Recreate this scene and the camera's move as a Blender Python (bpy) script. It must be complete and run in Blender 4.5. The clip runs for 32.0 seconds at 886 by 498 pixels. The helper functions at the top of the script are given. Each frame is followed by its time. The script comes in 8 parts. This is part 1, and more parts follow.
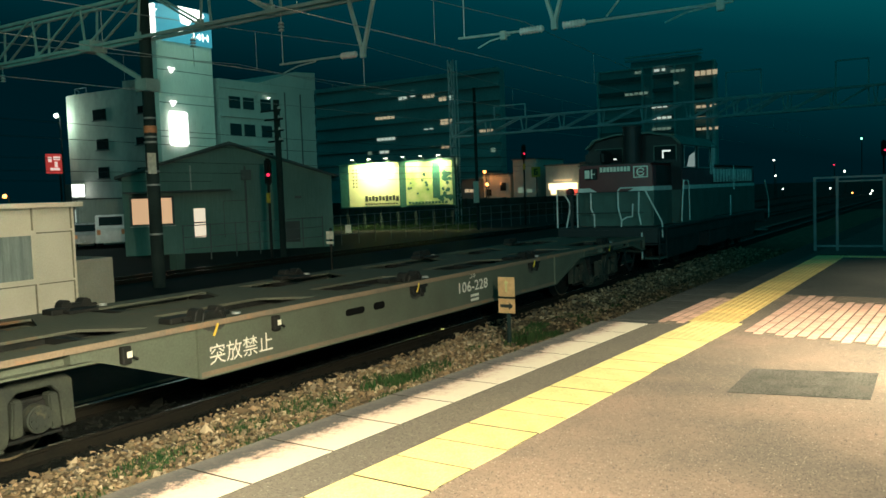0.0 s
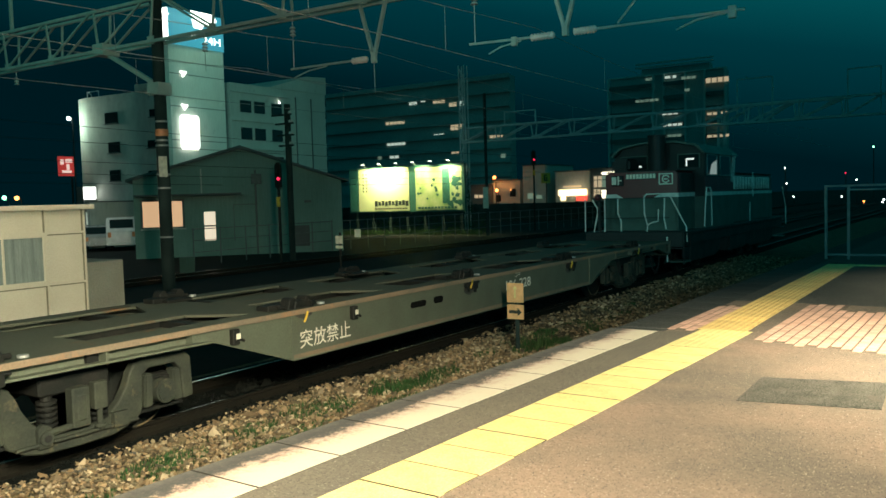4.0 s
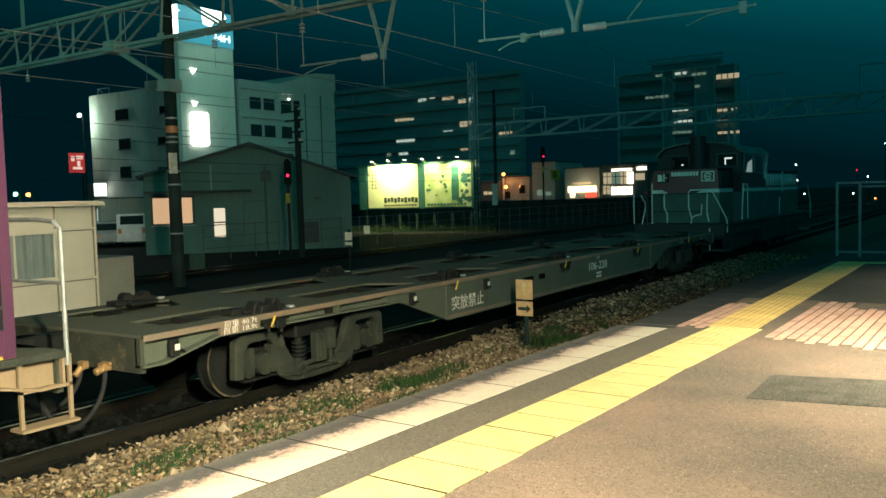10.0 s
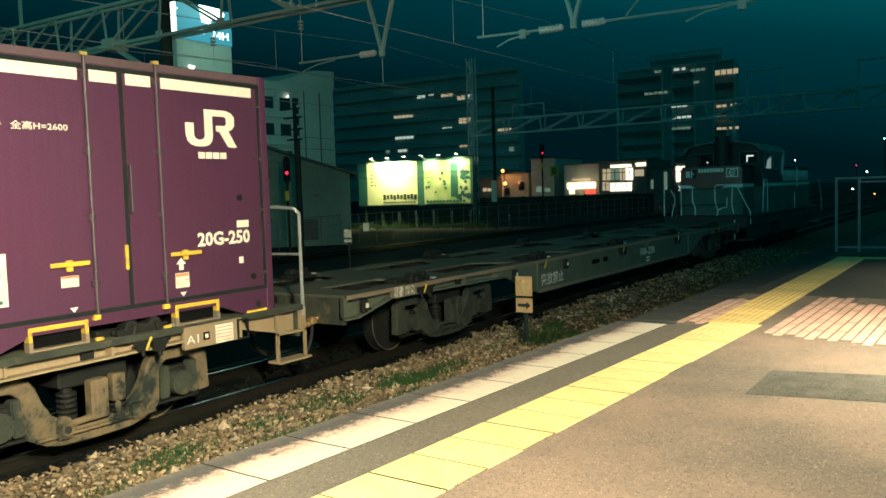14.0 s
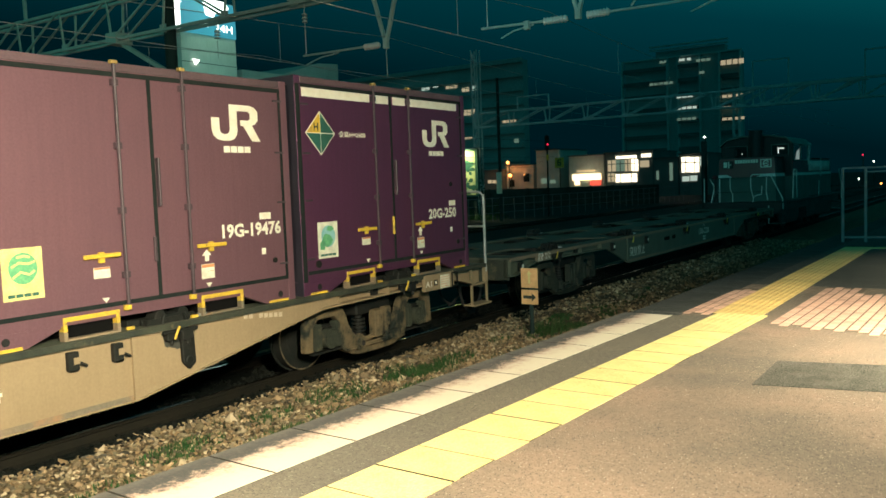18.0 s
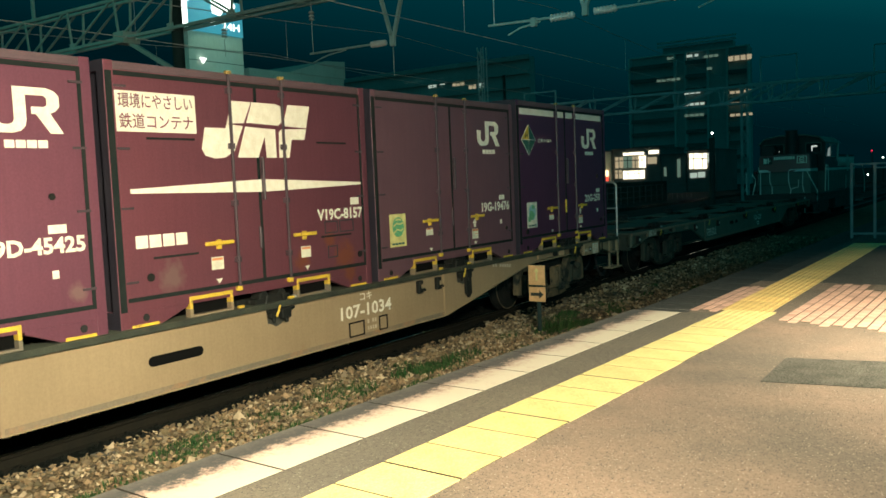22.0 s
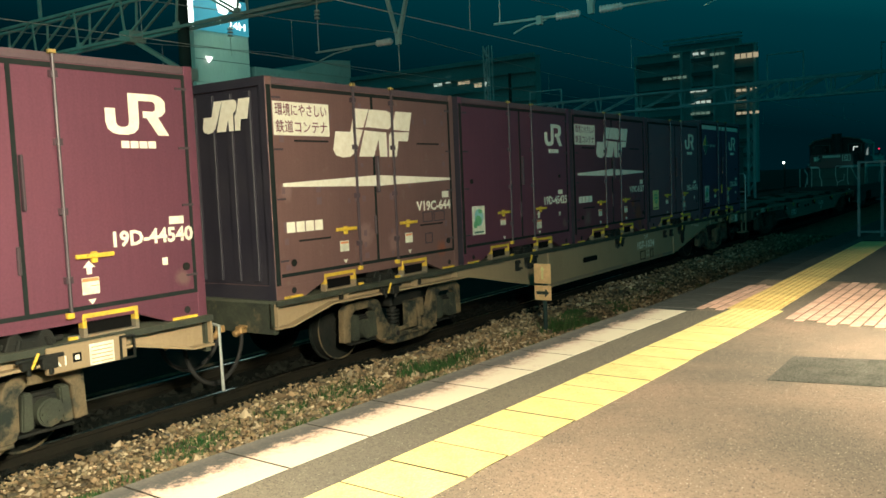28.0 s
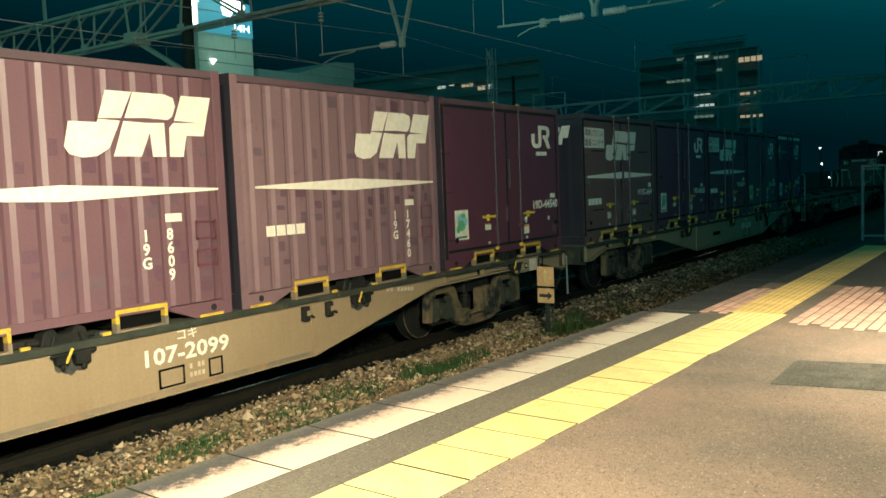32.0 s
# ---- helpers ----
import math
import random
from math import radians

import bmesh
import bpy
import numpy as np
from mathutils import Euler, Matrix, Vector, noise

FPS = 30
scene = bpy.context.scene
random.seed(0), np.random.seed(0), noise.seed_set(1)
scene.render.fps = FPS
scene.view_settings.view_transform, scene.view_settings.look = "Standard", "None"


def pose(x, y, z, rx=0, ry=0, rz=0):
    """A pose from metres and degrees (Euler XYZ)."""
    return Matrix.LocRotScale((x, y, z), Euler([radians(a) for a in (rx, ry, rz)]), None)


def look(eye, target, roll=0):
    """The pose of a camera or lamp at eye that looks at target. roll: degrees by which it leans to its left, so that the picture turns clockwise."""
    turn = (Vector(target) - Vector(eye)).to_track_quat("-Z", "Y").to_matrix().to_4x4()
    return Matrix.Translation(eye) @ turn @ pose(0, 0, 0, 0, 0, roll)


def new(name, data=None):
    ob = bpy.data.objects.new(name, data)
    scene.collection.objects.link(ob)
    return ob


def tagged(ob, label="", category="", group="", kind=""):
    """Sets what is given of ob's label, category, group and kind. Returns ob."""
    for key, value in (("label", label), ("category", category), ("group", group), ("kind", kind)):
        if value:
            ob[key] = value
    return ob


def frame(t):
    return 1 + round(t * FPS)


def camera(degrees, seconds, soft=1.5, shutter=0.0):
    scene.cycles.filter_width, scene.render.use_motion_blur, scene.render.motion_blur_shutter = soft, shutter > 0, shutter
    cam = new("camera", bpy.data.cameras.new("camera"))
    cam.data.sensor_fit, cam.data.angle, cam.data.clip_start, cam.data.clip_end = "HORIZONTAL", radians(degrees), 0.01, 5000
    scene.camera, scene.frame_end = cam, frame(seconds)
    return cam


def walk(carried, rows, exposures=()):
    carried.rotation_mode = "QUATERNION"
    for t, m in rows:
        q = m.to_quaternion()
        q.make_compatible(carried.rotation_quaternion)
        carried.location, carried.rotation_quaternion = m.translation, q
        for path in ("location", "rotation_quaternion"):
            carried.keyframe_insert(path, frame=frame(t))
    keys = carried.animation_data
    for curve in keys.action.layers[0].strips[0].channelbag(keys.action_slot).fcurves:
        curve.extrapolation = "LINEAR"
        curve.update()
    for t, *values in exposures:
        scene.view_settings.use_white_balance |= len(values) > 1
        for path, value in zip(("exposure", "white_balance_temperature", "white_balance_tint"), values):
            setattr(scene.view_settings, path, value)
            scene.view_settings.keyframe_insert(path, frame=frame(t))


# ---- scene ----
# The tripod-like stand: one eye, aimed by yaw (to the left of the track's direction), pitch and roll.
EYE = (0.0, 0.0, 1.45)
AIM = [
    (0, 32.021, -3.760, -2.078), (0.5, 32.076, -3.826, -2.110), (1, 32.153, -3.929, -2.095), (1.5, 32.209, -3.958, -2.044),
    (2, 32.274, -3.952, -1.926), (2.5, 32.359, -3.890, -1.866), (3, 32.489, -3.738, -1.853), (3.5, 32.590, -3.532, -1.735),
    (5.5, 32.680, -3.248, -1.489), (6, 32.815, -3.286, -1.485), (6.5, 32.938, -3.384, -1.490), (7, 32.991, -3.523, -1.556),
    (7.5, 33.038, -3.625, -1.597), (8, 33.109, -3.601, -1.563), (8.5, 33.172, -3.474, -1.496), (9, 33.196, -3.397, -1.482),
    (9.5, 33.213, -3.443, -1.547), (10, 33.262, -3.587, -1.597), (10.5, 33.315, -3.654, -1.568), (11, 33.281, -3.610, -1.520),
    (11.5, 33.195, -3.533, -1.529), (12, 33.156, -3.537, -1.531), (12.5, 33.155, -3.711, -1.709), (13, 33.169, -3.885, -1.834),
    (13.5, 33.189, -3.887, -1.854), (14, 33.230, -3.801, -1.806), (14.5, 33.280, -3.759, -1.721), (16.5, 33.509, -4.125, -1.919),
    (17, 33.576, -4.161, -1.942), (17.5, 33.594, -4.222, -2.041), (18, 33.613, -4.319, -2.134), (18.5, 33.652, -4.374, -2.159),
    (19, 33.721, -4.388, -2.229), (19.5, 33.819, -4.396, -2.260), (20, 33.903, -4.439, -2.294), (20.5, 33.982, -4.492, -2.290),
    (21, 34.045, -4.483, -2.277), (21.5, 34.088, -4.454, -2.250), (22, 34.118, -4.478, -2.325), (22.5, 34.141, -4.556, -2.443),
    (23, 34.178, -4.640, -2.527), (23.5, 34.232, -4.678, -2.519), (24, 34.307, -4.642, -2.497), (24.5, 34.380, -4.619, -2.495),
    (25, 34.399, -4.621, -2.506), (25.5, 34.431, -4.683, -2.518), (27.5, 34.455, -4.533, -2.381), (28, 34.514, -4.559, -2.389),
    (28.5, 34.570, -4.689, -2.359), (29, 34.630, -4.706, -2.358), (29.5, 34.708, -4.607, -2.282), (30, 34.735, -4.438, -2.243),
    (30.5, 34.751, -4.323, -2.221), (31, 34.715, -4.313, -2.233), (31.5, 34.678, -4.379, -2.248), (32, 34.712, -4.386, -2.213),
]
cam = camera(55.83, 32.0, soft=1.6)


def aimed(yaw, pitch, roll):
    a, b = radians(yaw), radians(pitch)
    way = Vector((-math.sin(a) * math.cos(b), math.cos(a) * math.cos(b), math.sin(b)))
    return look(EYE, Vector(EYE) + way * 10, roll)


walk(cam, [(t, aimed(a, b, c)) for t, a, b, c in AIM], [(0, 0.0), (12, 0.0), (18, -0.03), (21.5, -0.14), (24, -0.11), (28, -0.03), (32, -0.10)])

# ---- world and light ----
world = bpy.data.worlds.new("night_sky")
world.use_nodes = True
scene.world = world
wn = world.node_tree.nodes
wl = world.node_tree.links
sky_at = wn.new("ShaderNodeTexCoord")
sky_xyz = wn.new("ShaderNodeSeparateXYZ")
sky_ramp = wn.new("ShaderNodeValToRGB")
for at, colour in ((0.0, (0.0, 0.0095, 0.0135, 1)), (0.12, (0.0, 0.0360, 0.0470, 1)), (0.25, (0.0012, 0.1200, 0.1320, 1)), (0.85, (0.0010, 0.0420, 0.0460, 1))):
    stop = sky_ramp.color_ramp.elements[0] if at == 0 else sky_ramp.color_ramp.elements.new(at)
    stop.position, stop.color = at, colour
sky_ramp.color_ramp.elements.remove(sky_ramp.color_ramp.elements[-1])
wl.new(sky_at.outputs["Generated"], sky_xyz.inputs[0])
# sky tone: rises with height to a peak, falls to the zenith, and rises towards +x
sky_tilt = wn.new("ShaderNodeMath")
sky_tilt.operation, sky_tilt.inputs[1].default_value = "MULTIPLY_ADD", 0.20
wl.new(sky_xyz.outputs["X"], sky_tilt.inputs[0])
wl.new(sky_xyz.outputs["Z"], sky_tilt.inputs[2])
wl.new(sky_tilt.outputs[0], sky_ramp.inputs[0])
wl.new(sky_ramp.outputs[0], wn["Background"].inputs["Color"])
wn["Background"].inputs["Strength"].default_value = 1.0


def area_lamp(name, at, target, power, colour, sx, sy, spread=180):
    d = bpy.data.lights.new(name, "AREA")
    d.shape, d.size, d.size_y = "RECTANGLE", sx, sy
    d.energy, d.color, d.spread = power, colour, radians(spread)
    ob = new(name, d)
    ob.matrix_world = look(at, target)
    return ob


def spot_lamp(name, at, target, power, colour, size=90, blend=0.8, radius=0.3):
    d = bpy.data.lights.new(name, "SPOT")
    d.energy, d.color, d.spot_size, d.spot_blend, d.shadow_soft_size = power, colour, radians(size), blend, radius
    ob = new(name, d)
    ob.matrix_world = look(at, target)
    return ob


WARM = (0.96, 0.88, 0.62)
# stand-ins for unseen platform lights around the camera, added without fixtures, some tilted towards the track
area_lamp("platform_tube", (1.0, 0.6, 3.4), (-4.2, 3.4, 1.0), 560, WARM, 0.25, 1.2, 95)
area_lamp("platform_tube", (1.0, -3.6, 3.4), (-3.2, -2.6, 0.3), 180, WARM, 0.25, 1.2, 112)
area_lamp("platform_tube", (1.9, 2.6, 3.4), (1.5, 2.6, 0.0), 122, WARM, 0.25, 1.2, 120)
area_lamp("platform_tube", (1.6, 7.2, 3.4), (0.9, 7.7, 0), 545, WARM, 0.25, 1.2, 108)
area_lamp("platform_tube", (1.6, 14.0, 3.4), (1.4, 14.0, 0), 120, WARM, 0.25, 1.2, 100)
# unseen fill spots, added to brighten the line, the locomotive, the house and the buildings; an unseen lamp by the hut
spot_lamp("line_fill", (11, -14, 4.6), (-7.6, 22.0, 2.6), 6800, (0.16, 0.88, 1.0), 28, 1.0, 0.6)
spot_lamp("loco_fill", (-12.6, -5, 6.5), (-8.0, 25.0, 1.6), 2300, (0.30, 0.95, 0.85), 22, 1.0, 0.4)
spot_lamp("house_fill", (-16, -6, 13), (-36, 34, 5), 2300, (0.08, 1.0, 0.78), 46, 0.8, 2.0)
spot_lamp("building_fill", (-33, 30, 12), (-52.5, 57, 8), 6600, (0.36, 1.0, 0.84), 62, 0.9, 0.5)
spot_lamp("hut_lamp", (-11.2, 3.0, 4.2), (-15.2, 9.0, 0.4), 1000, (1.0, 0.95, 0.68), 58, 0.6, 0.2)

# ---- materials ----


def blot(n, l, out, co, spots):
    """Faded or rusty patches with soft ragged edges: (y, z, radius, colour) in the thing's own space."""
    pos = n.new("ShaderNodeSeparateXYZ")
    l.new(co, pos.inputs[0])
    ns = n.new("ShaderNodeTexNoise")
    ns.inputs["Scale"].default_value, ns.inputs["Detail"].default_value = 9, 6
    l.new(co, ns.inputs["Vector"])
    flat = n.new("ShaderNodeCombineXYZ")
    l.new(pos.outputs["Y"], flat.inputs[0])
    l.new(pos.outputs["Z"], flat.inputs[1])
    for y, z, r, tone in spots:
        d = n.new("ShaderNodeVectorMath")
        d.operation, d.inputs[1].default_value = "DISTANCE", (y, z, 0)
        l.new(flat.outputs[0], d.inputs[0])
        k = n.new("ShaderNodeMath")
        k.operation, k.inputs[1].default_value = "MULTIPLY_ADD", r * 1.6
        l.new(ns.outputs["Fac"], k.inputs[0])
        l.new(d.outputs["Value"], k.inputs[2])
        rg = n.new("ShaderNodeMapRange")
        rg.inputs["From Min"].default_value, rg.inputs["From Max"].default_value = r * 1.25, r * 1.95
        rg.inputs["To Min"].default_value, rg.inputs["To Max"].default_value = 0.75, 0.0
        l.new(k.outputs[0], rg.inputs["Value"])
        mx = n.new("ShaderNodeMix")
        mx.data_type = "RGBA"
        mx.inputs["B"].default_value = (*tone, 1)
        l.new(rg.outputs[0], mx.inputs["Factor"])
        l.new(out, mx.inputs["A"])
        out = mx.outputs["Result"]
    return out


def mat(name, a, b=None, rough=0.7, metal=0.0, scale=6.0, bump=0.15, fine=60.0, spots=None, spot_scale=2.0, spot_at=0.62, vary=0.0, axis=(1, 1, 1), grain=0.14, streak=0.0, blots=None):
    """Two colours mixed by noise at two scales, an optional stain colour, fine relief; vary: brightness from piece to piece."""
    m = bpy.data.materials.new(name)
    m.use_nodes = True
    n, l = m.node_tree.nodes, m.node_tree.links
    bsdf = n["Principled BSDF"]
    b = b or tuple(c * 0.75 for c in a)
    co = n.new("ShaderNodeTexCoord")
    mp = n.new("ShaderNodeMapping")
    mp.inputs["Scale"].default_value = axis
    l.new(co.outputs["Object"], mp.inputs["Vector"])
    n1 = n.new("ShaderNodeTexNoise")
    n1.inputs["Scale"].default_value, n1.inputs["Detail"].default_value = scale, 5
    n2 = n.new("ShaderNodeTexNoise")
    n2.inputs["Scale"].default_value, n2.inputs["Detail"].default_value = fine, 3
    l.new(mp.outputs[0], n1.inputs["Vector"])
    l.new(mp.outputs[0], n2.inputs["Vector"])
    r1 = n.new("ShaderNodeMapRange")
    r1.inputs["From Min"].default_value, r1.inputs["From Max"].default_value = 0.35, 0.65
    l.new(n1.outputs["Fac"], r1.inputs["Value"])
    mx = n.new("ShaderNodeMix")
    mx.data_type = "RGBA"
    mx.inputs["A"].default_value, mx.inputs["B"].default_value = (*a, 1), (*b, 1)
    l.new(r1.outputs[0], mx.inputs["Factor"])
    m2 = n.new("ShaderNodeMix")
    m2.data_type, m2.blend_type = "RGBA", "OVERLAY"
    m2.inputs["Factor"].default_value = grain
    l.new(mx.outputs["Result"], m2.inputs["A"])
    r2 = n.new("ShaderNodeMapRange")
    r2.inputs["From Min"].default_value, r2.inputs["From Max"].default_value = 0.28, 0.72
    l.new(n2.outputs["Fac"], r2.inputs["Value"])
    l.new(r2.outputs[0], m2.inputs["B"])
    out = m2.outputs["Result"]
    if spots:
        n3 = n.new("ShaderNodeTexNoise")
        n3.inputs["Scale"].default_value, n3.inputs["Detail"].default_value = spot_scale, 8
        n3.inputs["Roughness"].default_value = 0.7
        l.new(mp.outputs[0], n3.inputs["Vector"])
        r3 = n.new("ShaderNodeMapRange")
        r3.inputs["From Min"].default_value, r3.inputs["From Max"].default_value = spot_at - 0.04, spot_at + 0.06
        l.new(n3.outputs["Fac"], r3.inputs["Value"])
        m3 = n.new("ShaderNodeMix")
        m3.data_type = "RGBA"
        m3.inputs["B"].default_value = (*spots, 1)
        l.new(r3.outputs[0], m3.inputs["Factor"])
        l.new(out, m3.inputs["A"])
        out = m3.outputs["Result"]
    if streak:
        ms = n.new("ShaderNodeMapping")
        ms.inputs["Scale"].default_value = (1, 11, 0.55)
        l.new(co.outputs["Object"], ms.inputs["Vector"])
        ns = n.new("ShaderNodeTexNoise")
        ns.inputs["Scale"].default_value, ns.inputs["Detail"].default_value, ns.inputs["Roughness"].default_value = 1.6, 7, 0.68
        l.new(ms.outputs[0], ns.inputs["Vector"])
        rs = n.new("ShaderNodeMapRange")
        rs.inputs["From Min"].default_value, rs.inputs["From Max"].default_value = 0.38, 0.66
        rs.inputs["To Min"].default_value, rs.inputs["To Max"].default_value = 1 + 0.45 * streak, 1 - streak
        l.new(ns.outputs["Fac"], rs.inputs["Value"])
        vs = n.new("ShaderNodeVectorMath")
        vs.operation = "SCALE"
        l.new(out, vs.inputs[0])
        l.new(rs.outputs[0], vs.inputs["Scale"])
        out = vs.outputs[0]
    if blots:
        out = blot(n, l, out, co.outputs["Object"], blots)
    if vary:
        inf = n.new("ShaderNodeObjectInfo")
        r4 = n.new("ShaderNodeMapRange")
        r4.inputs["To Min"].default_value, r4.inputs["To Max"].default_value = 1 - vary, 1 + vary
        l.new(inf.outputs["Random"], r4.inputs["Value"])
        m4 = n.new("ShaderNodeVectorMath")
        m4.operation = "SCALE"
        l.new(out, m4.inputs[0])
        l.new(r4.outputs[0], m4.inputs["Scale"])
        out = m4.outputs[0]
    l.new(out, bsdf.inputs["Base Color"])
    rr = n.new("ShaderNodeMapRange")
    rr.inputs["To Min"].default_value, rr.inputs["To Max"].default_value = max(0.05, rough - 0.12), min(1, rough + 0.12)
    l.new(n1.outputs["Fac"], rr.inputs["Value"])
    l.new(rr.outputs[0], bsdf.inputs["Roughness"])
    bsdf.inputs["Metallic"].default_value = metal
    if rough > 0.84:
        bsdf.inputs["Specular IOR Level"].default_value = 0.12
    if bump:
        bp = n.new("ShaderNodeBump")
        bp.inputs["Strength"].default_value, bp.inputs["Distance"].default_value = bump, 0.01
        l.new(n2.outputs["Fac"], bp.inputs["Height"])
        l.new(bp.outputs[0], bsdf.inputs["Normal"])
    return m


def aggregate(name, a, b, fleck, pit, size=95.0, big=0.7):
    """Rolled asphalt: two tones in wide blotches, a speckle of stones, pale flecks and dark pits, in the ground's own space."""
    m = bpy.data.materials.new(name)
    m.use_nodes = True
    n, l = m.node_tree.nodes, m.node_tree.links
    bsdf = n["Principled BSDF"]
    co = n.new("ShaderNodeNewGeometry").outputs["Position"]
    wide = n.new("ShaderNodeTexNoise")
    wide.inputs["Scale"].default_value, wide.inputs["Detail"].default_value = big, 6
    l.new(co, wide.inputs["Vector"])
    mid = n.new("ShaderNodeTexNoise")
    mid.inputs["Scale"].default_value, mid.inputs["Detail"].default_value = 26, 5
    l.new(co, mid.inputs["Vector"])
    vor = n.new("ShaderNodeTexVoronoi")
    vor.inputs["Scale"].default_value = size
    l.new(co, vor.inputs["Vector"])
    sep = n.new("ShaderNodeSeparateColor")
    l.new(vor.outputs["Color"], sep.inputs[0])
    r = n.new("ShaderNodeMapRange")
    r.inputs["From Min"].default_value, r.inputs["From Max"].default_value = 0.40, 0.62
    l.new(wide.outputs["Fac"], r.inputs["Value"])
    mx = n.new("ShaderNodeMix")
    mx.data_type = "RGBA"
    mx.inputs["A"].default_value, mx.inputs["B"].default_value = (*a, 1), (*b, 1)
    l.new(r.outputs[0], mx.inputs["Factor"])
    r2 = n.new("ShaderNodeMapRange")
    r2.inputs["To Min"].default_value, r2.inputs["To Max"].default_value = 0.84, 1.16
    l.new(sep.outputs[0], r2.inputs["Value"])
    r3 = n.new("ShaderNodeMapRange")
    r3.inputs["From Min"].default_value, r3.inputs["From Max"].default_value = 0.3, 0.7
    r3.inputs["To Min"].default_value, r3.inputs["To Max"].default_value = 0.90, 1.10
    l.new(mid.outputs["Fac"], r3.inputs["Value"])
    k = n.new("ShaderNodeMath")
    k.operation = "MULTIPLY"
    l.new(r2.outputs[0], k.inputs[0])
    l.new(r3.outputs[0], k.inputs[1])
    sc = n.new("ShaderNodeVectorMath")
    sc.operation = "SCALE"
    l.new(mx.outputs["Result"], sc.inputs[0])
    l.new(k.outputs[0], sc.inputs["Scale"])
    out = sc.outputs[0]
    for channel, at, tone in ((1, 0.987, fleck), (2, 0.94, pit)):
        c = n.new("ShaderNodeMath")
        c.operation, c.inputs[1].default_value = "GREATER_THAN", at
        l.new(sep.outputs[channel], c.inputs[0])
        mm = n.new("ShaderNodeMix")
        mm.data_type = "RGBA"
        mm.inputs["B"].default_value = (*tone, 1)
        l.new(c.outputs[0], mm.inputs["Factor"])
        l.new(out, mm.inputs["A"])
        out = mm.outputs["Result"]
    l.new(out, bsdf.inputs["Base Color"])
    bsdf.inputs["Roughness"].default_value = 0.95
    bsdf.inputs["Specular IOR Level"].default_value = 0.15
    bp = n.new("ShaderNodeBump")
    bp.inputs["Strength"].default_value, bp.inputs["Distance"].default_value = 0.22, 0.005
    l.new(vor.outputs["Distance"], bp.inputs["Height"])
    l.new(bp.outputs[0], bsdf.inputs["Normal"])
    return m


def worn_line(name):
    """White line paint, flaked off towards the track side (local x small) in ragged patches."""
    m = bpy.data.materials.new(name)
    m.use_nodes = True
    n, l = m.node_tree.nodes, m.node_tree.links
    bsdf = n["Principled BSDF"]
    pos = n.new("ShaderNodeNewGeometry").outputs["Position"]
    loc = n.new("ShaderNodeSeparateXYZ")
    l.new(n.new("ShaderNodeTexCoord").outputs["Object"], loc.inputs[0])
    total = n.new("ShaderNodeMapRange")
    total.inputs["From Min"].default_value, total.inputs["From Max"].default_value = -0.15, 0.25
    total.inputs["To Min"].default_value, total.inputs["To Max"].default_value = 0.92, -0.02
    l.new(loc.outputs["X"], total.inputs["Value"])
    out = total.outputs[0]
    for scale, detail, gain in ((2.2, 2, 0.5), (13, 8, 0.75), (55, 5, 0.6)):
        ns = n.new("ShaderNodeTexNoise")
        ns.inputs["Scale"].default_value, ns.inputs["Detail"].default_value, ns.inputs["Roughness"].default_value = scale, detail, 0.7
        l.new(pos, ns.inputs["Vector"])
        c = n.new("ShaderNodeMath")
        c.operation, c.inputs[1].default_value = "SUBTRACT", 0.5
        l.new(ns.outputs["Fac"], c.inputs[0])
        g = n.new("ShaderNodeMath")
        g.operation, g.inputs[1].default_value = "MULTIPLY_ADD", gain
        l.new(c.outputs[0], g.inputs[0])
        l.new(out, g.inputs[2])
        out = g.outputs[0]
    ramp = n.new("ShaderNodeValToRGB")
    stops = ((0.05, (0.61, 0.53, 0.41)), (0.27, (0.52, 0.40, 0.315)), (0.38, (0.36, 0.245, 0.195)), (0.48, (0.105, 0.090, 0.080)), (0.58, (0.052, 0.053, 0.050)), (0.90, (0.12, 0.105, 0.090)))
    e = ramp.color_ramp.elements
    while len(e) < len(stops):
        e.new(0.5)
    for i, (at, tone) in enumerate(stops):
        e[i].position, e[i].color = at, (*tone, 1)
    l.new(out, ramp.inputs[0])
    l.new(ramp.outputs[0], bsdf.inputs["Base Color"])
    bsdf.inputs["Roughness"].default_value = 0.85
    return m


def island_mat(name, cols, rough=0.9):
    """Colour from loose piece to loose piece."""
    m = bpy.data.materials.new(name)
    m.use_nodes = True
    n, l = m.node_tree.nodes, m.node_tree.links
    g = n.new("ShaderNodeNewGeometry")
    r = n.new("ShaderNodeValToRGB")
    e = r.color_ramp.elements
    while len(e) < len(cols):
        e.new(0.5)
    for i, c in enumerate(cols):
        e[i].position, e[i].color = i / (len(cols) - 1), (*c, 1)
    l.new(g.outputs["Random Per Island"], r.inputs["Fac"])
    l.new(r.outputs["Color"], n["Principled BSDF"].inputs["Base Color"])
    n["Principled BSDF"].inputs["Roughness"].default_value = rough
    n["Principled BSDF"].inputs["Specular IOR Level"].default_value = 0.12
    return m


def glow(name, colour, strength):
    m = bpy.data.materials.new(name)
    m.use_nodes = True
    b = m.node_tree.nodes["Principled BSDF"]
    b.inputs["Base Color"].default_value = (*[c * 0.5 for c in colour], 1)
    b.inputs["Emission Color"].default_value = (*colour, 1)
    b.inputs["Emission Strength"].default_value = strength
    return m


def glassy(name, colour, rough=0.08):
    m = bpy.data.materials.new(name)
    m.use_nodes = True
    b = m.node_tree.nodes["Principled BSDF"]
    b.inputs["Base Color"].default_value = (*colour, 1)
    b.inputs["Roughness"].default_value = rough
    return m


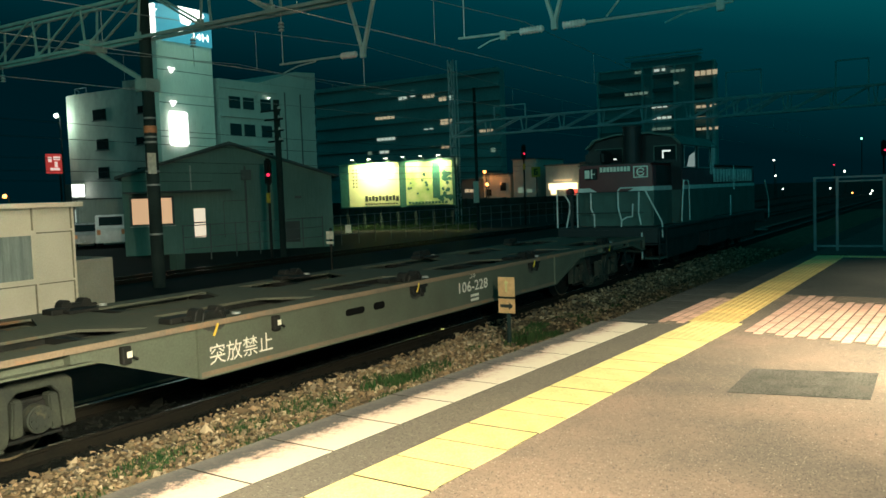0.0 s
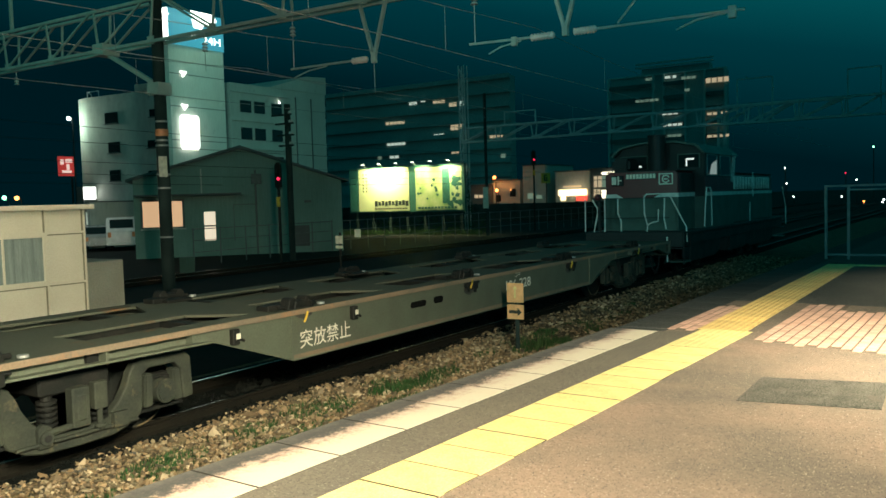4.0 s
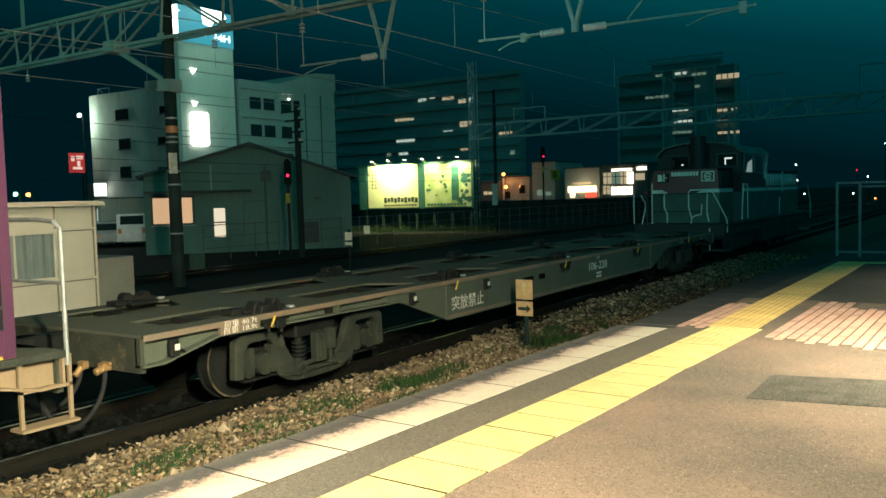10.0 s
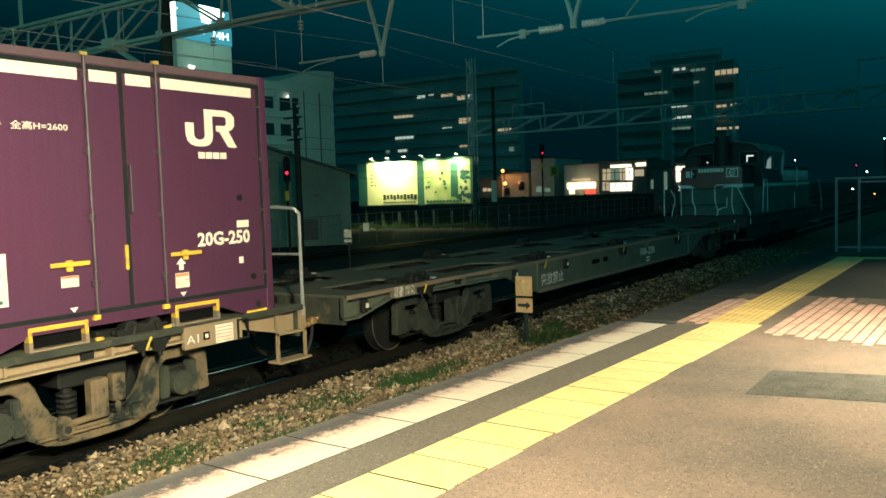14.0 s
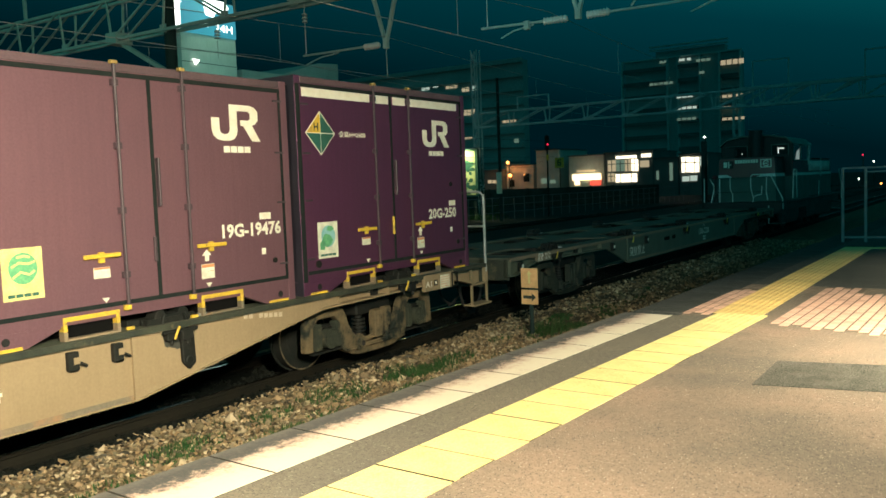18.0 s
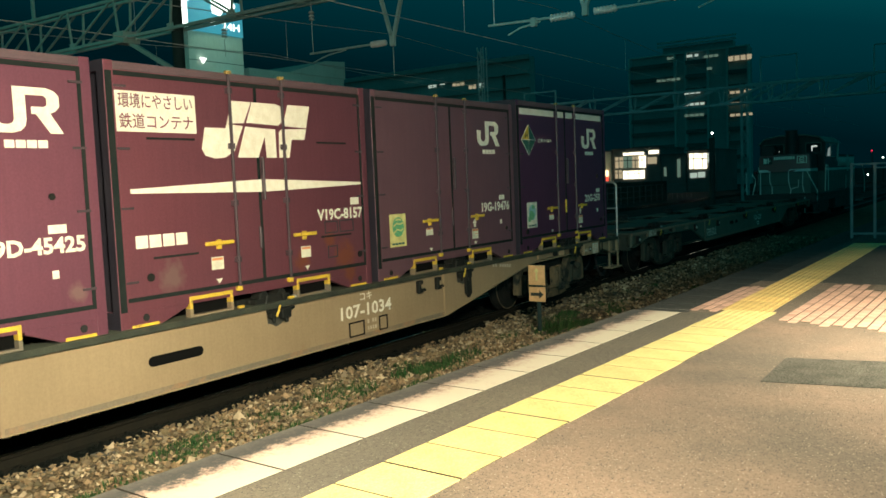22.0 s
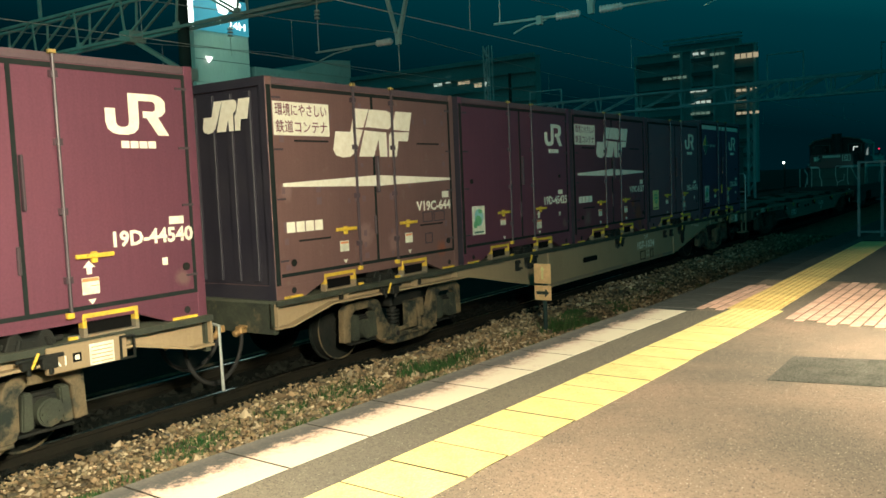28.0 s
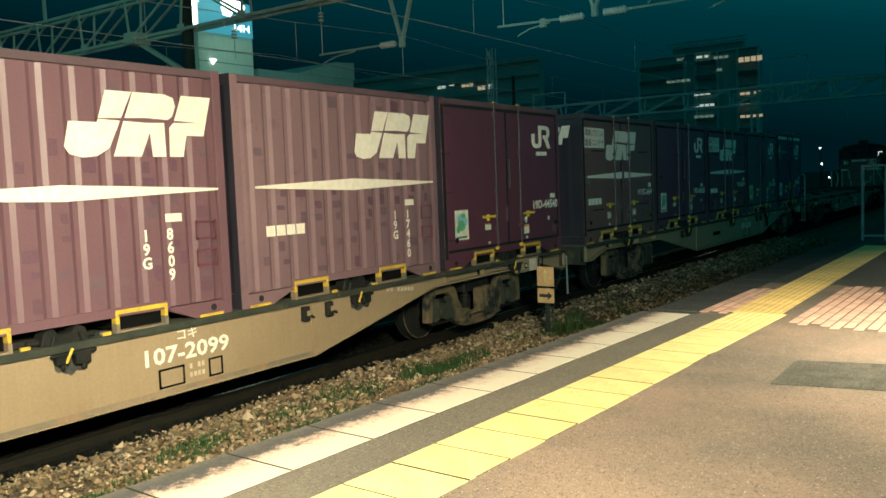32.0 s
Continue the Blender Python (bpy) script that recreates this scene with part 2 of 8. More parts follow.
M = {}
M["asphalt"] = aggregate("asphalt", (0.158, 0.128, 0.104), (0.255, 0.182, 0.140), (0.50, 0.42, 0.33), (0.070, 0.060, 0.050), 190)
M["asphalt_strip"] = aggregate("asphalt_strip", (0.135, 0.118, 0.097), (0.165, 0.140, 0.110), (0.27, 0.25, 0.21), (0.06, 0.057, 0.05), 140)
M["asphalt_shaded"] = aggregate("asphalt_shaded", (0.075, 0.075, 0.07), (0.10, 0.095, 0.085), (0.2, 0.19, 0.17), (0.025, 0.025, 0.025))
M["concrete"] = mat("concrete", (0.20, 0.19, 0.17), (0.12, 0.115, 0.105), 0.9, 0, 2.5, 0.5, 70, (0.07, 0.067, 0.06), 3, 0.56, 0.08, grain=0.7)
M["white_paint"] = worn_line("worn_white_paint")
M["yellow_tile"] = mat("yellow_tile", (0.78, 0.625, 0.27), (0.69, 0.54, 0.22), 0.65, 0, 4, 0.3, 90, (0.50, 0.39, 0.15), 11, 0.66, 0.08, grain=0.3)
M["old_tile"] = mat("old_yellow_tile", (0.78, 0.53, 0.19), (0.68, 0.44, 0.15), 0.65, 0, 4, 0.3, 90, (0.40, 0.24, 0.10), 11, 0.62, 0.12, grain=0.4)
M["brick"] = mat("brick", (0.66, 0.40, 0.31), (0.52, 0.31, 0.24), 0.85, 0, 9, 0.3, 90, None, 2, 0.6, 0.18)
M["mortar"] = mat("mortar", (0.030, 0.026, 0.020), None, 0.95)
M["coping"] = mat("coping_concrete", (0.060, 0.062, 0.058), (0.042, 0.044, 0.042), 0.9, 0, 2.5, 0.5, 70, (0.12, 0.11, 0.09), 3, 0.6, 0.12, grain=0.7)
M["joint_sand"] = mat("joint_sand", (0.17, 0.125, 0.095), (0.12, 0.09, 0.07), 0.9, 0, 9, 0.2)
M["hatch"] = mat("hatch", (0.105, 0.098, 0.082), (0.078, 0.074, 0.063), 0.9, 0.0, 5, 0.5, 110, (0.11, 0.095, 0.08), 4, 0.6, grain=0.9)
M["soil"] = mat("soil", (0.08, 0.062, 0.040), (0.20, 0.145, 0.085), 0.97, 0, 3, 0.9, 30, grain=0.8)
# near-black: the shade under the train is put into the bed's colour
M["track_bed"] = mat("shaded_track_bed", (0.003, 0.006, 0.005), (0.006, 0.008, 0.007), 0.97, 0, 3, 0.9, 30, grain=0.6)
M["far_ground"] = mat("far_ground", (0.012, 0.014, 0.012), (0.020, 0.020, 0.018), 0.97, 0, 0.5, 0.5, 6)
M["stone"] = island_mat("ballast_stone", [(0.05, 0.045, 0.03), (0.32, 0.235, 0.135), (0.11, 0.095, 0.060), (0.57, 0.45, 0.30), (0.06, 0.055, 0.042), (0.27, 0.18, 0.10), (0.10, 0.085, 0.06), (0.42, 0.29, 0.17), (0.07, 0.06, 0.045)], 0.95)
# near-black stones: brake dust plus the shade by the train, in one colour
M["stone_grime_shade"] = island_mat("grime_shade_stone", [(0.004, 0.006, 0.005), (0.011, 0.012, 0.010), (0.006, 0.008, 0.007)], 0.95)
M["grass"] = island_mat("grass_blade", [(0.020, 0.064, 0.020), (0.040, 0.100, 0.030), (0.058, 0.084, 0.034), (0.028, 0.072, 0.025)], 0.8)
M["rail"] = mat("rail_side", (0.010, 0.010, 0.008), (0.016, 0.014, 0.010), 0.85, 0.1, 4, 0.3, 60)
M["rail_top"] = mat("rail_top", (0.45, 0.46, 0.45), None, 0.22, 1.0, 3, 0.05)
M["sleeper"] = mat("sleeper", (0.16, 0.15, 0.13), None, 0.95)
M["wagon"] = mat("wagon_grey", (0.104, 0.122, 0.088), (0.090, 0.100, 0.072), 0.62, 0.0, 1.6, 0.10, 50, (0.12, 0.08, 0.05), 2.4, 0.68)
M["wagon_rust"] = mat("wagon_deck", (0.078, 0.090, 0.070), (0.098, 0.100, 0.076), 0.75, 0.1, 1.1, 0.25, 40, (0.16, 0.095, 0.055), 1.6, 0.64)
M["sill_tan"] = mat("wagon_dusty_tan", (0.305, 0.222, 0.132), (0.275, 0.200, 0.118), 0.7, 0.0, 1.3, 0.08, 40, (0.26, 0.165, 0.09), 1.8, 0.69, grain=0.06, streak=0.05)
M["bogie"] = mat("bogie_iron", (0.058, 0.064, 0.048), (0.034, 0.040, 0.034), 0.7, 0.1, 3, 0.3, 50, (0.12, 0.10, 0.065), 4, 0.62)
M["bogie_tan"] = mat("bogie_iron_tan", (0.175, 0.128, 0.075), (0.060, 0.060, 0.044), 0.75, 0.0, 3, 0.3, 50, (0.022, 0.028, 0.025), 3, 0.53)
M["iron"] = mat("dark_iron", (0.018, 0.021, 0.020), (0.030, 0.030, 0.027), 0.6, 0.4, 5, 0.2, 50)
M["wheel"] = mat("wheel_steel", (0.010, 0.013, 0.012), (0.018, 0.019, 0.017), 0.86, 0.0, 5, 0.15, 50)
M["brass"] = mat("hose_brass", (0.55, 0.36, 0.16), (0.42, 0.25, 0.11), 0.45, 0.6, 6, 0.1)
M["rubber"] = mat("rubber", (0.02, 0.02, 0.02), (0.03, 0.03, 0.03), 0.7, 0, 6, 0.1)
# near-black: shade inside openings put into the colour; also drawn outlines
M["void"] = mat("shade_and_outline_black", (0.0025, 0.003, 0.003), (0.004, 0.004, 0.004), 0.95, 0, 3, 0.0)
M["lettering"] = mat("white_lettering", (0.84, 0.79, 0.68), (0.76, 0.70, 0.58), 0.7, 0, 12, 0.05, 60, (0.45, 0.38, 0.3), 14, 0.72)
M["faded_lettering"] = mat("faded_lettering", (0.56, 0.46, 0.34), (0.46, 0.37, 0.27), 0.7, 0, 20, 0.05)
M["safety_yellow"] = mat("safety_yellow", (0.70, 0.46, 0.04), (0.55, 0.36, 0.05), 0.6, 0, 8, 0.1, 60, (0.16, 0.10, 0.05), 9, 0.60)
M["dull_yellow"] = mat("dirty_yellow", (0.36, 0.25, 0.07), (0.24, 0.17, 0.06), 0.7, 0, 9, 0.1)
M["seal"] = mat("door_seal", (0.012, 0.018, 0.018), (0.018, 0.023, 0.022), 0.92, 0, 6, 0.1)
RUST, FADED = (0.380, 0.120, 0.060), (0.355, 0.222, 0.207)
for key, a, b, s, at, marks in (
    ("purple_a", (0.180, 0.064, 0.136), (0.162, 0.063, 0.128), (0.141, 0.081, 0.100), 0.72, None),
    ("purple_b", (0.240, 0.122, 0.150), (0.220, 0.112, 0.141), (0.169, 0.102, 0.110), 0.7, None),
    ("purple_c", (0.280, 0.093, 0.126), (0.250, 0.090, 0.120), (0.311, 0.170, 0.111), 0.71, ((3.22, 0.40, 0.20, RUST), (2.95, 0.62, 0.11, RUST), (0.62, 0.44, 0.16, FADED), (2.45, 0.42, 0.13, RUST), (3.3, 0.18, 0.12, RUST))),
    ("purple_d", (0.266, 0.096, 0.142), (0.243, 0.089, 0.135), (0.196, 0.102, 0.118), 0.74, ((3.45, 0.42, 0.09, FADED),)),
    ("purple_e", (0.244, 0.136, 0.127), (0.211, 0.117, 0.112), (0.285, 0.206, 0.181), 0.66, ((1.62, 0.62, 0.16, FADED), (2.2, 0.5, 0.14, FADED), (3.3, 0.30, 0.12, RUST), (0.25, 1.2, 0.10, FADED))),
    ("purple_f", (0.205, 0.124, 0.136), (0.178, 0.106, 0.120), (0.141, 0.076, 0.101), 0.63, None),
    ("purple_g", (0.160, 0.084, 0.100), (0.140, 0.070, 0.087), (0.141, 0.062, 0.092), 0.61, None),
):
    M[key] = mat("container_" + key, a, b, 0.5, {"purple_f": 0.0, "purple_g": 0.0, "purple_e": 0.45, "purple_b": 0.55}.get(key, 0.70), 0.9, 0.06, 45, s, 2.6, at, grain=0.07, streak=0.05, blots=marks)
M["sticker"] = mat("sticker", (0.78, 0.76, 0.62), None, 0.5, 0, 9, 0.02)
M["sticker_yellow"] = mat("sticker_yellow", (0.75, 0.68, 0.28), None, 0.5, 0, 9, 0.02)
M["globe"] = mat("globe_blue_green", (0.30, 0.55, 0.52), (0.20, 0.45, 0.50), 0.5, 0, 9, 0.02)
M["wire"] = mat("weathered_wire", (0.34, 0.36, 0.33), (0.26, 0.28, 0.26), 0.5, 0.3, 4, 0.0)
M["green"] = mat("emblem_green", (0.10, 0.36, 0.18), (0.16, 0.45, 0.22), 0.5, 0, 20, 0.02)
M["orange"] = mat("label_orange", (0.75, 0.28, 0.12), None, 0.5)
M["dark_green"] = mat("sign_green", (0.03, 0.13, 0.10), None, 0.5)
M["loco_red"] = mat("loco_red", (0.16, 0.026, 0.030), (0.13, 0.023, 0.026), 0.35, 0, 2, 0.05)
M["loco_grey"] = mat("loco_grey", (0.045, 0.100, 0.082), (0.038, 0.08, 0.066), 0.5, 0, 2, 0.08)
M["loco_dark"] = mat("loco_dark", (0.012, 0.017, 0.017), None, 0.6, 0.1, 2, 0.1)
M["loco_white"] = mat("loco_white", (0.72, 0.72, 0.66), None, 0.5, 0, 4, 0.05)
M["glass"] = glassy("dark_glass", (0.012, 0.02, 0.02), 0.06)
M["galvanised"] = mat("galvanised", (0.40, 0.42, 0.40), (0.32, 0.34, 0.33), 0.5, 0.5, 12, 0.1)
M["truss"] = mat("truss_steel", (0.40, 0.52, 0.47), (0.30, 0.41, 0.37), 0.6, 0.0, 2, 0.1)
M["far_steel"] = mat("far_lattice_steel", (0.55, 0.58, 0.55), (0.46, 0.49, 0.47), 0.7, 0.0, 2, 0.1)
M["fence_wire"] = mat("fence_wire", (0.15, 0.165, 0.16), (0.11, 0.12, 0.12), 0.7, 0.0, 2, 0.1)
M["gate_steel"] = mat("gate_steel", (0.19, 0.20, 0.19), (0.14, 0.15, 0.145), 0.6, 0.1, 6, 0.1)
M["lip_rust"] = mat("worn_deck_edge", (0.25, 0.18, 0.115), (0.16, 0.135, 0.10), 0.75, 0.0, 1.1, 0.2, 40, (0.30, 0.17, 0.09), 2.0, 0.58)
M["pole"] = mat("concrete_pole", (0.030, 0.050, 0.047), (0.019, 0.032, 0.030), 0.85, 0, 1.2, 0.2)
M["porcelain"] = mat("porcelain", (0.72, 0.72, 0.66), None, 0.25, 0, 5, 0.02)
M["shed"] = mat("cream_panel", (0.66, 0.62, 0.50), (0.60, 0.56, 0.45), 0.7, 0, 1.2, 0.05, 40, (0.45, 0.40, 0.31), 1.5, 0.70)
M["curtain"] = mat("curtain", (0.25, 0.30, 0.285), (0.20, 0.245, 0.235), 0.9, 0, 3, 0.1, 20, None, 1, 0.6, 0, (8, 8, 0.6))
M["enclosure"] = mat("plain_concrete", (0.34, 0.34, 0.28), (0.29, 0.29, 0.24), 0.9, 0, 1.2, 0.1, 40, grain=0.2)
M["batten_shadow"] = mat("batten_shadow", (0.26, 0.25, 0.18), None, 0.9)
M["cladding"] = mat("wall_cladding", (0.19, 0.31, 0.265), (0.15, 0.25, 0.215), 0.85, 0, 0.4, 0.0, 10, grain=0.04, streak=0.12)
M["plaster"] = mat("wall_plaster", (0.55, 0.56, 0.50), (0.47, 0.48, 0.43), 0.85, 0, 0.3, 0.0, 8, (0.36, 0.36, 0.32), 0.5, 0.64, grain=0.04, streak=0.12)
M["plaster_dark"] = mat("wall_plaster_dark", (0.16, 0.18, 0.17), (0.13, 0.14, 0.135), 0.85, 0, 0.3, 0.05, 8)
M["roofing"] = mat("roof_sheet", (0.10, 0.11, 0.105), None, 0.7, 0, 1)
M["dark_wall"] = mat("tower_block_wall", (0.30, 0.46, 0.44), (0.24, 0.38, 0.37), 0.9, 0, 0.1, 0.02, 3)
# dark end paint that also holds the shade of the gaps between containers
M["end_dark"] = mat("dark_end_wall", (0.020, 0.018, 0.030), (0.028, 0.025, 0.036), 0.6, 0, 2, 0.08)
M["patch_a"] = mat("repaint_a", (0.125, 0.060, 0.085), (0.105, 0.053, 0.075), 0.5, 0, 3, 0.05)
M["rod_paint"] = mat("rod_paint", (0.075, 0.05, 0.062), (0.05, 0.036, 0.045), 0.45, 0, 4, 0.05)
M["rail_paint"] = mat("rail_paint", (0.12, 0.075, 0.09), (0.09, 0.06, 0.07), 0.5, 0, 2, 0.05)
M["patch_b"] = mat("repaint_b", (0.140, 0.086, 0.105), (0.116, 0.071, 0.091), 0.5, 0, 3, 0.05)
M["grease"] = mat("grease", (0.03, 0.034, 0.03), (0.06, 0.06, 0.05), 0.55, 0, 14, 0.1)
M["pale_wall"] = mat("tower_block_pale_wall", (0.46, 0.62, 0.59), (0.38, 0.53, 0.50), 0.9, 0, 0.1, 0.02, 3)
M["win_warm"] = glow("window_warm", (1.0, 0.80, 0.50), 0.42)
M["win_cool"] = glow("window_cool", (0.85, 1.0, 0.85), 0.5)
M["glint"] = glow("lit_sign_print", (1.0, 0.7, 0.62), 0.8)
M["win_cream"] = glow("window_cream", (1.0, 0.88, 0.64), 2.4)
M["lamp_orange_dim"] = glow("shop_orange", (1.0, 0.10, 0.06), 1.4)
M["win_dim"] = glow("window_dim", (0.55, 0.8, 0.6), 0.2)
M["blind"] = glow("lit_blind", (1.0, 0.60, 0.33), 0.62)
M["door_glow"] = glow("lit_door", (1.0, 0.84, 0.62), 0.8)
M["lamp_white"] = glow("lamp_white", (0.95, 1.0, 0.9), 7)
M["lamp_orange"] = glow("lamp_orange", (1.0, 0.28, 0.06), 9)
M["lamp_red"] = glow("signal_red", (1.0, 0.03, 0.10), 1.6)
M["cab_strip_glow"] = glow("cab_strip_glow", (0.95, 1.0, 0.92), 0.8)
M["cab_glow"] = glow("cab_glow", (0.85, 1.0, 0.92), 0.22)
M["lamp_green"] = glow("lamp_green", (0.3, 1.0, 0.6), 6)
M["sign_panel"] = glow("sign_panel_white", (0.95, 1.0, 0.92), 3.0)
M["sign_blue"] = glow("sign_blue", (0.05, 0.30, 0.40), 0.8)
M["sign_red"] = glow("sign_red", (0.75, 0.07, 0.06), 0.45)
M["shop_light"] = glow("shop_light", (1.0, 0.74, 0.42), 2.8)
# dusty and sooty surfaces carry hardly any gloss
for key in ("wheel", "void", "rail", "iron", "stone", "stone_grime_shade", "seal", "rubber", "bogie", "bogie_tan", "wagon_rust", "coping", "mortar", "pole", "grass"):
    M[key].node_tree.nodes["Principled BSDF"].inputs["Specular IOR Level"].default_value = 0.12
M["poster"] = mat("poster_cream", (0.66, 0.68, 0.36), (0.60, 0.62, 0.33), 0.6, 0, 0.6, 0.02)
M["poster_green"] = mat("poster_green", (0.30, 0.44, 0.14), (0.62, 0.62, 0.34), 0.6, 0, 0.9, 0.02)
M["sign_board"] = mat("sign_board_tan", (0.74, 0.44, 0.21), (0.60, 0.36, 0.16), 0.6, 0, 8, 0.05)
M["ink"] = mat("ink", (0.03, 0.04, 0.03), None, 0.7)
M["car_white"] = mat("car_white", (0.7, 0.72, 0.7), None, 0.25, 0, 2, 0.0)
M["car_silver"] = mat("car_silver", (0.45, 0.47, 0.46), None, 0.25, 0.3, 2, 0.0)
M["leaf"] = island_mat("leaf", [(0.02, 0.05, 0.015), (0.04, 0.08, 0.025), (0.03, 0.06, 0.02)], 0.7)

# ---- helpers for shapes ----


class Shape:
    """A bmesh that grows by boxes, prisms, rods and bars."""

    def __init__(self):
        self.bm = bmesh.new()

    def box(self, x0, x1, y0, y1, z0, z1, m=None):
        v = [self.bm.verts.new(p) for p in ((x0, y0, z0), (x1, y0, z0), (x1, y1, z0), (x0, y1, z0), (x0, y0, z1), (x1, y0, z1), (x1, y1, z1), (x0, y1, z1))]
        if m is not None:
            for q in v:
                q.co = m @ q.co
        for f in ((0, 3, 2, 1), (4, 5, 6, 7), (0, 1, 5, 4), (1, 2, 6, 5), (2, 3, 7, 6), (3, 0, 4, 7)):
            self.bm.faces.new([v[i] for i in f])
        return self

    def prism(self, poly, axis, a, b):
        """A polygon in the two other axes (in order), drawn out along axis from a to b."""
        def at(p, q, c):
            return {"x": (c, p, q), "y": (p, c, q), "z": (p, q, c)}[axis]
        lo = [self.bm.verts.new(at(p, q, a)) for p, q in poly]
        hi = [self.bm.verts.new(at(p, q, b)) for p, q in poly]
        fs = [self.bm.faces.new(lo), self.bm.faces.new(hi[::-1])]
        n = len(poly)
        for i in range(n):
            fs.append(self.bm.faces.new((lo[i], hi[i], hi[(i + 1) % n], lo[(i + 1) % n])))
        bmesh.ops.recalc_face_normals(self.bm, faces=fs)
        return self

    def rod(self, p, q, r, seg=8, r2=None):
        p, q = Vector(p), Vector(q)
        d = q - p
        m = Matrix.Translation((p + q) / 2) @ d.to_track_quat("Z", "Y").to_matrix().to_4x4()
        bmesh.ops.create_cone(self.bm, cap_ends=True, segments=seg, radius1=r, radius2=r if r2 is None else r2, depth=d.length, matrix=m)
        return self

    def bar(self, p, q, w, h):
        """A square bar from p to q."""
        p, q = Vector(p), Vector(q)
        d = q - p
        m = Matrix.Translation(p) @ d.to_track_quat("Y", "Z").to_matrix().to_4x4()
        return self.box(-w / 2, w / 2, 0, d.length, -h / 2, h / 2, m)

    def tube(self, pts, r, seg=8):
        """A round tube swept along a line of points, closed at both ends."""
        pts = [Vector(p) for p in pts]
        ways = [(b - a).normalized() for a, b in zip(pts, pts[1:])]
        side = ways[0].orthogonal().normalized()
        rings = []
        for i, p in enumerate(pts):
            d = (ways[max(i - 1, 0)] + ways[min(i, len(ways) - 1)]).normalized()
            side = (side - d * side.dot(d)).normalized()
            up = d.cross(side)
            rings.append([self.bm.verts.new(p + (side * math.cos(a) + up * math.sin(a)) * r) for a in (2 * math.pi * k / seg for k in range(seg))])
        for a, b in zip(rings, rings[1:]):
            for k in range(seg):
                self.bm.faces.new((a[k], a[(k + 1) % seg], b[(k + 1) % seg], b[k]))
        self.bm.faces.new(rings[0][::-1])
        self.bm.faces.new(rings[-1])
        return self

    def ball(self, c, r, sub=2):
        bmesh.ops.create_icosphere(self.bm, subdivisions=sub, radius=r, matrix=Matrix.Translation(c))
        return self

    def bevel(self, w, seg=1):
        bmesh.ops.remove_doubles(self.bm, verts=self.bm.verts, dist=1e-5)
        es = [e for e in self.bm.edges if len(e.link_faces) == 2 and e.calc_face_angle(0) > 0.6]
        bmesh.ops.bevel(self.bm, geom=es, offset=w, segments=seg, affect="EDGES", clamp_overlap=True)
        return self


def mesh_of(name, sh, material, smooth=False):
    me = bpy.data.meshes.new(name)
    sh.bm.to_mesh(me)
    sh.bm.free()
    me.materials.append(material)
    if smooth:
        for p in me.polygons:
            p.use_smooth = True
    return me


def part(name, sh, material, parent, label="", smooth=False):
    ob = new(name, mesh_of(name, sh, material, smooth))
    ob.parent = parent
    return tagged(ob, label)


def single(name, sh, material, label, category, group="", kind="", smooth=False):
    return tagged(new(name, mesh_of(name, sh, material, smooth)), label, category, group, kind)


def thing(name, label, category, group="", at=None):
    ob = tagged(new(name), label, category, group)
    ob.empty_display_size = 0.2
    if at is not None:
        ob.matrix_world = at
    return ob


def cloud(name, verts, faces, material, label, kind="stuff", smooth=False):
    me = bpy.data.meshes.new(name)
    me.from_pydata(verts, [], faces)
    me.materials.append(material)
    ob = new(name, me)
    return tagged(ob, label, "", "", kind)


def lettering(name, text, size, material, parent, x, y, z, label="", bold=0.02, width=None, upright=False, spacing=1.0):
    """Flat letters on a side that faces +x; they start at y, stand on z, and read towards +y."""
    cu = bpy.data.curves.new(name, "FONT")
    cu.body, cu.size, cu.offset, cu.extrude, cu.resolution_u = text, size, bold * size, 0.0, 2
    cu.space_character = spacing
    if upright:
        cu.body, cu.space_line, cu.align_x = "\n".join(text), 0.85, "CENTER"
    tmp = bpy.data.objects.new(name, cu)
    scene.collection.objects.link(tmp)
    dg = bpy.context.evaluated_depsgraph_get()
    me = bpy.data.meshes.new_from_object(tmp.evaluated_get(dg))
    bpy.data.objects.remove(tmp)
    xs = [v.co.x for v in me.vertices] or [0, 1]
    lo, k = min(xs), (width / (max(xs) - min(xs)) if width else 1.0)
    for v in me.vertices:
        px, py = (v.co.x - lo) * k, v.co.y
        v.co = (x, y + px, z + py)
    me.materials.clear()
    me.materials.append(material)
    ob = new(name, me)
    ob.parent = parent
    return tagged(ob, label)


def plate(sh, x, y0, y1, z0, z1, t=0.004):
    return sh.box(x, x + t, y0, y1, z0, z1)


# ---- the ground, platform and track ----
TRACK_X, RAIL_Z = -8.05, -0.832
PLAT = pose(-3.49, 3.0, 0, 0, 0, -1.35)

sh = Shape()
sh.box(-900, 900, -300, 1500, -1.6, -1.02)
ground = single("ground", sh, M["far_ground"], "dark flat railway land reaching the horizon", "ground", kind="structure")


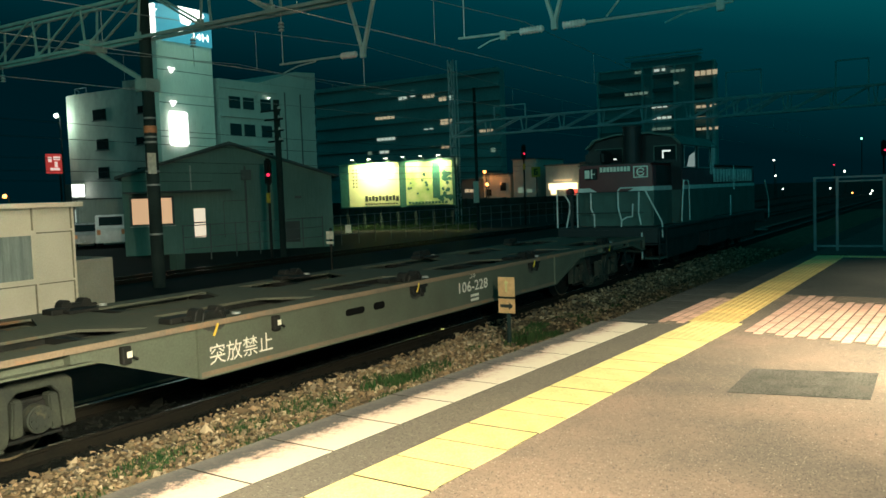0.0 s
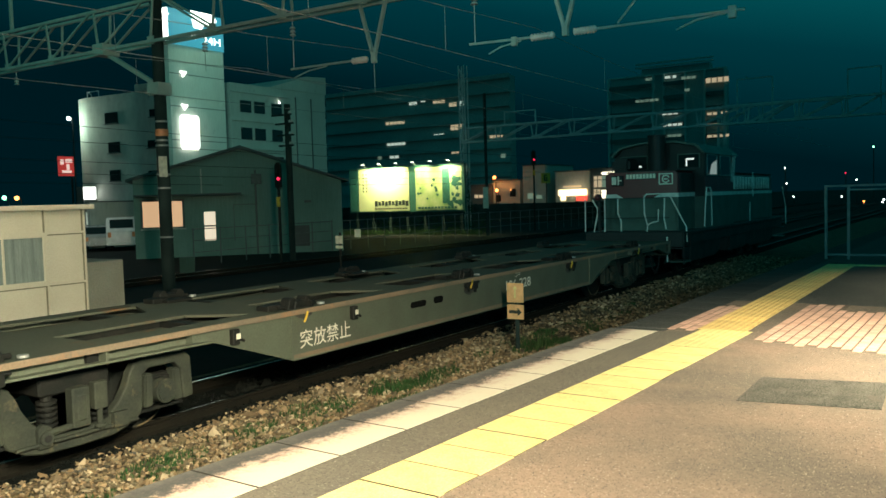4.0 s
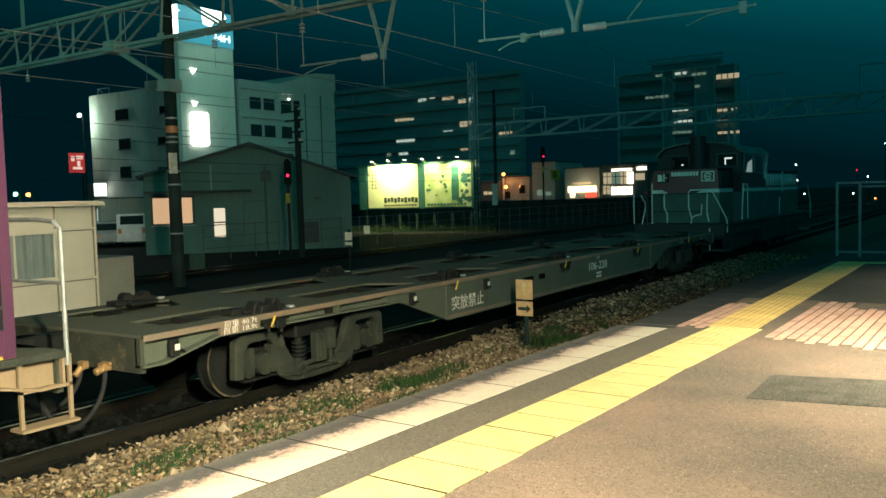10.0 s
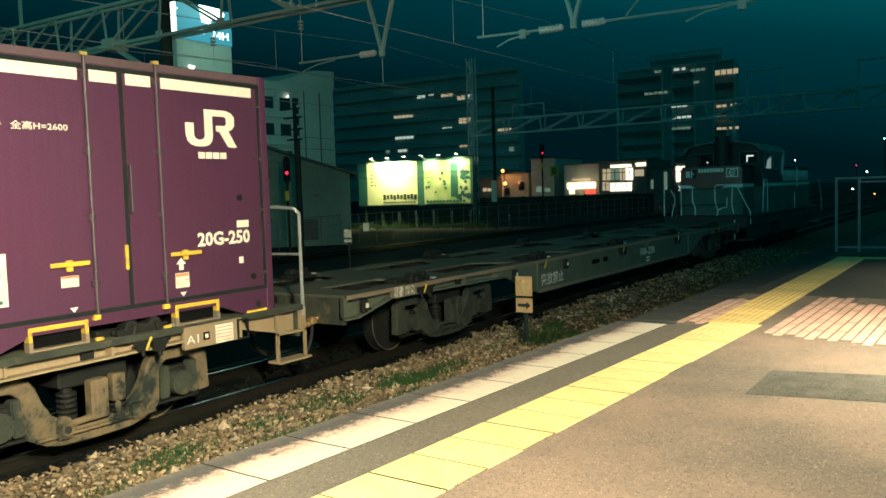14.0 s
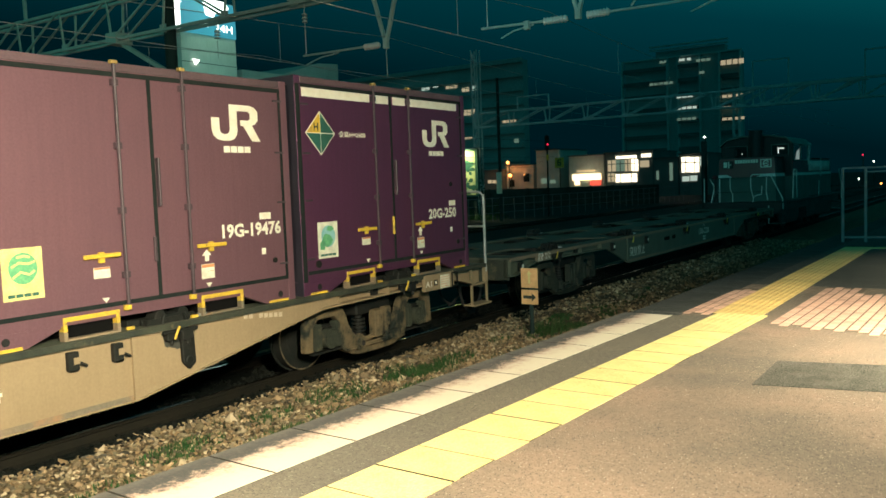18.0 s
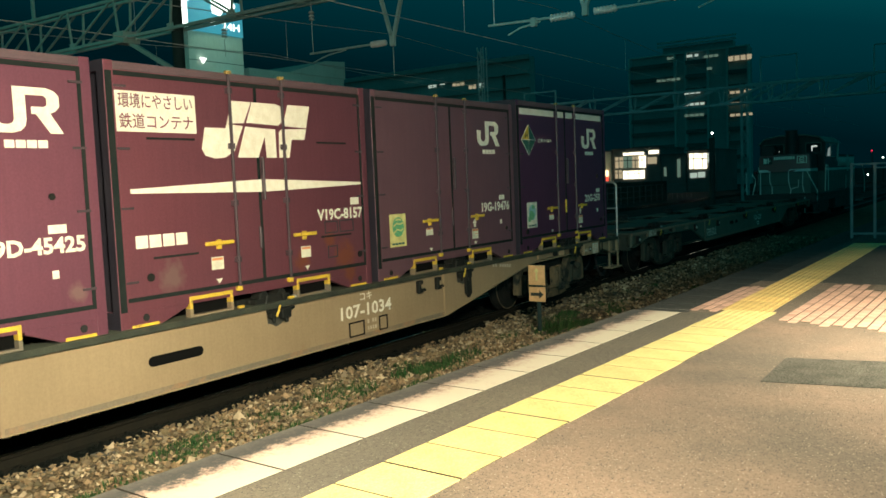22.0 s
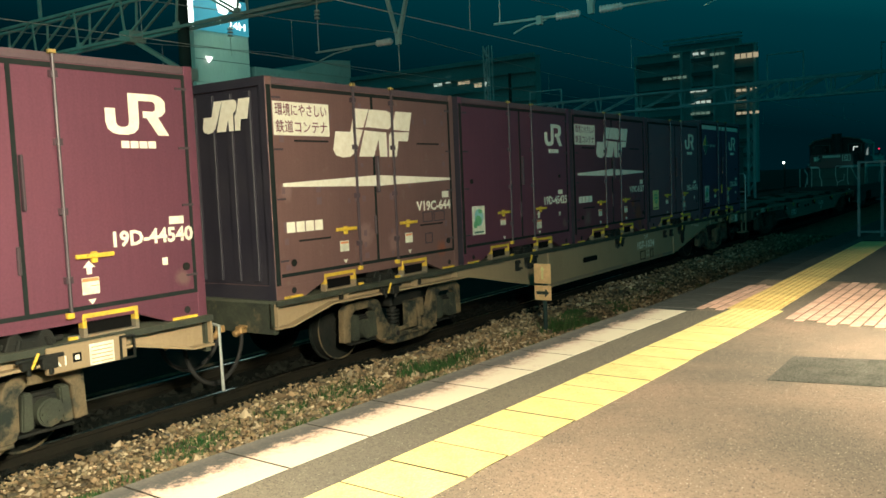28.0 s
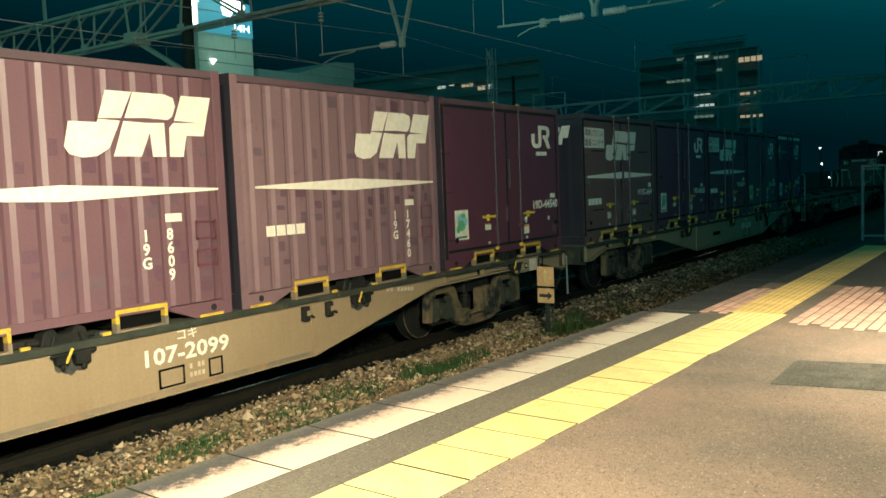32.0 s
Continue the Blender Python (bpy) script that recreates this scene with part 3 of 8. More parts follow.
def stones(name, n, x0, x1, y0, y1, z, size, seed, label, tone="stone"):
    rng = np.random.default_rng(seed)
    base = np.array([(1, 0, 0), (-1, 0, 0), (0, 1, 0), (0, -1, 0), (0, 0, 1), (0, 0, -1)], float)
    tri = np.array([(0, 2, 4), (2, 1, 4), (1, 3, 4), (3, 0, 4), (2, 0, 5), (1, 2, 5), (3, 1, 5), (0, 3, 5)])
    c = np.stack([rng.uniform(x0, x1, n), rng.uniform(y0, y1, n), np.full(n, z)], -1)
    bump = 0.018 * np.sin(c[:, 0] * 5.1 + 1) * np.cos(c[:, 1] * 3.7) + 0.02 * np.sin(c[:, 1] * 1.3 + c[:, 0] * 2)
    c[:, 2] += bump + rng.uniform(-0.02, 0.025, n)
    s = size * rng.lognormal(0, 0.35, n)
    v = base[None] * (rng.uniform(0.5, 1.25, (n, 6, 1))) * (s[:, None, None]) + rng.normal(0, 0.18, (n, 6, 3)) * s[:, None, None]
    a = rng.uniform(0, 6.28, n)
    b = rng.uniform(-0.9, 0.9, n)
    ca, sa, cb, sb = np.cos(a), np.sin(a), np.cos(b), np.sin(b)
    x, y, w = v[..., 0], v[..., 1], v[..., 2]
    y, w = y * cb[:, None] - w * sb[:, None], y * sb[:, None] + w * cb[:, None]
    x, y = x * ca[:, None] - y * sa[:, None], x * sa[:, None] + y * ca[:, None]
    v = np.stack([x, y, w * 0.75], -1) + c[:, None]
    f = tri[None] + 6 * np.arange(n)[:, None, None]
    return cloud(name, v.reshape(-1, 3).tolist(), f.reshape(-1, 3).tolist(), M[tone], label)


# ballast bed between the platform wall and the far tracks
sh = Shape()
sh.prism([(-3.45, -1.5), (-3.45, -0.98), (-6.9, -0.99), (-7.3, -1.0), (-8.9, -1.0), (-9.6, -1.02), (-10.4, -1.10), (-10.4, -1.5)], "y", -12, 75)
single("ballast_bed", sh, M["soil"], "earthy brown ballast bed beside the platform", "ballast", kind="structure")
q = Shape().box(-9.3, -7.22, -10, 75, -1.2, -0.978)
single("track_bed", q, M["track_bed"], "track bed under the rails, the train's shade put into its colour", "track bed", kind="structure")
stones("ballast", 27000, -7.25, -3.52, 2.2, 12.5, -0.97, 0.025, 3, "rough brown and cream ballast stones between rail and platform")
stones("ballast", 2600, -7.42, -7.15, 2.2, 14, -0.972, 0.024, 6, "ballast beside the rail, brake dust and shade put into its colour", "stone_grime_shade")
stones("ballast", 12000, -7.42, -3.4, 12.5, 32, -0.965, 0.032, 4, "rough ballast stones along the rail, in shade")
stones("ballast", 3500, -8.5, -7.6, 2.0, 24, -0.975, 0.04, 5, "ballast stones between the rails, shade put into their dark colour", "stone_grime_shade")


def tufts(name, spots, seed, label):
    rng = np.random.default_rng(seed)
    V, F = [], []
    for cx, cy, rad, count, h in spots:
        for _ in range(count):
            r, a = rad * math.sqrt(rng.random()), rng.uniform(0, 6.28)
            x, y = cx + r * math.cos(a), cy + 2.2 * r * math.sin(a)
            b, l, lean = rng.uniform(0, 6.28), h * rng.uniform(0.4, 1.2), rng.uniform(0.1, 0.9)
            dx, dy, w = math.cos(b), math.sin(b), 0.006
            i = len(V)
            V += [(x - dy * w, y + dx * w, -0.98), (x + dy * w, y - dx * w, -0.98), (x + dx * l * lean * 0.5 + dy * w, y + dy * l * lean * 0.5 - dx * w, -0.98 + l * 0.7), (x + dx * l * lean * 0.5 - dy * w, y + dy * l * lean * 0.5 + dx * w, -0.98 + l * 0.7), (x + dx * l * lean, y + dy * l * lean, -0.98 + l)]
            F += [(i, i + 1, i + 2, i + 3), (i + 3, i + 2, i + 4)]
    return cloud(name, V, F, M["grass"], label)


rng = random.Random(8)
spots = [(-6.5, 6.3, 0.16, 300, 0.08), (-5.5, 5.3, 0.16, 330, 0.07), (-6.2, 5.0, 0.14, 260, 0.06), (-6.35, 8.6, 0.2, 300, 0.09), (-6.0, 12.0, 0.25, 260, 0.20), (-6.6, 7.4, 0.25, 260, 0.08)]
spots += [(-6.1 + 0.35 * math.sin(i * 2.3), 3.6 + 0.75 * i, rng.uniform(0.12, 0.26), rng.randrange(260, 560), rng.uniform(0.045, 0.08)) for i in range(16)]
spots += [(rng.uniform(-6.8, -4.8), rng.uniform(4, 18), 0.12, 60, 0.05) for _ in range(45)]
tufts("weeds", spots, 9, "small green weeds growing in the ballast")

# rails and sleepers of the track that the train runs on
RAIL = [(-0.064, 0.0), (0.064, 0.0), (0.064, 0.012), (0.012, 0.03), (0.012, 0.105), (0.0325, 0.118), (0.0325, 0.150), (-0.0325, 0.150), (-0.0325, 0.118), (-0.012, 0.105), (-0.012, 0.03), (-0.064, 0.012)]


def track(cx, y0, y1, sleepers=True, z=RAIL_Z):
    tr = thing("railway_track", "narrow-gauge railway track with brown rusty rails", "railway track", "tracks of the yard", pose(cx, 0, z))
    for side in (-1, 1):
        q = Shape().prism([(side * 0.566 + a, b - 0.153) for a, b in RAIL], "y", y0, y1)
        r = part("rail", q, M["rail"], tr)
        part("railhead", Shape().box(side * 0.566 - 0.026, side * 0.566 + 0.026, y0, y1, -0.003, 0.0), M["rail_top"], r, "worn shiny running surface")
    if sleepers:
        base = mesh_of("sleeper", Shape().box(-1.0, 1.0, -0.11, 0.11, -0.29, -0.153), M["sleeper"])
        for i in range(int((min(y1, 30) - y0) / 0.62)):
            o = new("sleeper", base)
            o.parent, o.location = tr, (0, y0 + 0.3 + i * 0.62, 0)
    return tr


track(TRACK_X, 0, 140)
track(-12.4, 4, 150, False, -0.88)
track(-16.6, 6, 150, False, -0.88)
track(-23.0, 12, 160, False, -0.88)

# platform: slab, wall, coping, white line, tactile tiles, paving blocks, hatch
NEAR = PLAT @ pose(0, 0, 0, 0, 0, -1.4)  # the near edge runs at a slight angle to the far one
q = Shape().box(0.20, 14, -14, 60, -0.5, 0.0)
plat = single("platform", q, M["asphalt"], "worn grey-brown asphalt station platform", "platform", kind="structure")
plat.matrix_world = PLAT
q = Shape().box(0.03, 0.20, -14, 60, -1.4, -0.09)
wall = single("platform_wall", q, M["concrete"], "concrete wall carrying the platform edge", "platform wall", kind="structure")
wall.matrix_world = PLAT
q = Shape().box(0.402, 0.757, -14, 5.65, 0.0005, 0.003)
strip = single("asphalt_strip", q, M["asphalt_strip"], "narrow grey asphalt strip beside the yellow tiles", "asphalt", kind="structure")
strip.matrix_world = NEAR
# sheet over the far platform: the canopy's shadow put into a darker colour
q = Shape().box(0.57, 14, 8.42, 45, 0.0005, 0.003)
dark = single("asphalt_patch", q, M["asphalt_shaded"], "far part of the platform, a shadow put into its dark colour", "asphalt", kind="structure")
dark.matrix_world = PLAT


def cob(name, mesh, parent, m, label=""):
    o = new(name, mesh)
    o.parent = parent
    o.matrix_local = m
    return tagged(o, label)


coping = thing("platform_coping", "grey concrete coping with a worn white painted line", "platform edge", "", PLAT)
tagged(coping, kind="structure")
TURN = pose(0, 0, 0, 0, 0, -1.4)
blk = mesh_of("coping_block", Shape().box(-0.15, 0.400, 0.004, 0.613, -0.088, 0.004).bevel(0.008), M["coping"])
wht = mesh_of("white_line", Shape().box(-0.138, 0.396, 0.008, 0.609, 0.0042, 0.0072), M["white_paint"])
gap = mesh_of("joint", Shape().box(-0.138, 0.394, -0.0078, 0.0078, 0.0042, 0.0066), M["mortar"])
for i in range(81):
    y = 0.03 + 0.617 * (i - 18)
    at = TURN @ pose(0, y, 0) if y < 5.2 else pose(0.19, y, 0)
    cob("coping_block", blk, coping, at)
    if y < 5.2:
        cob("joint", gap, coping, at)
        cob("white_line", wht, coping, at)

end_line = part("end_line", Shape().box(0.02, 0.57, 5.745, 5.757, 0.0045, 0.0065), M["concrete"], coping, "pale worn line across the coping")

tact = thing("tactile_strip", "yellow tactile paving strip along the platform edge", "tactile paving", "", PLAT)
tagged(tact, kind="structure")
bed = part("bedding", Shape().box(0.766, 1.264, -10.4, 5.76, 0.0005, 0.0052), M["mortar"], tact, "dark bedding seen in the joints")
bed.matrix_local = TURN
FAR_TACT = pose(0.86, 5.86, 0, 0, 0, 0.8)
bed = part("bedding", Shape().box(0.006, 0.494, -0.05, 8.9, 0.0005, 0.0042), M["mortar"], tact)
bed.matrix_local = FAR_TACT
flat = mesh_of("tactile_tile", Shape().box(0.005, 0.505, 0.0065, 0.3625, -0.02, 0.0062).bevel(0.0010), M["yellow_tile"])


def dotted(name, w, tone):
    q = Shape().box(0.002, w - 0.002, 0.005, 0.355, -0.02, 0.0075)
    for i in range(7):
        for j in range(6):
            x, y = w * (i + 0.7) / 7.4, 0.035 + j * 0.058
            q.rod((x, y, 0.007), (x, y, 0.0125), 0.018, 6, 0.012)
    return mesh_of(name, q, M[tone])


studs_near, studs = dotted("tactile_tile", 0.51, "yellow_tile"), dotted("tactile_tile", 0.50, "old_tile")
jog = random.Random(31)
for i in range(-29, 16):
    # tiles were laid in threes, with a wider joint before each set
    cob("tactile_tile", flat if i < 13 else studs_near, tact, TURN @ pose(0.76 + jog.uniform(-0.0015, 0.0015), 0.026 + i * 0.37 + (0.002, 0.0, -0.002)[(i - 1) % 3], 0, 0, 0, jog.uniform(-0.1, 0.1)))
for i in range(24):
    cob("tactile_tile", studs, tact, FAR_TACT @ pose(0, i * 0.36 + jog.uniform(-0.003, 0.003), 0, 0, 0, jog.uniform(-0.12, 0.12)))
for i in range(1, 18):
    cob("tactile_tile", studs, tact, pose(0.74 + 0.50 * i, 5.86 + 23 * 0.36, 0))

blocks = thing("block_paving", "pinkish paving blocks laid across the platform", "block paving", "", PLAT)
tagged(blocks, kind="structure")
part("bedding", Shape().box(0.57, 0.83, 5.80, 7.95, 0.0, 0.0025), M["joint_sand"], blocks)
part("bedding", Shape().prism([(1.54, 5.50), (6.0, 4.25), (6.0, 7.90), (1.98, 7.90), (1.98, 8.40), (1.54, 8.40)], "z", 0.0, 0.0025), M["joint_sand"], blocks)
bk = mesh_of("paving_block", Shape().box(0.009, 0.091, 0.004, 0.196, 0.0, 0.008).bevel(0.003), M["brick"])
n = 0
for i in range(0, 46):
    x = (0.555 + 0.1 * i) if i < 3 else 1.53 + 0.1 * (i - 3)
    front, back = (5.66, 7.75) if i < 3 else (5.36 - 0.28 * (x - 1.53), 8.2 if x < 1.9 else 7.75)
    for j in range(23):
        y = 3.76 + 0.2 * j + (0.1 if i % 2 else 0.0)
        if y < front or y > back or n > 620:
            continue
        cob("paving_block", bk, blocks, pose(x, y, 0))
        n += 1

hatch = thing("floor_hatch", "grey checkered steel hatch set in the asphalt", "hatch", "", PLAT)
HC = ((2.02, 2.945), (2.90, 3.12), (2.86, 3.97), (2.0, 3.77))
hm = (sum(c[0] for c in HC) / 4, sum(c[1] for c in HC) / 4)
HI = [(hm[0] + (x - hm[0]) * 0.93, hm[1] + (y - hm[1]) * 0.93) for x, y in HC]
part("hatch_plate", Shape().prism(HI, "z", 0.0, 0.006), M["hatch"], hatch)
for i in range(4):
    part("hatch_frame", Shape().prism([HC[i], HC[(i + 1) % 4], HI[(i + 1) % 4], HI[i]], "z", 0.0, 0.005), M["hatch"], hatch, "worn steel rim")
for i in range(26):
    k = (i + 0.7) / 26.4
    a, b = [Vector(HI[0]).lerp(Vector(HI[1]), k), Vector(HI[3]).lerp(Vector(HI[2]), k)]
    part("tread_rib", Shape().bar((a.x, a.y + 0.02, 0.006), (b.x, b.y - 0.02, 0.006), 0.008, 0.006), M["hatch"], hatch)

# ---- wagons ----
W = 1.30  # half width over the deck


def deck(wagon, ends, sill_mat, taper, low, boggy, label):
    """Deck, side sills and end beams. ends: rear and front of the deck; taper: from and to, off the middle; low: bottom of the belly."""
    a, b = ends
    mid = (a + b) / 2 * 0
    q = Shape()
    top, bot = 1.035, 1.005
    for s in (-1, 1):
        x0, x1 = sorted((s * 1.0, s * W))
        q.box(x0, x1, a, b, bot, top)
    q.box(-0.34, 0.34, a, b, bot, top)
    holes = [(-9.3, -7.7), (-6.9, -4.9), (-4.3, -2.3), (-1.7, 0.4), (1.2, 3.4), (4.2, 6.0), (6.6, 8.6)]
    y = a
    for h0, h1 in holes + [(b, b)]:
        for s in (-1, 1):
            x0, x1 = sorted((s * 0.34, s * 1.0))
            q.box(x0, x1, y, h0, bot, top)
            q.prism([(x1 if s < 0 else x0, h1), (x0 if s < 0 else x1, h1), (x1 if s < 0 else x0, h1 - 0.35)], "z", bot, top)
        y = h1
    for h0, h1 in holes:
        for s in (-1, 1):
            part("deck_pan", Shape().box(*sorted((s * 0.30, s * 1.18)), h0, h1, 0.925, 0.935), M["wagon_rust"], wagon, "brown plate below the deck opening")
    part("deck", q, M["wagon_rust"], wagon, "flat steel deck with long openings, rust showing along the edges")
    ta, tb = taper
    for s in (-1, 1):
        # belly plate, flush with the deck edge
        x0, x1 = sorted((s * (W - 0.055), s * (W - 0.035)))
        sill = part("side_sill", Shape().prism([(-ta - 0.25, 1.004), (-ta - 0.25, 0.88), (-ta, 0.87), (-tb, low), (tb, low), (ta, 0.87), (ta + 0.25, 0.88), (ta + 0.25, 1.004)], "x", x0, x1), sill_mat, wagon, "fish-bellied steel side sill")
        # recessed webs towards the ends
        for e, k in ((a, -1), (b, 1)):
            x0, x1 = sorted((s * (W - 0.13), s * (W - 0.11)))
            part("web", Shape().prism([(k * (ta + 0.25), 1.004), (k * (ta + 0.25), 0.87), (e - k * 0.95, 0.90), (e - k * 0.25, 0.74), (e, 0.74), (e, 1.004)], "x", x0, x1), sill_mat, sill)
            x0, x1 = sorted((s * (W - 0.14), s * (W - 0.002)))
            q = Shape()
            pts = [(k * (ta + 0.0), 0.87), (e - k * 0.95, 0.90), (e - k * 0.25, 0.74), (e, 0.74)]
            for (p0, r0), (p1, r1) in zip(pts, pts[1:]):
                q.prism([(p0, r0 - 0.022), (p1, r1 - 0.022), (p1, r1), (p0, r0)], "x", x0, x1)
            part("flange", q, sill_mat, sill)
            for y in (k * (ta + 0.24), k * (ta + 1.25), e - k * 1.2, e - k * 0.02):
                part("stiffener", Shape().box(*sorted((s * (W - 0.12), s * (W - 0.008))), y - 0.012, y + 0.012, 0.75 if abs(y - e) < 0.2 else 0.88, 1.0), sill_mat, sill)
            x0, x1 = sorted((s * (W - 0.056), s * (W - 0.004)))
            part("flange", Shape().prism([(k * ta, 0.858), (k * tb, low - 0.012), (k * tb, low), (k * ta, 0.87)], "x", x0, x1), sill_mat, sill)
            part("stiffener", Shape().box(*sorted((s * (W - 0.036), s * (W - 0.006))), k * tb - 0.035, k * tb - 0.005, low, 1.0), sill_mat, sill)
        part("flange", Shape().box(*sorted((s * (W - 0.056), s * (W - 0.004))), -tb, tb, low - 0.012, low), sill_mat, sill)
        part("sole_bar", Shape().box(*sorted((s * (W - 0.036), s * (W - 0.030))), -tb, tb, low, low + 0.05), M["lip_rust"], sill, "rusty lower edge of the sill")
        # the tan wagons get a darker lip, a dark line along the deck
        part("deck_lip", Shape().box(*sorted((s * (W - 0.02), s * (W + 0.003))), a, b, 0.975, 1.0345), M["lip_rust"] if sill_mat == M["wagon"] else M["bogie"], sill, "edge lip of the deck, worn rusty on the grey wagon")
    part("centre_sill", Shape().box(-0.28, 0.28, a + 0.2, b - 0.2, 0.62, 1.004), M["iron"], wagon)
    for i in range(12):
        y = a + 1.2 + i * (b - a - 2.4) / 11
        part("cross_beam", Shape().box(-W + 0.07, W - 0.07, y - 0.06, y + 0.06, 0.84, 1.003), M["iron"], wagon)
    for y0, y1 in ((a, a + 0.06), (b - 0.06, b)):
        part("end_beam", Shape().box(-W + 0.06, W - 0.06, y0, y1, 0.66, 1.003), M["bogie"], wagon)


HALF = [(0.0, 0.26), (0.20, 0.275), (0.34, 0.33), (0.45, 0.43), (0.53, 0.55), (0.58, 0.68), (0.64, 0.76), (0.74, 0.80), (1.24, 0.79), (1.33, 0.72), (1.35, 0.30), (1.22, 0.29), (1.205, 0.60), (1.12, 0.685), (0.80, 0.685), (0.72, 0.61), (0.71, 0.31), (0.68, 0.24), (0.52, 0.155), (0.36, 0.115), (0.0, 0.105)]
SIDE = HALF + [(-a, b) for a, b in HALF[-2:0:-1]]
WHEELS = []


def wheelset(wagon, y):
    q = Shape().rod((-1.05, 0, 0), (1.05, 0, 0), 0.075, 12)
    ax = part("wheelset", q, M["wheel"], wagon, "steel axle with two wheels")
    ax.location = (0, y, 0.43)
    for s in (-1, 1):
        q = Shape()
        q.rod((s * 0.50, 0, 0), (s * 0.53, 0, 0), 0.455, 40).rod((s * 0.53, 0, 0), (s * 0.645, 0, 0), 0.43, 40)
        q.rod((s * 0.645, 0, 0), (s * 0.70, 0, 0), 0.13, 20).rod((s * 0.64, 0, 0), (s * 0.652, 0, 0), 0.33, 32, 0.29)
        wh = part("wheel", q, M["wheel"], ax)
        # pale ring: the highlight along the wheel's edge put into its colour
        q = Shape()
        for i in range(40):
            a0, a1 = 2 * math.pi * i / 40, 2 * math.pi * (i + 1) / 40
            q.prism([(0.412 * math.cos(a0), 0.412 * math.sin(a0)), (0.432 * math.cos(a0), 0.432 * math.sin(a0)), (0.432 * math.cos(a1), 0.432 * math.sin(a1)), (0.412 * math.cos(a1), 0.412 * math.sin(a1))], "x", *sorted((s * 0.646, s * 0.6495)))
        part("rim", q, M["bogie_tan"], wh, "pale outer rim, its highlight put into the colour")
    WHEELS.append((ax, y))
    return ax


def bogie(wagon, y, iron):
    for k in (-0.95, 0.95):
        wheelset(wagon, y + k)
    for s in (-1, 1):
        x0, x1 = sorted((s * 0.96, s * 1.07))
        q = Shape().prism([(y + p, z) for p, z in SIDE], "x", x0, x1).bevel(0.012)
        sf = part("bogie_side_frame", q, iron, wagon, "cast steel bogie side frame, dusty brown")
        for k in (-0.95, 0.95):
            c = y + k
            q = Shape().box(*sorted((s * 0.90, s * 1.04)), c - 0.15, c + 0.15, 0.31, 0.60).bevel(0.03, 2)
            part("axle_box", q, M["iron"], sf, "dark axle box")
            for d in (-0.185, 0.185):
                q = Shape().prism([(c + d - 0.055, 0.30), (c + d + 0.055, 0.30), (c + d * 0.9 + 0.045, 0.63), (c + d * 0.9 - 0.045, 0.63)], "x", *sorted((s * 0.98, s * 1.10)))
                part("rubber_spring", q.bevel(0.015, 2), M["bogie"], sf, "dark rubber spring beside the axle box")
            q = Shape().rod((s * 1.0, c, 0.43), (s * 1.14, c, 0.43), 0.125, 24).rod((s * 1.14, c, 0.43), (s * 1.155, c, 0.43), 0.105, 20)
            part("axle_cover", q, M["bogie"], sf, "round axle end cover")
            q = Shape().rod((s * 1.155, c, 0.43), (s * 1.162, c, 0.43), 0.05, 16)
            for a in range(6):
                q.rod((s * 1.15, c + 0.08 * math.cos(a * 1.047), 0.43 + 0.08 * math.sin(a * 1.047)), (s * 1.168, c + 0.08 * math.cos(a * 1.047), 0.43 + 0.08 * math.sin(a * 1.047)), 0.013, 6)
            part("cover_bolts", q, M["bogie"], sf, "worn bolts of the axle cover")
            part("keeper", Shape().box(*sorted((s * 0.97, s * 1.06)), c - 0.26, c + 0.26, 0.245, 0.275).bevel(0.006), M["iron"], sf)
        for k in (-0.26, 0.26):
            q = Shape()
            for i in range(6):
                q.rod((s * 1.0, y + k, 0.30 + i * 0.05), (s * 1.0, y + k, 0.328 + i * 0.05), 0.09, 14)
            q.rod((s * 1.0, y + k, 0.28), (s * 1.0, y + k, 0.62), 0.05, 10)
            part("coil_spring", q, M["iron"], sf)
        part("bolster", Shape().box(*sorted((s * 0.3, s * 1.06)), y - 0.36, y + 0.36, 0.62, 0.80).bevel(0.02), M["iron"], wagon)
        q = Shape().box(*sorted((s * 1.05, s * 1.17)), y - 0.11, y + 0.07, 0.30, 0.67).box(*sorted((s * 1.16, s * 1.185)), y - 0.07, y + 0.03, 0.36, 0.60)
        part("friction_damper", q.bevel(0.02), iron, sf, "pale upright damper casing")
        q = Shape().box(*sorted((s * 1.06, s * 1.15)), y + 0.13, y + 0.27, 0.42, 0.68).rod((s * 1.11, y + 0.2, 0.22), (s * 1.11, y + 0.2, 0.44), 0.03, 10).rod((s * 1.11, y + 0.2, 0.24), (s * 1.11, y + 0.2, 0.28), 0.055, 12)
        part("load_valve", q.bevel(0.014), iron, sf)
        q = Shape().tube([(s * 1.12, y - 0.36, 0.31), (s * 1.12, y - 0.02, 0.33)], 0.032).tube([(s * 1.10, y - 0.62, 0.22), (s * 1.10, y + 0.62, 0.22)], 0.02, 6)
        q.box(*sorted((s * 1.06, s * 1.13)), y + 0.34, y + 0.50, 0.20, 0.34)
        part("brake_rod", q, iron, sf, "brake pull rod")
        q = Shape().prism([(y - 0.42, 0.18), (y - 0.28, 0.18), (y - 0.29, 0.36), (y - 0.36, 0.40), (y - 0.42, 0.36)], "x", *sorted((s * 1.05, s * 1.12))).rod((s * 1.10, y - 0.35, 0.27), (s * 1.15, y - 0.35, 0.27), 0.065, 16)
        part("bracket", q.bevel(0.008), iron, sf)
        part("bush", Shape().rod((s * 1.15, y - 0.35, 0.27), (s * 1.154, y - 0.35, 0.27), 0.035, 12), M["rubber"], sf)


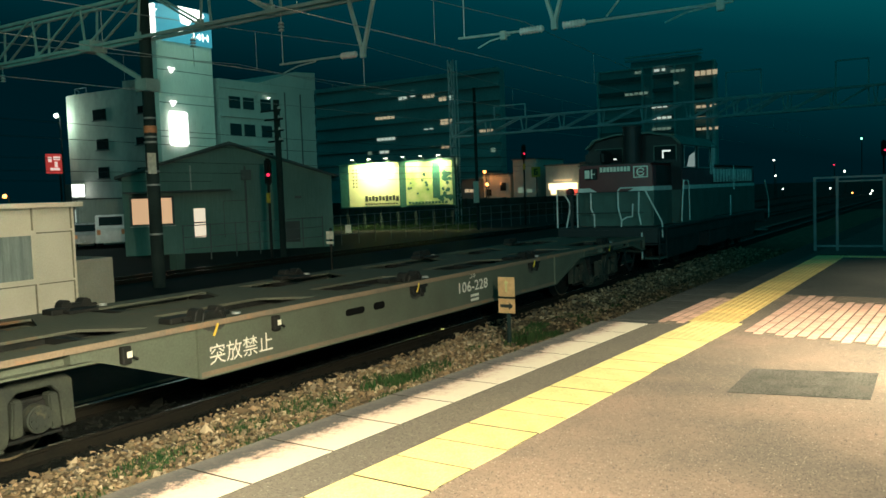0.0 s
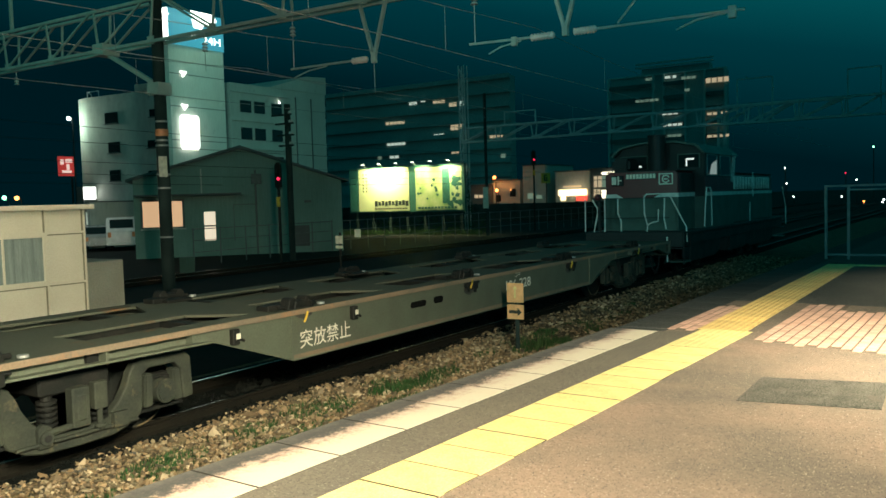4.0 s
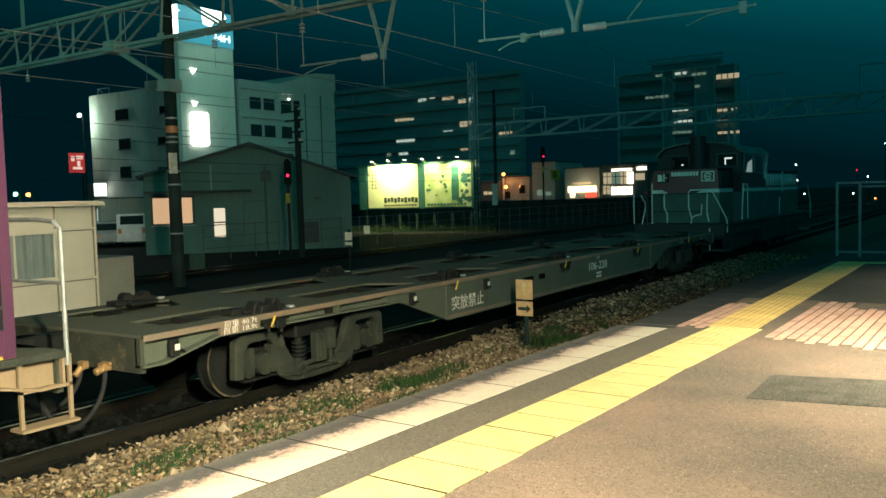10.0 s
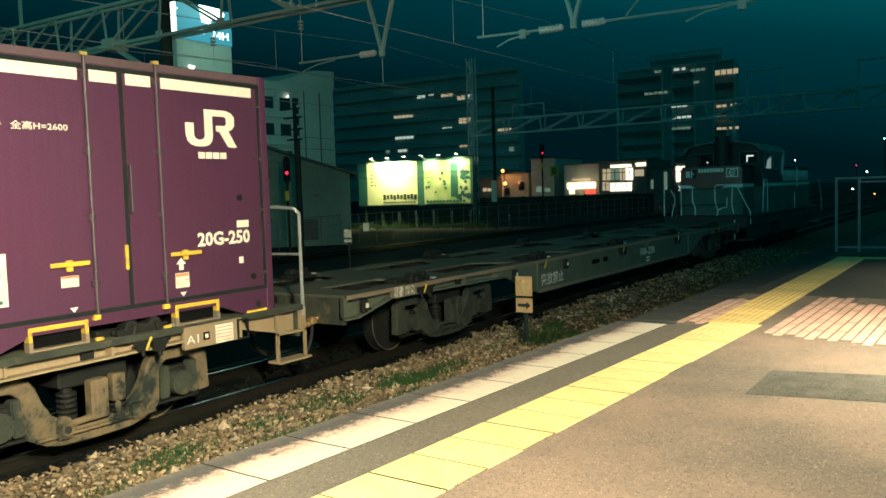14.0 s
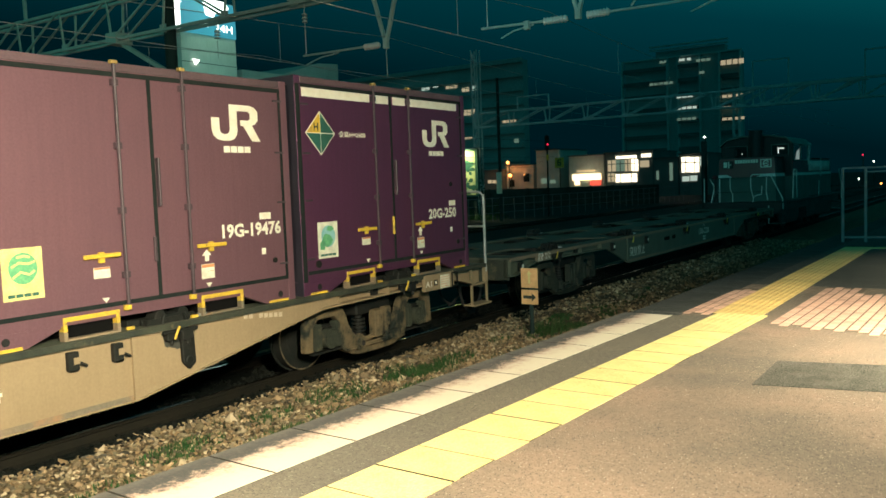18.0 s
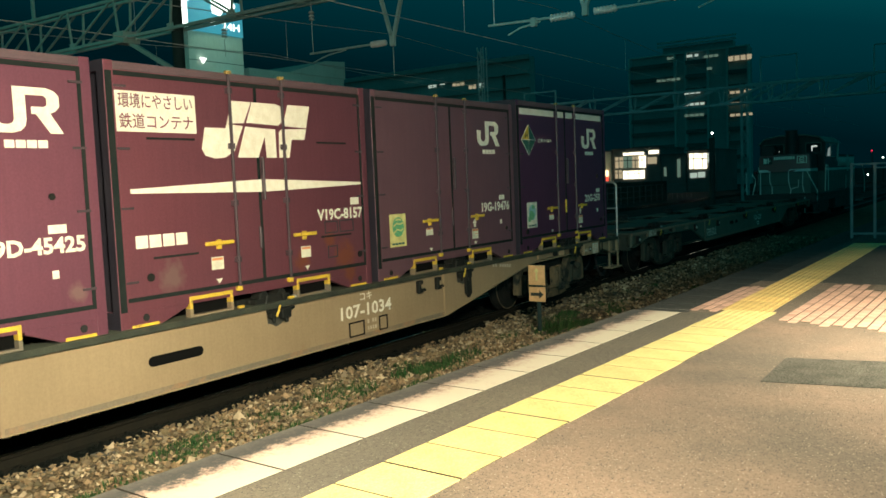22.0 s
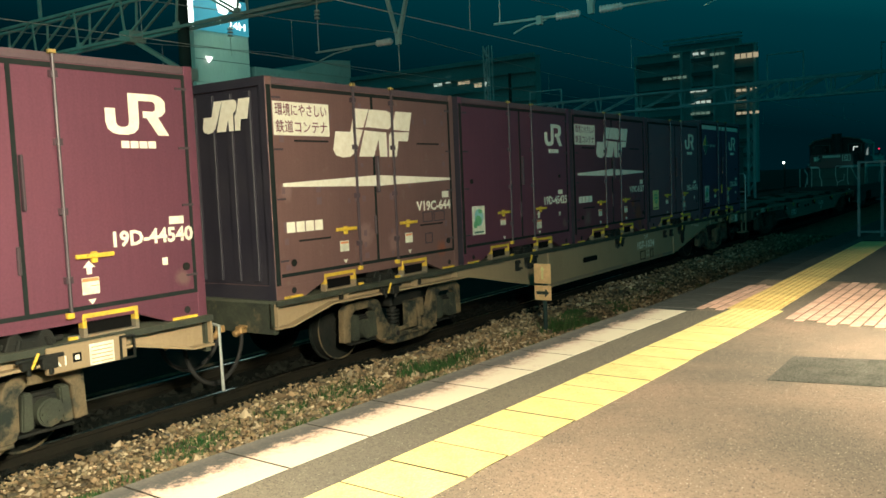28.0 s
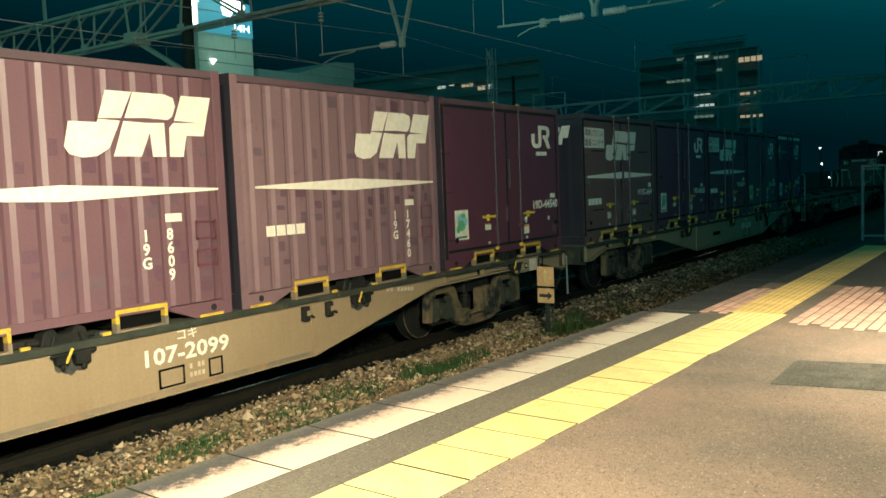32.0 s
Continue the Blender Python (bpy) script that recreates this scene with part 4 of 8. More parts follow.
def container_lock(wagon, y):
    for s in (-1, 1):
        q = Shape().prism([(y - 0.23, 1.036), (y - 0.19, 1.15), (y - 0.15, 1.172), (y - 0.10, 1.172), (y - 0.07, 1.125), (y + 0.07, 1.125), (y + 0.10, 1.172), (y + 0.15, 1.172), (y + 0.19, 1.15), (y + 0.23, 1.036)], "x", *sorted((s * 1.08, s * 1.23)))
        q.box(*sorted((s * 0.80, s * 1.08)), y - 0.30, y + 0.10, 1.036, 1.075).box(*sorted((s * 0.92, s * 1.12)), y - 0.44, y - 0.20, 1.036, 1.10)
        q.rod((s * 1.16, y - 0.32, 1.07), (s * 1.16, y + 0.32, 1.07), 0.028, 8).rod((s * 1.25, y - 0.14, 1.02), (s * 1.25, y - 0.11, 1.12), 0.022, 8).rod((s * 1.25, y + 0.16, 1.02), (s * 1.25, y + 0.12, 1.12), 0.022, 8)
        lk = part("container_lock", q.bevel(0.014), M["iron"], wagon, "black container locking device")
        q = Shape().rod((s * 1.17, y + 0.42, 1.036), (s * 1.17, y + 0.42, 1.06), 0.05, 10)
        part("stud", q, M["galvanised"], lk, "pale worn stud")
        q = Shape().box(*sorted((s * 1.266, s * 1.335)), y - 0.15, y - 0.03, 0.87, 0.965).box(*sorted((s * 1.266, s * 1.345)), y + 0.02, y + 0.16, 0.85, 0.96)
        q.rod((s * 1.325, y - 0.2, 0.955), (s * 1.325, y + 0.22, 0.955), 0.022, 8).rod((s * 1.32, y + 0.10, 0.80), (s * 1.32, y + 0.10, 0.88), 0.026, 8).rod((s * 1.315, y - 0.09, 0.82), (s * 1.315, y - 0.09, 0.89), 0.02, 8)
        if not -4.4 < y < -4.1:
            part("lock_gear", q.bevel(0.012), M["iron"], lk)
        rg = random.Random(int(y * 100) + s)
        pts = [(y - 0.16 + 0.035 * i, 0.97) for i in range(10)] + [(y + 0.14 - 0.028 * i, (0.90 if -4.4 < y < -4.1 else 0.76) + 0.05 * abs(i - 5) / 5 + rg.uniform(-0.012, 0.012)) for i in range(11)]
        if abs(y) < 5.0:
            part("grease_stain", Shape().prism(pts, "x", *sorted((s * 1.266, s * 1.2675))), M["grease"], lk, "dark grease stain on the sill")
        q = Shape().tube([(s * 1.335, y - 0.07, 0.88), (s * 1.35, y - 0.05, 0.94), (s * 1.34, y - 0.01, 1.0)], 0.013, 6)
        part("handle", q, M["safety_yellow"], lk, "yellow lever")


def coupler(wagon, y, way):
    q = Shape().box(-0.13, 0.13, *sorted((y, y + way * 0.42)), 0.74, 1.0).box(-0.17, 0.06, *sorted((y + way * 0.34, y + way * 0.54)), 0.72, 1.0).bevel(0.025)
    c = part("coupler", q, M["iron"], wagon, "knuckle coupler")
    for x, drop in ((0.75, 0.5), (0.35, 0.38)):
        pts = [Vector((x, y + way * (0.05 + 0.44 * (1 - math.cos(math.pi * i / 20))), 0.66 - drop * math.sin(math.pi * i / 20))) for i in range(11)]
        part("brake_hose", Shape().tube(pts, 0.024, 10), M["rubber"], c, "black rubber brake hose", True)
    q = Shape().rod((0.35, y + way * 0.04, 0.66), (0.35, y + way * 0.12, 0.58), 0.035, 10).box(0.31, 0.42, *sorted((y, y + way * 0.06)), 0.64, 0.72)
    part("angle_cock", q.bevel(0.008), M["brass"], c, "brass-coloured angle cock")
    q = Shape().box(0.70, 0.80, *sorted((y, y + way * 0.10)), 0.66, 0.74).rod((0.75, y + way * 0.02, 0.70), (0.75, y + way * 0.16, 0.66), 0.04, 10).box(0.72, 0.86, *sorted((y + way * 0.04, y + way * 0.07)), 0.72, 0.755)
    part("angle_cock", q.bevel(0.01), M["brass"], c, "brass-coloured angle cock")


def small_lugs(wagon, ys, parent_mat):
    for y in ys:
        q = Shape().box(1.262, 1.33, y - 0.05, y + 0.05, 0.78, 0.95).rod((1.30, y + 0.05, 0.85), (1.30, y + 0.14, 0.80), 0.018, 6).bevel(0.01)
        lg = part("lamp_bracket", q, M["iron"], wagon)
        part("marker_plate", Shape().box(1.33, 1.336, y - 0.01, y + 0.05, 0.84, 0.90).bevel(0.002), M["lettering"] if parent_mat == M["wagon"] else M["sill_tan"], lg, "small pale plate")


def flat_wagon(label, centre, ends, sill, taper, low, locks, at0):
    w = thing("container_wagon", label, "freight wagon", "wagons of the freight train")
    deck(w, ends, sill, taper, low, 7.15, label)
    for y in (-7.15, 7.15):
        bogie(w, y, M["bogie"] if sill == M["wagon"] else M["bogie_tan"])
    for y in locks:
        container_lock(w, y)
    coupler(w, ends[0], -1)
    coupler(w, ends[1], 1)
    q = Shape().box(-0.9, -0.3, -2.2, -1.2, 0.50, 0.86).rod((0.3, 0.6, 0.68), (0.3, 1.7, 0.68), 0.17, 16).tube([(0.5, -6, 0.82), (0.5, 6, 0.82)], 0.025)
    part("brake_gear", q, M["iron"], w)
    return w


LOCKS = [-7.72 + 3.86 * i for i in range(5)]
MOVERS = []  # thing, its place along the train at the start
wagon_1 = flat_wagon("empty grey container flat wagon with a rusty deck", 0, (-9.85, 9.85), M["wagon"], (5.72, 4.48), 0.45, [y - 0.40 for y in LOCKS], 0)
MOVERS.append((wagon_1, 10.45))
wagon_2 = flat_wagon("dusty tan container flat wagon carrying five purple containers", 0, (-9.85, 9.75), M["sill_tan"], (5.95, 3.25), 0.37, [y - 0.12 for y in LOCKS], 0)
MOVERS.append((wagon_2, -9.95))
wagon_3 = flat_wagon("dusty tan container flat wagon carrying containers, last in view", 0, (-9.75, 9.8), M["sill_tan"], (5.75, 3.25), 0.36, [y + 0.21 for y in LOCKS], 0)
MOVERS.append((wagon_3, -30.5))

# lettering and slots on the sills
SX = W - 0.033
lettering("lettering", "突放禁止", 0.235, M["lettering"], wagon_1, SX, 6.11 - 10.45, 0.575, "white warning characters", 0.003, 0.95)
lettering("lettering", "コキ", 0.11, M["lettering"], wagon_1, SX, 11.62 - 10.45, 0.90, "", 0.01, 0.2)
lettering("lettering", "106-228", 0.235, M["lettering"], wagon_1, SX, 11.28 - 10.45, 0.70, "white wagon type number", 0.012, 0.94)
part("small_lettering", Shape().box(SX, SX + 0.003, 11.64 - 10.45, 11.9 - 10.45, 0.60, 0.64).box(SX, SX + 0.003, 11.64 - 10.45, 11.9 - 10.45, 0.53, 0.57), M["lettering"], wagon_1, "small faded lines")
q = Shape().box(SX - 0.005, W + 0.004, 1.56 - 10.45, 2.12 - 10.45, 0.885, 1.03)
part("load_plate", q, M["lip_rust"], wagon_1, "brown plate with the load table")
lettering("lettering", "荷重 40.7t", 0.08, M["lettering"], wagon_1, W + 0.006, 1.60 - 10.45, 0.965, "white load table", 0.0, 0.48)
lettering("lettering", "自重 18.9t", 0.08, M["lettering"], wagon_1, W + 0.006, 1.60 - 10.45, 0.897, "white tare table", 0.0, 0.48)


def slot(wagon, y0, y1, z0, z1):
    r = (z1 - z0) / 2
    pts = [(y0 + r - r * math.cos(a), (z0 + z1) / 2 - r * math.sin(a)) for a in [math.pi * (i / 6 - 0.5) for i in range(7)]]
    pts += [(y1 - r + r * math.cos(a), (z0 + z1) / 2 + r * math.sin(a)) for a in [math.pi * (i / 6 - 0.5) for i in range(7)]]
    # dark patch set on the sill for the shade inside; no hole is cut
    part("sill_opening", Shape().prism(pts, "x", SX - 0.01, SX + 0.003), M["void"], wagon, "near-black patch for the shade of a rounded opening")


slot(wagon_1, 8.42 - 10.45, 8.82 - 10.45, 0.745, 0.835)
slot(wagon_1, 9.02 - 10.45, 9.28 - 10.45, 0.745, 0.845)
small_lugs(wagon_1, (5.05 - 10.45, 0.95 - 10.45, 7.1 - 10.45), M["wagon"])
slot(wagon_2, -11.78 + 9.95, -11.12 + 9.95, 0.64, 0.74)


def type_number(wagon, y, text, z=0.65):
    lettering("lettering", "コキ", 0.12, M["lettering"], wagon, SX, y + 0.38, z + 0.20, "", 0.01, 0.24)
    lettering("lettering", text, 0.22, M["lettering"], wagon, SX, y, z, "white wagon type number", 0.024, 1.02)
    for y0, y1 in ((y + 0.14, y + 0.44), (y + 0.74, y + 0.92)):
        z0, z1 = z - 0.245, z - 0.055
        q = Shape().box(SX, SX + 0.006, y0, y1, z0, z0 + 0.018).box(SX, SX + 0.006, y0, y1, z1 - 0.018, z1).box(SX, SX + 0.006, y0, y0 + 0.02, z0, z1).box(SX, SX + 0.006, y1 - 0.02, y1, z0, z1)
        part("chalk_frame", q, M["void"], wagon, "dark outlined rectangle")
    for i in range(4):
        for d, h in ((0.112, 0.050), (0.198, 0.046)):
            if (i, d) != (1, 0.112):
                part("small_lettering", Shape().box(SX, SX + 0.003, y + 0.505 + 0.05 * i, y + 0.536 + 0.05 * i, z - d, z - d + h), M["faded_lettering"], wagon)


part("lock_hanger", Shape().prism([(3.77, 0.90), (3.93, 0.90), (3.94, 0.60), (3.86, 0.54), (3.78, 0.62)], "x", 1.266, 1.315).rod((1.31, 3.85, 0.64), (1.33, 3.85, 0.64), 0.05, 12).bevel(0.01), M["iron"], wagon_2, "black hanging lock lever on the sill")
for wg in (wagon_2, wagon_3):
    for i in range(8):
        if i != 2:
            part("small_lettering", Shape().box(SX, SX + 0.003, 4.64 + 0.075 * i, 4.695 + 0.075 * i, 0.925 - 0.008 * i, 0.975 - 0.008 * i), M["faded_lettering"], wg, "pale bar of writing on the sill")
type_number(wagon_2, -8.99 + 9.95, "107-1034")
type_number(wagon_3, -29.54 + 30.5, "107-2099", 0.67)
small_lugs(wagon_2, (-6.9 + 9.95, -7.35 + 9.95, -13.9 + 9.95, -14.35 + 9.95), M["sill_tan"])
small_lugs(wagon_3, (-27.0 + 30.5, -27.4 + 30.5), M["sill_tan"])
# the end fittings of the second and third wagons: label box, step and handrail
for wg, off, front in ((wagon_2, 9.95, -0.2), (wagon_3, 30.5, -20.75)):
    y = front + off
    part("notice_box", Shape().box(1.262, 1.325, y - 1.75, y - 0.98, 0.79, 1.02).bevel(0.01), M["sill_tan"], wg)
    lettering("lettering", "A1", 0.12, M["lettering"], wg, 1.327, y - 1.73, 0.85, "faded white letters", 0.0, 0.15)
    part("notice_mark", Shape().box(1.326, 1.331, y - 1.52, y - 1.44, 0.86, 0.94), M["void"], wg)
    part("notice_mark", Shape().box(1.331, 1.334, y - 1.50, y - 1.46, 0.88, 0.92), M["lettering"], wg)
    for k in range(5):
        part("plate_line", Shape().box(1.332, 1.334, y - 1.345, y - 1.135, 0.82 + 0.034 * k, 0.828 + 0.034 * k), M["orange"], wg)
    part("notice_plate", Shape().box(1.326, 1.332, y - 1.36, y - 1.12, 0.80, 0.99), M["sticker"], wg, "white notice plate with small print")
    part("notice_frame", Shape().box(1.326, 1.34, y - 1.06, y - 0.90, 0.79, 0.81).box(1.326, 1.34, y - 1.06, y - 0.90, 0.99, 1.01).box(1.326, 1.34, y - 1.06, y - 1.04, 0.81, 0.99).box(1.326, 1.34, y - 0.92, y - 0.90, 0.81, 0.99), M["iron"], wg)
q = Shape().box(1.25, 1.285, -0.62 + 9.95, -0.59 + 9.95, 0.40, 1.0).box(1.25, 1.285, -0.17 + 9.95, -0.14 + 9.95, 0.40, 1.0)
part("step", q.box(1.14, 1.34, -0.64 + 9.95, -0.12 + 9.95, 0.40, 0.425).box(1.25, 1.285, -0.62 + 9.95, -0.14 + 9.95, 0.72, 0.745), M["sill_tan"], wagon_2, "hanging steel step")
part("uncoupling_lever", Shape().tube([(1.05, 9.84, 0.95), (1.26, 9.90, 0.90), (1.27, 9.90, 0.22)], 0.018, 8), M["galvanised"], wagon_3, "thin hanging uncoupling lever")
hr = [(1.27, -0.17 + 9.95, 0.9), (1.27, -0.17 + 9.95, 2.10), (1.22, -0.2 + 9.95, 2.16), (0.95, -0.2 + 9.95, 2.18), (-0.95, -0.2 + 9.95, 2.18), (-1.22, -0.2 + 9.95, 2.16), (-1.27, -0.17 + 9.95, 2.10), (-1.27, -0.17 + 9.95, 0.9)]
part("handrail", Shape().tube(hr, 0.022, 8).tube([(1.27, -0.17 + 9.95, 1.62), (-1.27, -0.17 + 9.95, 1.62)], 0.016, 6), M["galvanised"], wagon_2, "pale steel handrail hoop")

# ---- containers ----
CL, CH = 3.715, 2.5
RIBS = 11
FX = 1.225


def stroke(pts, w):
    """The outline of a band of width w along a line, in two dimensions."""
    L, R = [], []
    for i, p in enumerate(pts):
        a, b = Vector(pts[max(i - 1, 0)]), Vector(pts[min(i + 1, len(pts) - 1)])
        d = (b - a).normalized()
        n = Vector((-d.y, d.x)) * w / 2
        L.append((p[0] + n.x, p[1] + n.y))
        R.append((p[0] - n.x, p[1] - n.y))
    return L + R[::-1]


def emblem_plain(y, z, w, h):
    """Two interlocked white bands: a hook and an arch with a slanted foot."""
    q = Shape()
    def P(a, b):
        return (y + a * w, z + b * h)
    q.prism([P(*c) for c in ((0.0, 0.62), (0.0, 0.30), (0.03, 0.14), (0.10, 0.04), (0.20, 0.0), (0.35, 0.0), (0.45, 0.05), (0.51, 0.15), (0.53, 0.30), (0.53, 1.0), (0.37, 1.0), (0.37, 0.30), (0.35, 0.22), (0.30, 0.18), (0.23, 0.18), (0.18, 0.22), (0.16, 0.30), (0.16, 0.62))], "x", FX, FX + 0.004)
    q.prism([P(*c) for c in ((0.53, 1.0), (0.80, 1.0), (0.91, 0.95), (0.98, 0.84), (0.98, 0.60), (0.92, 0.49), (0.85, 0.44), (1.02, 0.0), (0.84, 0.0), (0.66, 0.42), (0.60, 0.42), (0.60, 0.58), (0.77, 0.58), (0.81, 0.63), (0.81, 0.78), (0.77, 0.83), (0.53, 0.83))], "x", FX, FX + 0.004)
    return q


def emblem_slanted(y, z, w, h, x=FX):
    """Three slanted white blocks joined by a thin dark slit."""
    q = Shape()
    def P(a, b):
        return (y + (a + 0.10 * b) * w / 1.1, z + b * h)
    q.prism([P(0.0, 0.52), P(0.0, 0.16), P(0.04, 0.05), P(0.13, 0.0), P(0.22, 0.02), P(0.295, 0.14), P(0.345, 0.62), P(0.385, 1.0), P(0.205, 1.0), P(0.185, 0.52)], "x", x, x + 0.004)
    q.prism([P(0.335, 0.02), P(0.36, 0.5), P(0.395, 1.0), P(0.63, 1.0), P(0.70, 0.95), P(0.725, 0.82), P(0.715, 0.66), P(0.66, 0.55), P(0.68, 0.36), P(0.715, 0.02), P(0.615, 0.02), P(0.565, 0.40), P(0.53, 0.02)], "x", x, x + 0.004)
    q.prism([P(0.745, 0.02), P(0.705, 0.48), P(0.735, 0.56), P(0.76, 1.0), P(1.0, 1.0), P(0.99, 0.36), P(0.85, 0.36), P(0.85, 0.02)], "x", x, x + 0.004)
    return q


def bars(q, y0, y1, z0, z1, rows=1, cols=4, x=FX):
    """Plain bars in the place of small or unreadable writing."""
    for r in range(rows):
        za, zb = z0 + (z1 - z0) * r / rows, z0 + (z1 - z0) * (r + 0.78) / rows
        for c in range(cols):
            a, b = y0 + (y1 - y0) * c / cols, y0 + (y1 - y0) * (c + 0.86) / cols
            q.box(x, x + 0.0035, a, b, za, zb)
    return q


def container(label, paint, h=CH, ribbed=False):
    c = thing("freight_container", label, "freight container", "containers on the train")
    q = Shape()
    if ribbed:
        n, w = RIBS, CL - 0.36
        prof = [(FX - 0.046, 0.06)]
        for i in range(n):
            a = 0.18 + w * i / n
            prof += [(FX - 0.028, a), (FX - 0.028, a + 0.05), (FX - 0.006, a + 0.095), (FX - 0.006, a + w / n - 0.045)]
        prof += [(FX - 0.028, CL - 0.18), (FX - 0.046, CL - 0.06)]
        q.prism(prof + [(-x, y) for x, y in reversed(prof)], "z", 0.16, h - 0.09)
    else:
        q.box(-FX + 0.004, FX - 0.004, 0.05, CL - 0.05, 0.14, h - 0.07)
    body = part("body", q, paint, c, "purple painted steel walls")
    q = Shape()
    for s in (-1, 1):
        for y in (0.0, CL - 0.10):
            q.box(*sorted((s * (FX - 0.10), s * (FX + 0.004))), y, y + 0.10, 0.0, h)
        part("top_rail", Shape().box(*sorted((s * (FX - 0.08), s * (FX + 0.002))), 0.10, CL - 0.10, h - 0.085, h - 0.004).bevel(0.008), M["rail_paint"], body, "dark top rail")
        for y, way in ((0.0, 1), (CL, -1)):
            q.prism([(y + way * a, b) for a, b in ((0.10, 0.0), (0.46, 0.0), (0.78, 0.12), (0.78, 0.15), (0.10, 0.15))], "x", *sorted((s * (FX - 0.08), s * (FX + 0.001))))
        q.box(*sorted((s * (FX - 0.08), s * (FX + 0.001))), 0.78, CL - 0.78, 0.19 if not ribbed else 0.15, 0.235)
    for y in (0.0, CL - 0.08):
        q.box(-FX + 0.1, FX - 0.1, y, y + 0.08, h - 0.10, h - 0.003).box(-FX + 0.1, FX - 0.1, y, y + 0.08, 0.0, 0.16)
    part("frame", q.bevel(0.003), paint, body)
    q = Shape().box(-FX + 0.05, FX - 0.05, 0.05, CL - 0.05, h - 0.035, h - 0.006)
    for i in range(6):
        q.box(-FX + 0.1, FX - 0.1, 0.35 + i * 0.58, 0.47 + i * 0.58, h - 0.01, h + 0.008)
    part("roof", q, paint, c)
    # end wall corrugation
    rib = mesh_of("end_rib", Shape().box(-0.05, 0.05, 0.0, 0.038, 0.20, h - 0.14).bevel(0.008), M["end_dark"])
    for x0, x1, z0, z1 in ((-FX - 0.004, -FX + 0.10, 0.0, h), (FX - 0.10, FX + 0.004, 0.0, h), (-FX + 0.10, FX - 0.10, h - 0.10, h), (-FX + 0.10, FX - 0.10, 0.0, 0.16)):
        part("end_frame", Shape().box(x0, x1, -0.004, -0.0005, z0, z1), M["end_dark"], body, "dark end frame, shade of the gap put into its colour")
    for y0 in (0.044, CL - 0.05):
        part("end_panel", Shape().box(-FX + 0.10, FX - 0.10, y0, y0 + 0.006, 0.16, h - 0.10), M["end_dark"], body, "dark end wall, paint and gap shade in one colour")
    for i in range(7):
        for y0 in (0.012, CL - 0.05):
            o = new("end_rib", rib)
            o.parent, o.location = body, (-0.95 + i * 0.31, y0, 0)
    # fork pockets and corner marks in yellow
    for a in (0.80, 2.34):
        for s in (-1, 1):
            x0, x1 = sorted((s * (FX - 0.07), s * (FX + 0.008)))
            q = Shape().box(x0, x1, a, a + 0.57, 0.172, 0.212).box(x0, x1, a, a + 0.036, 0.085, 0.172).box(x0, x1, a + 0.534, a + 0.57, 0.085, 0.172)
            fp = part("fork_pocket", q.bevel(0.004), M["safety_yellow"], c, "yellow rimmed forklift pocket")
            part("pocket_rim", Shape().box(x0, x1, a, a + 0.036, 0.0, 0.083).box(x0, x1, a + 0.534, a + 0.57, 0.0, 0.083).box(x0, x1, a + 0.036, a + 0.534, 0.0, 0.018), M["lip_rust"], fp, "bare rusty lower rim")
        # near-black block: the pocket's inner shade put into its colour
        part("pocket_hollow", Shape().box(-FX + 0.02, FX - 0.055, a + 0.04, a + 0.53, 0.02, 0.18), M["void"], c)
    for s in (-1, 1):
        x0, x1 = sorted((s * (FX - 0.02), s * (FX + 0.007)))
        for y0, y1 in ((0.12, 0.42), (CL - 0.42, CL - 0.12), (1.44, 1.52), (2.2, 2.28)):
            part("corner_mark", Shape().box(x0, x1, y0, y1, -0.0, 0.028), M["safety_yellow"], c, "yellow edge mark")
    for y in (0.28, CL - 0.24):
        part("corner_hole", Shape().rod((FX, y, 0.085), (FX + 0.006, y, 0.085), 0.036, 12), M["rubber"], c)
    q = Shape().box(0.2, FX + 0.01, 1.66, 2.05, -0.0, 0.06)
    part("floor_socket", q, M["iron"], c)
    return c


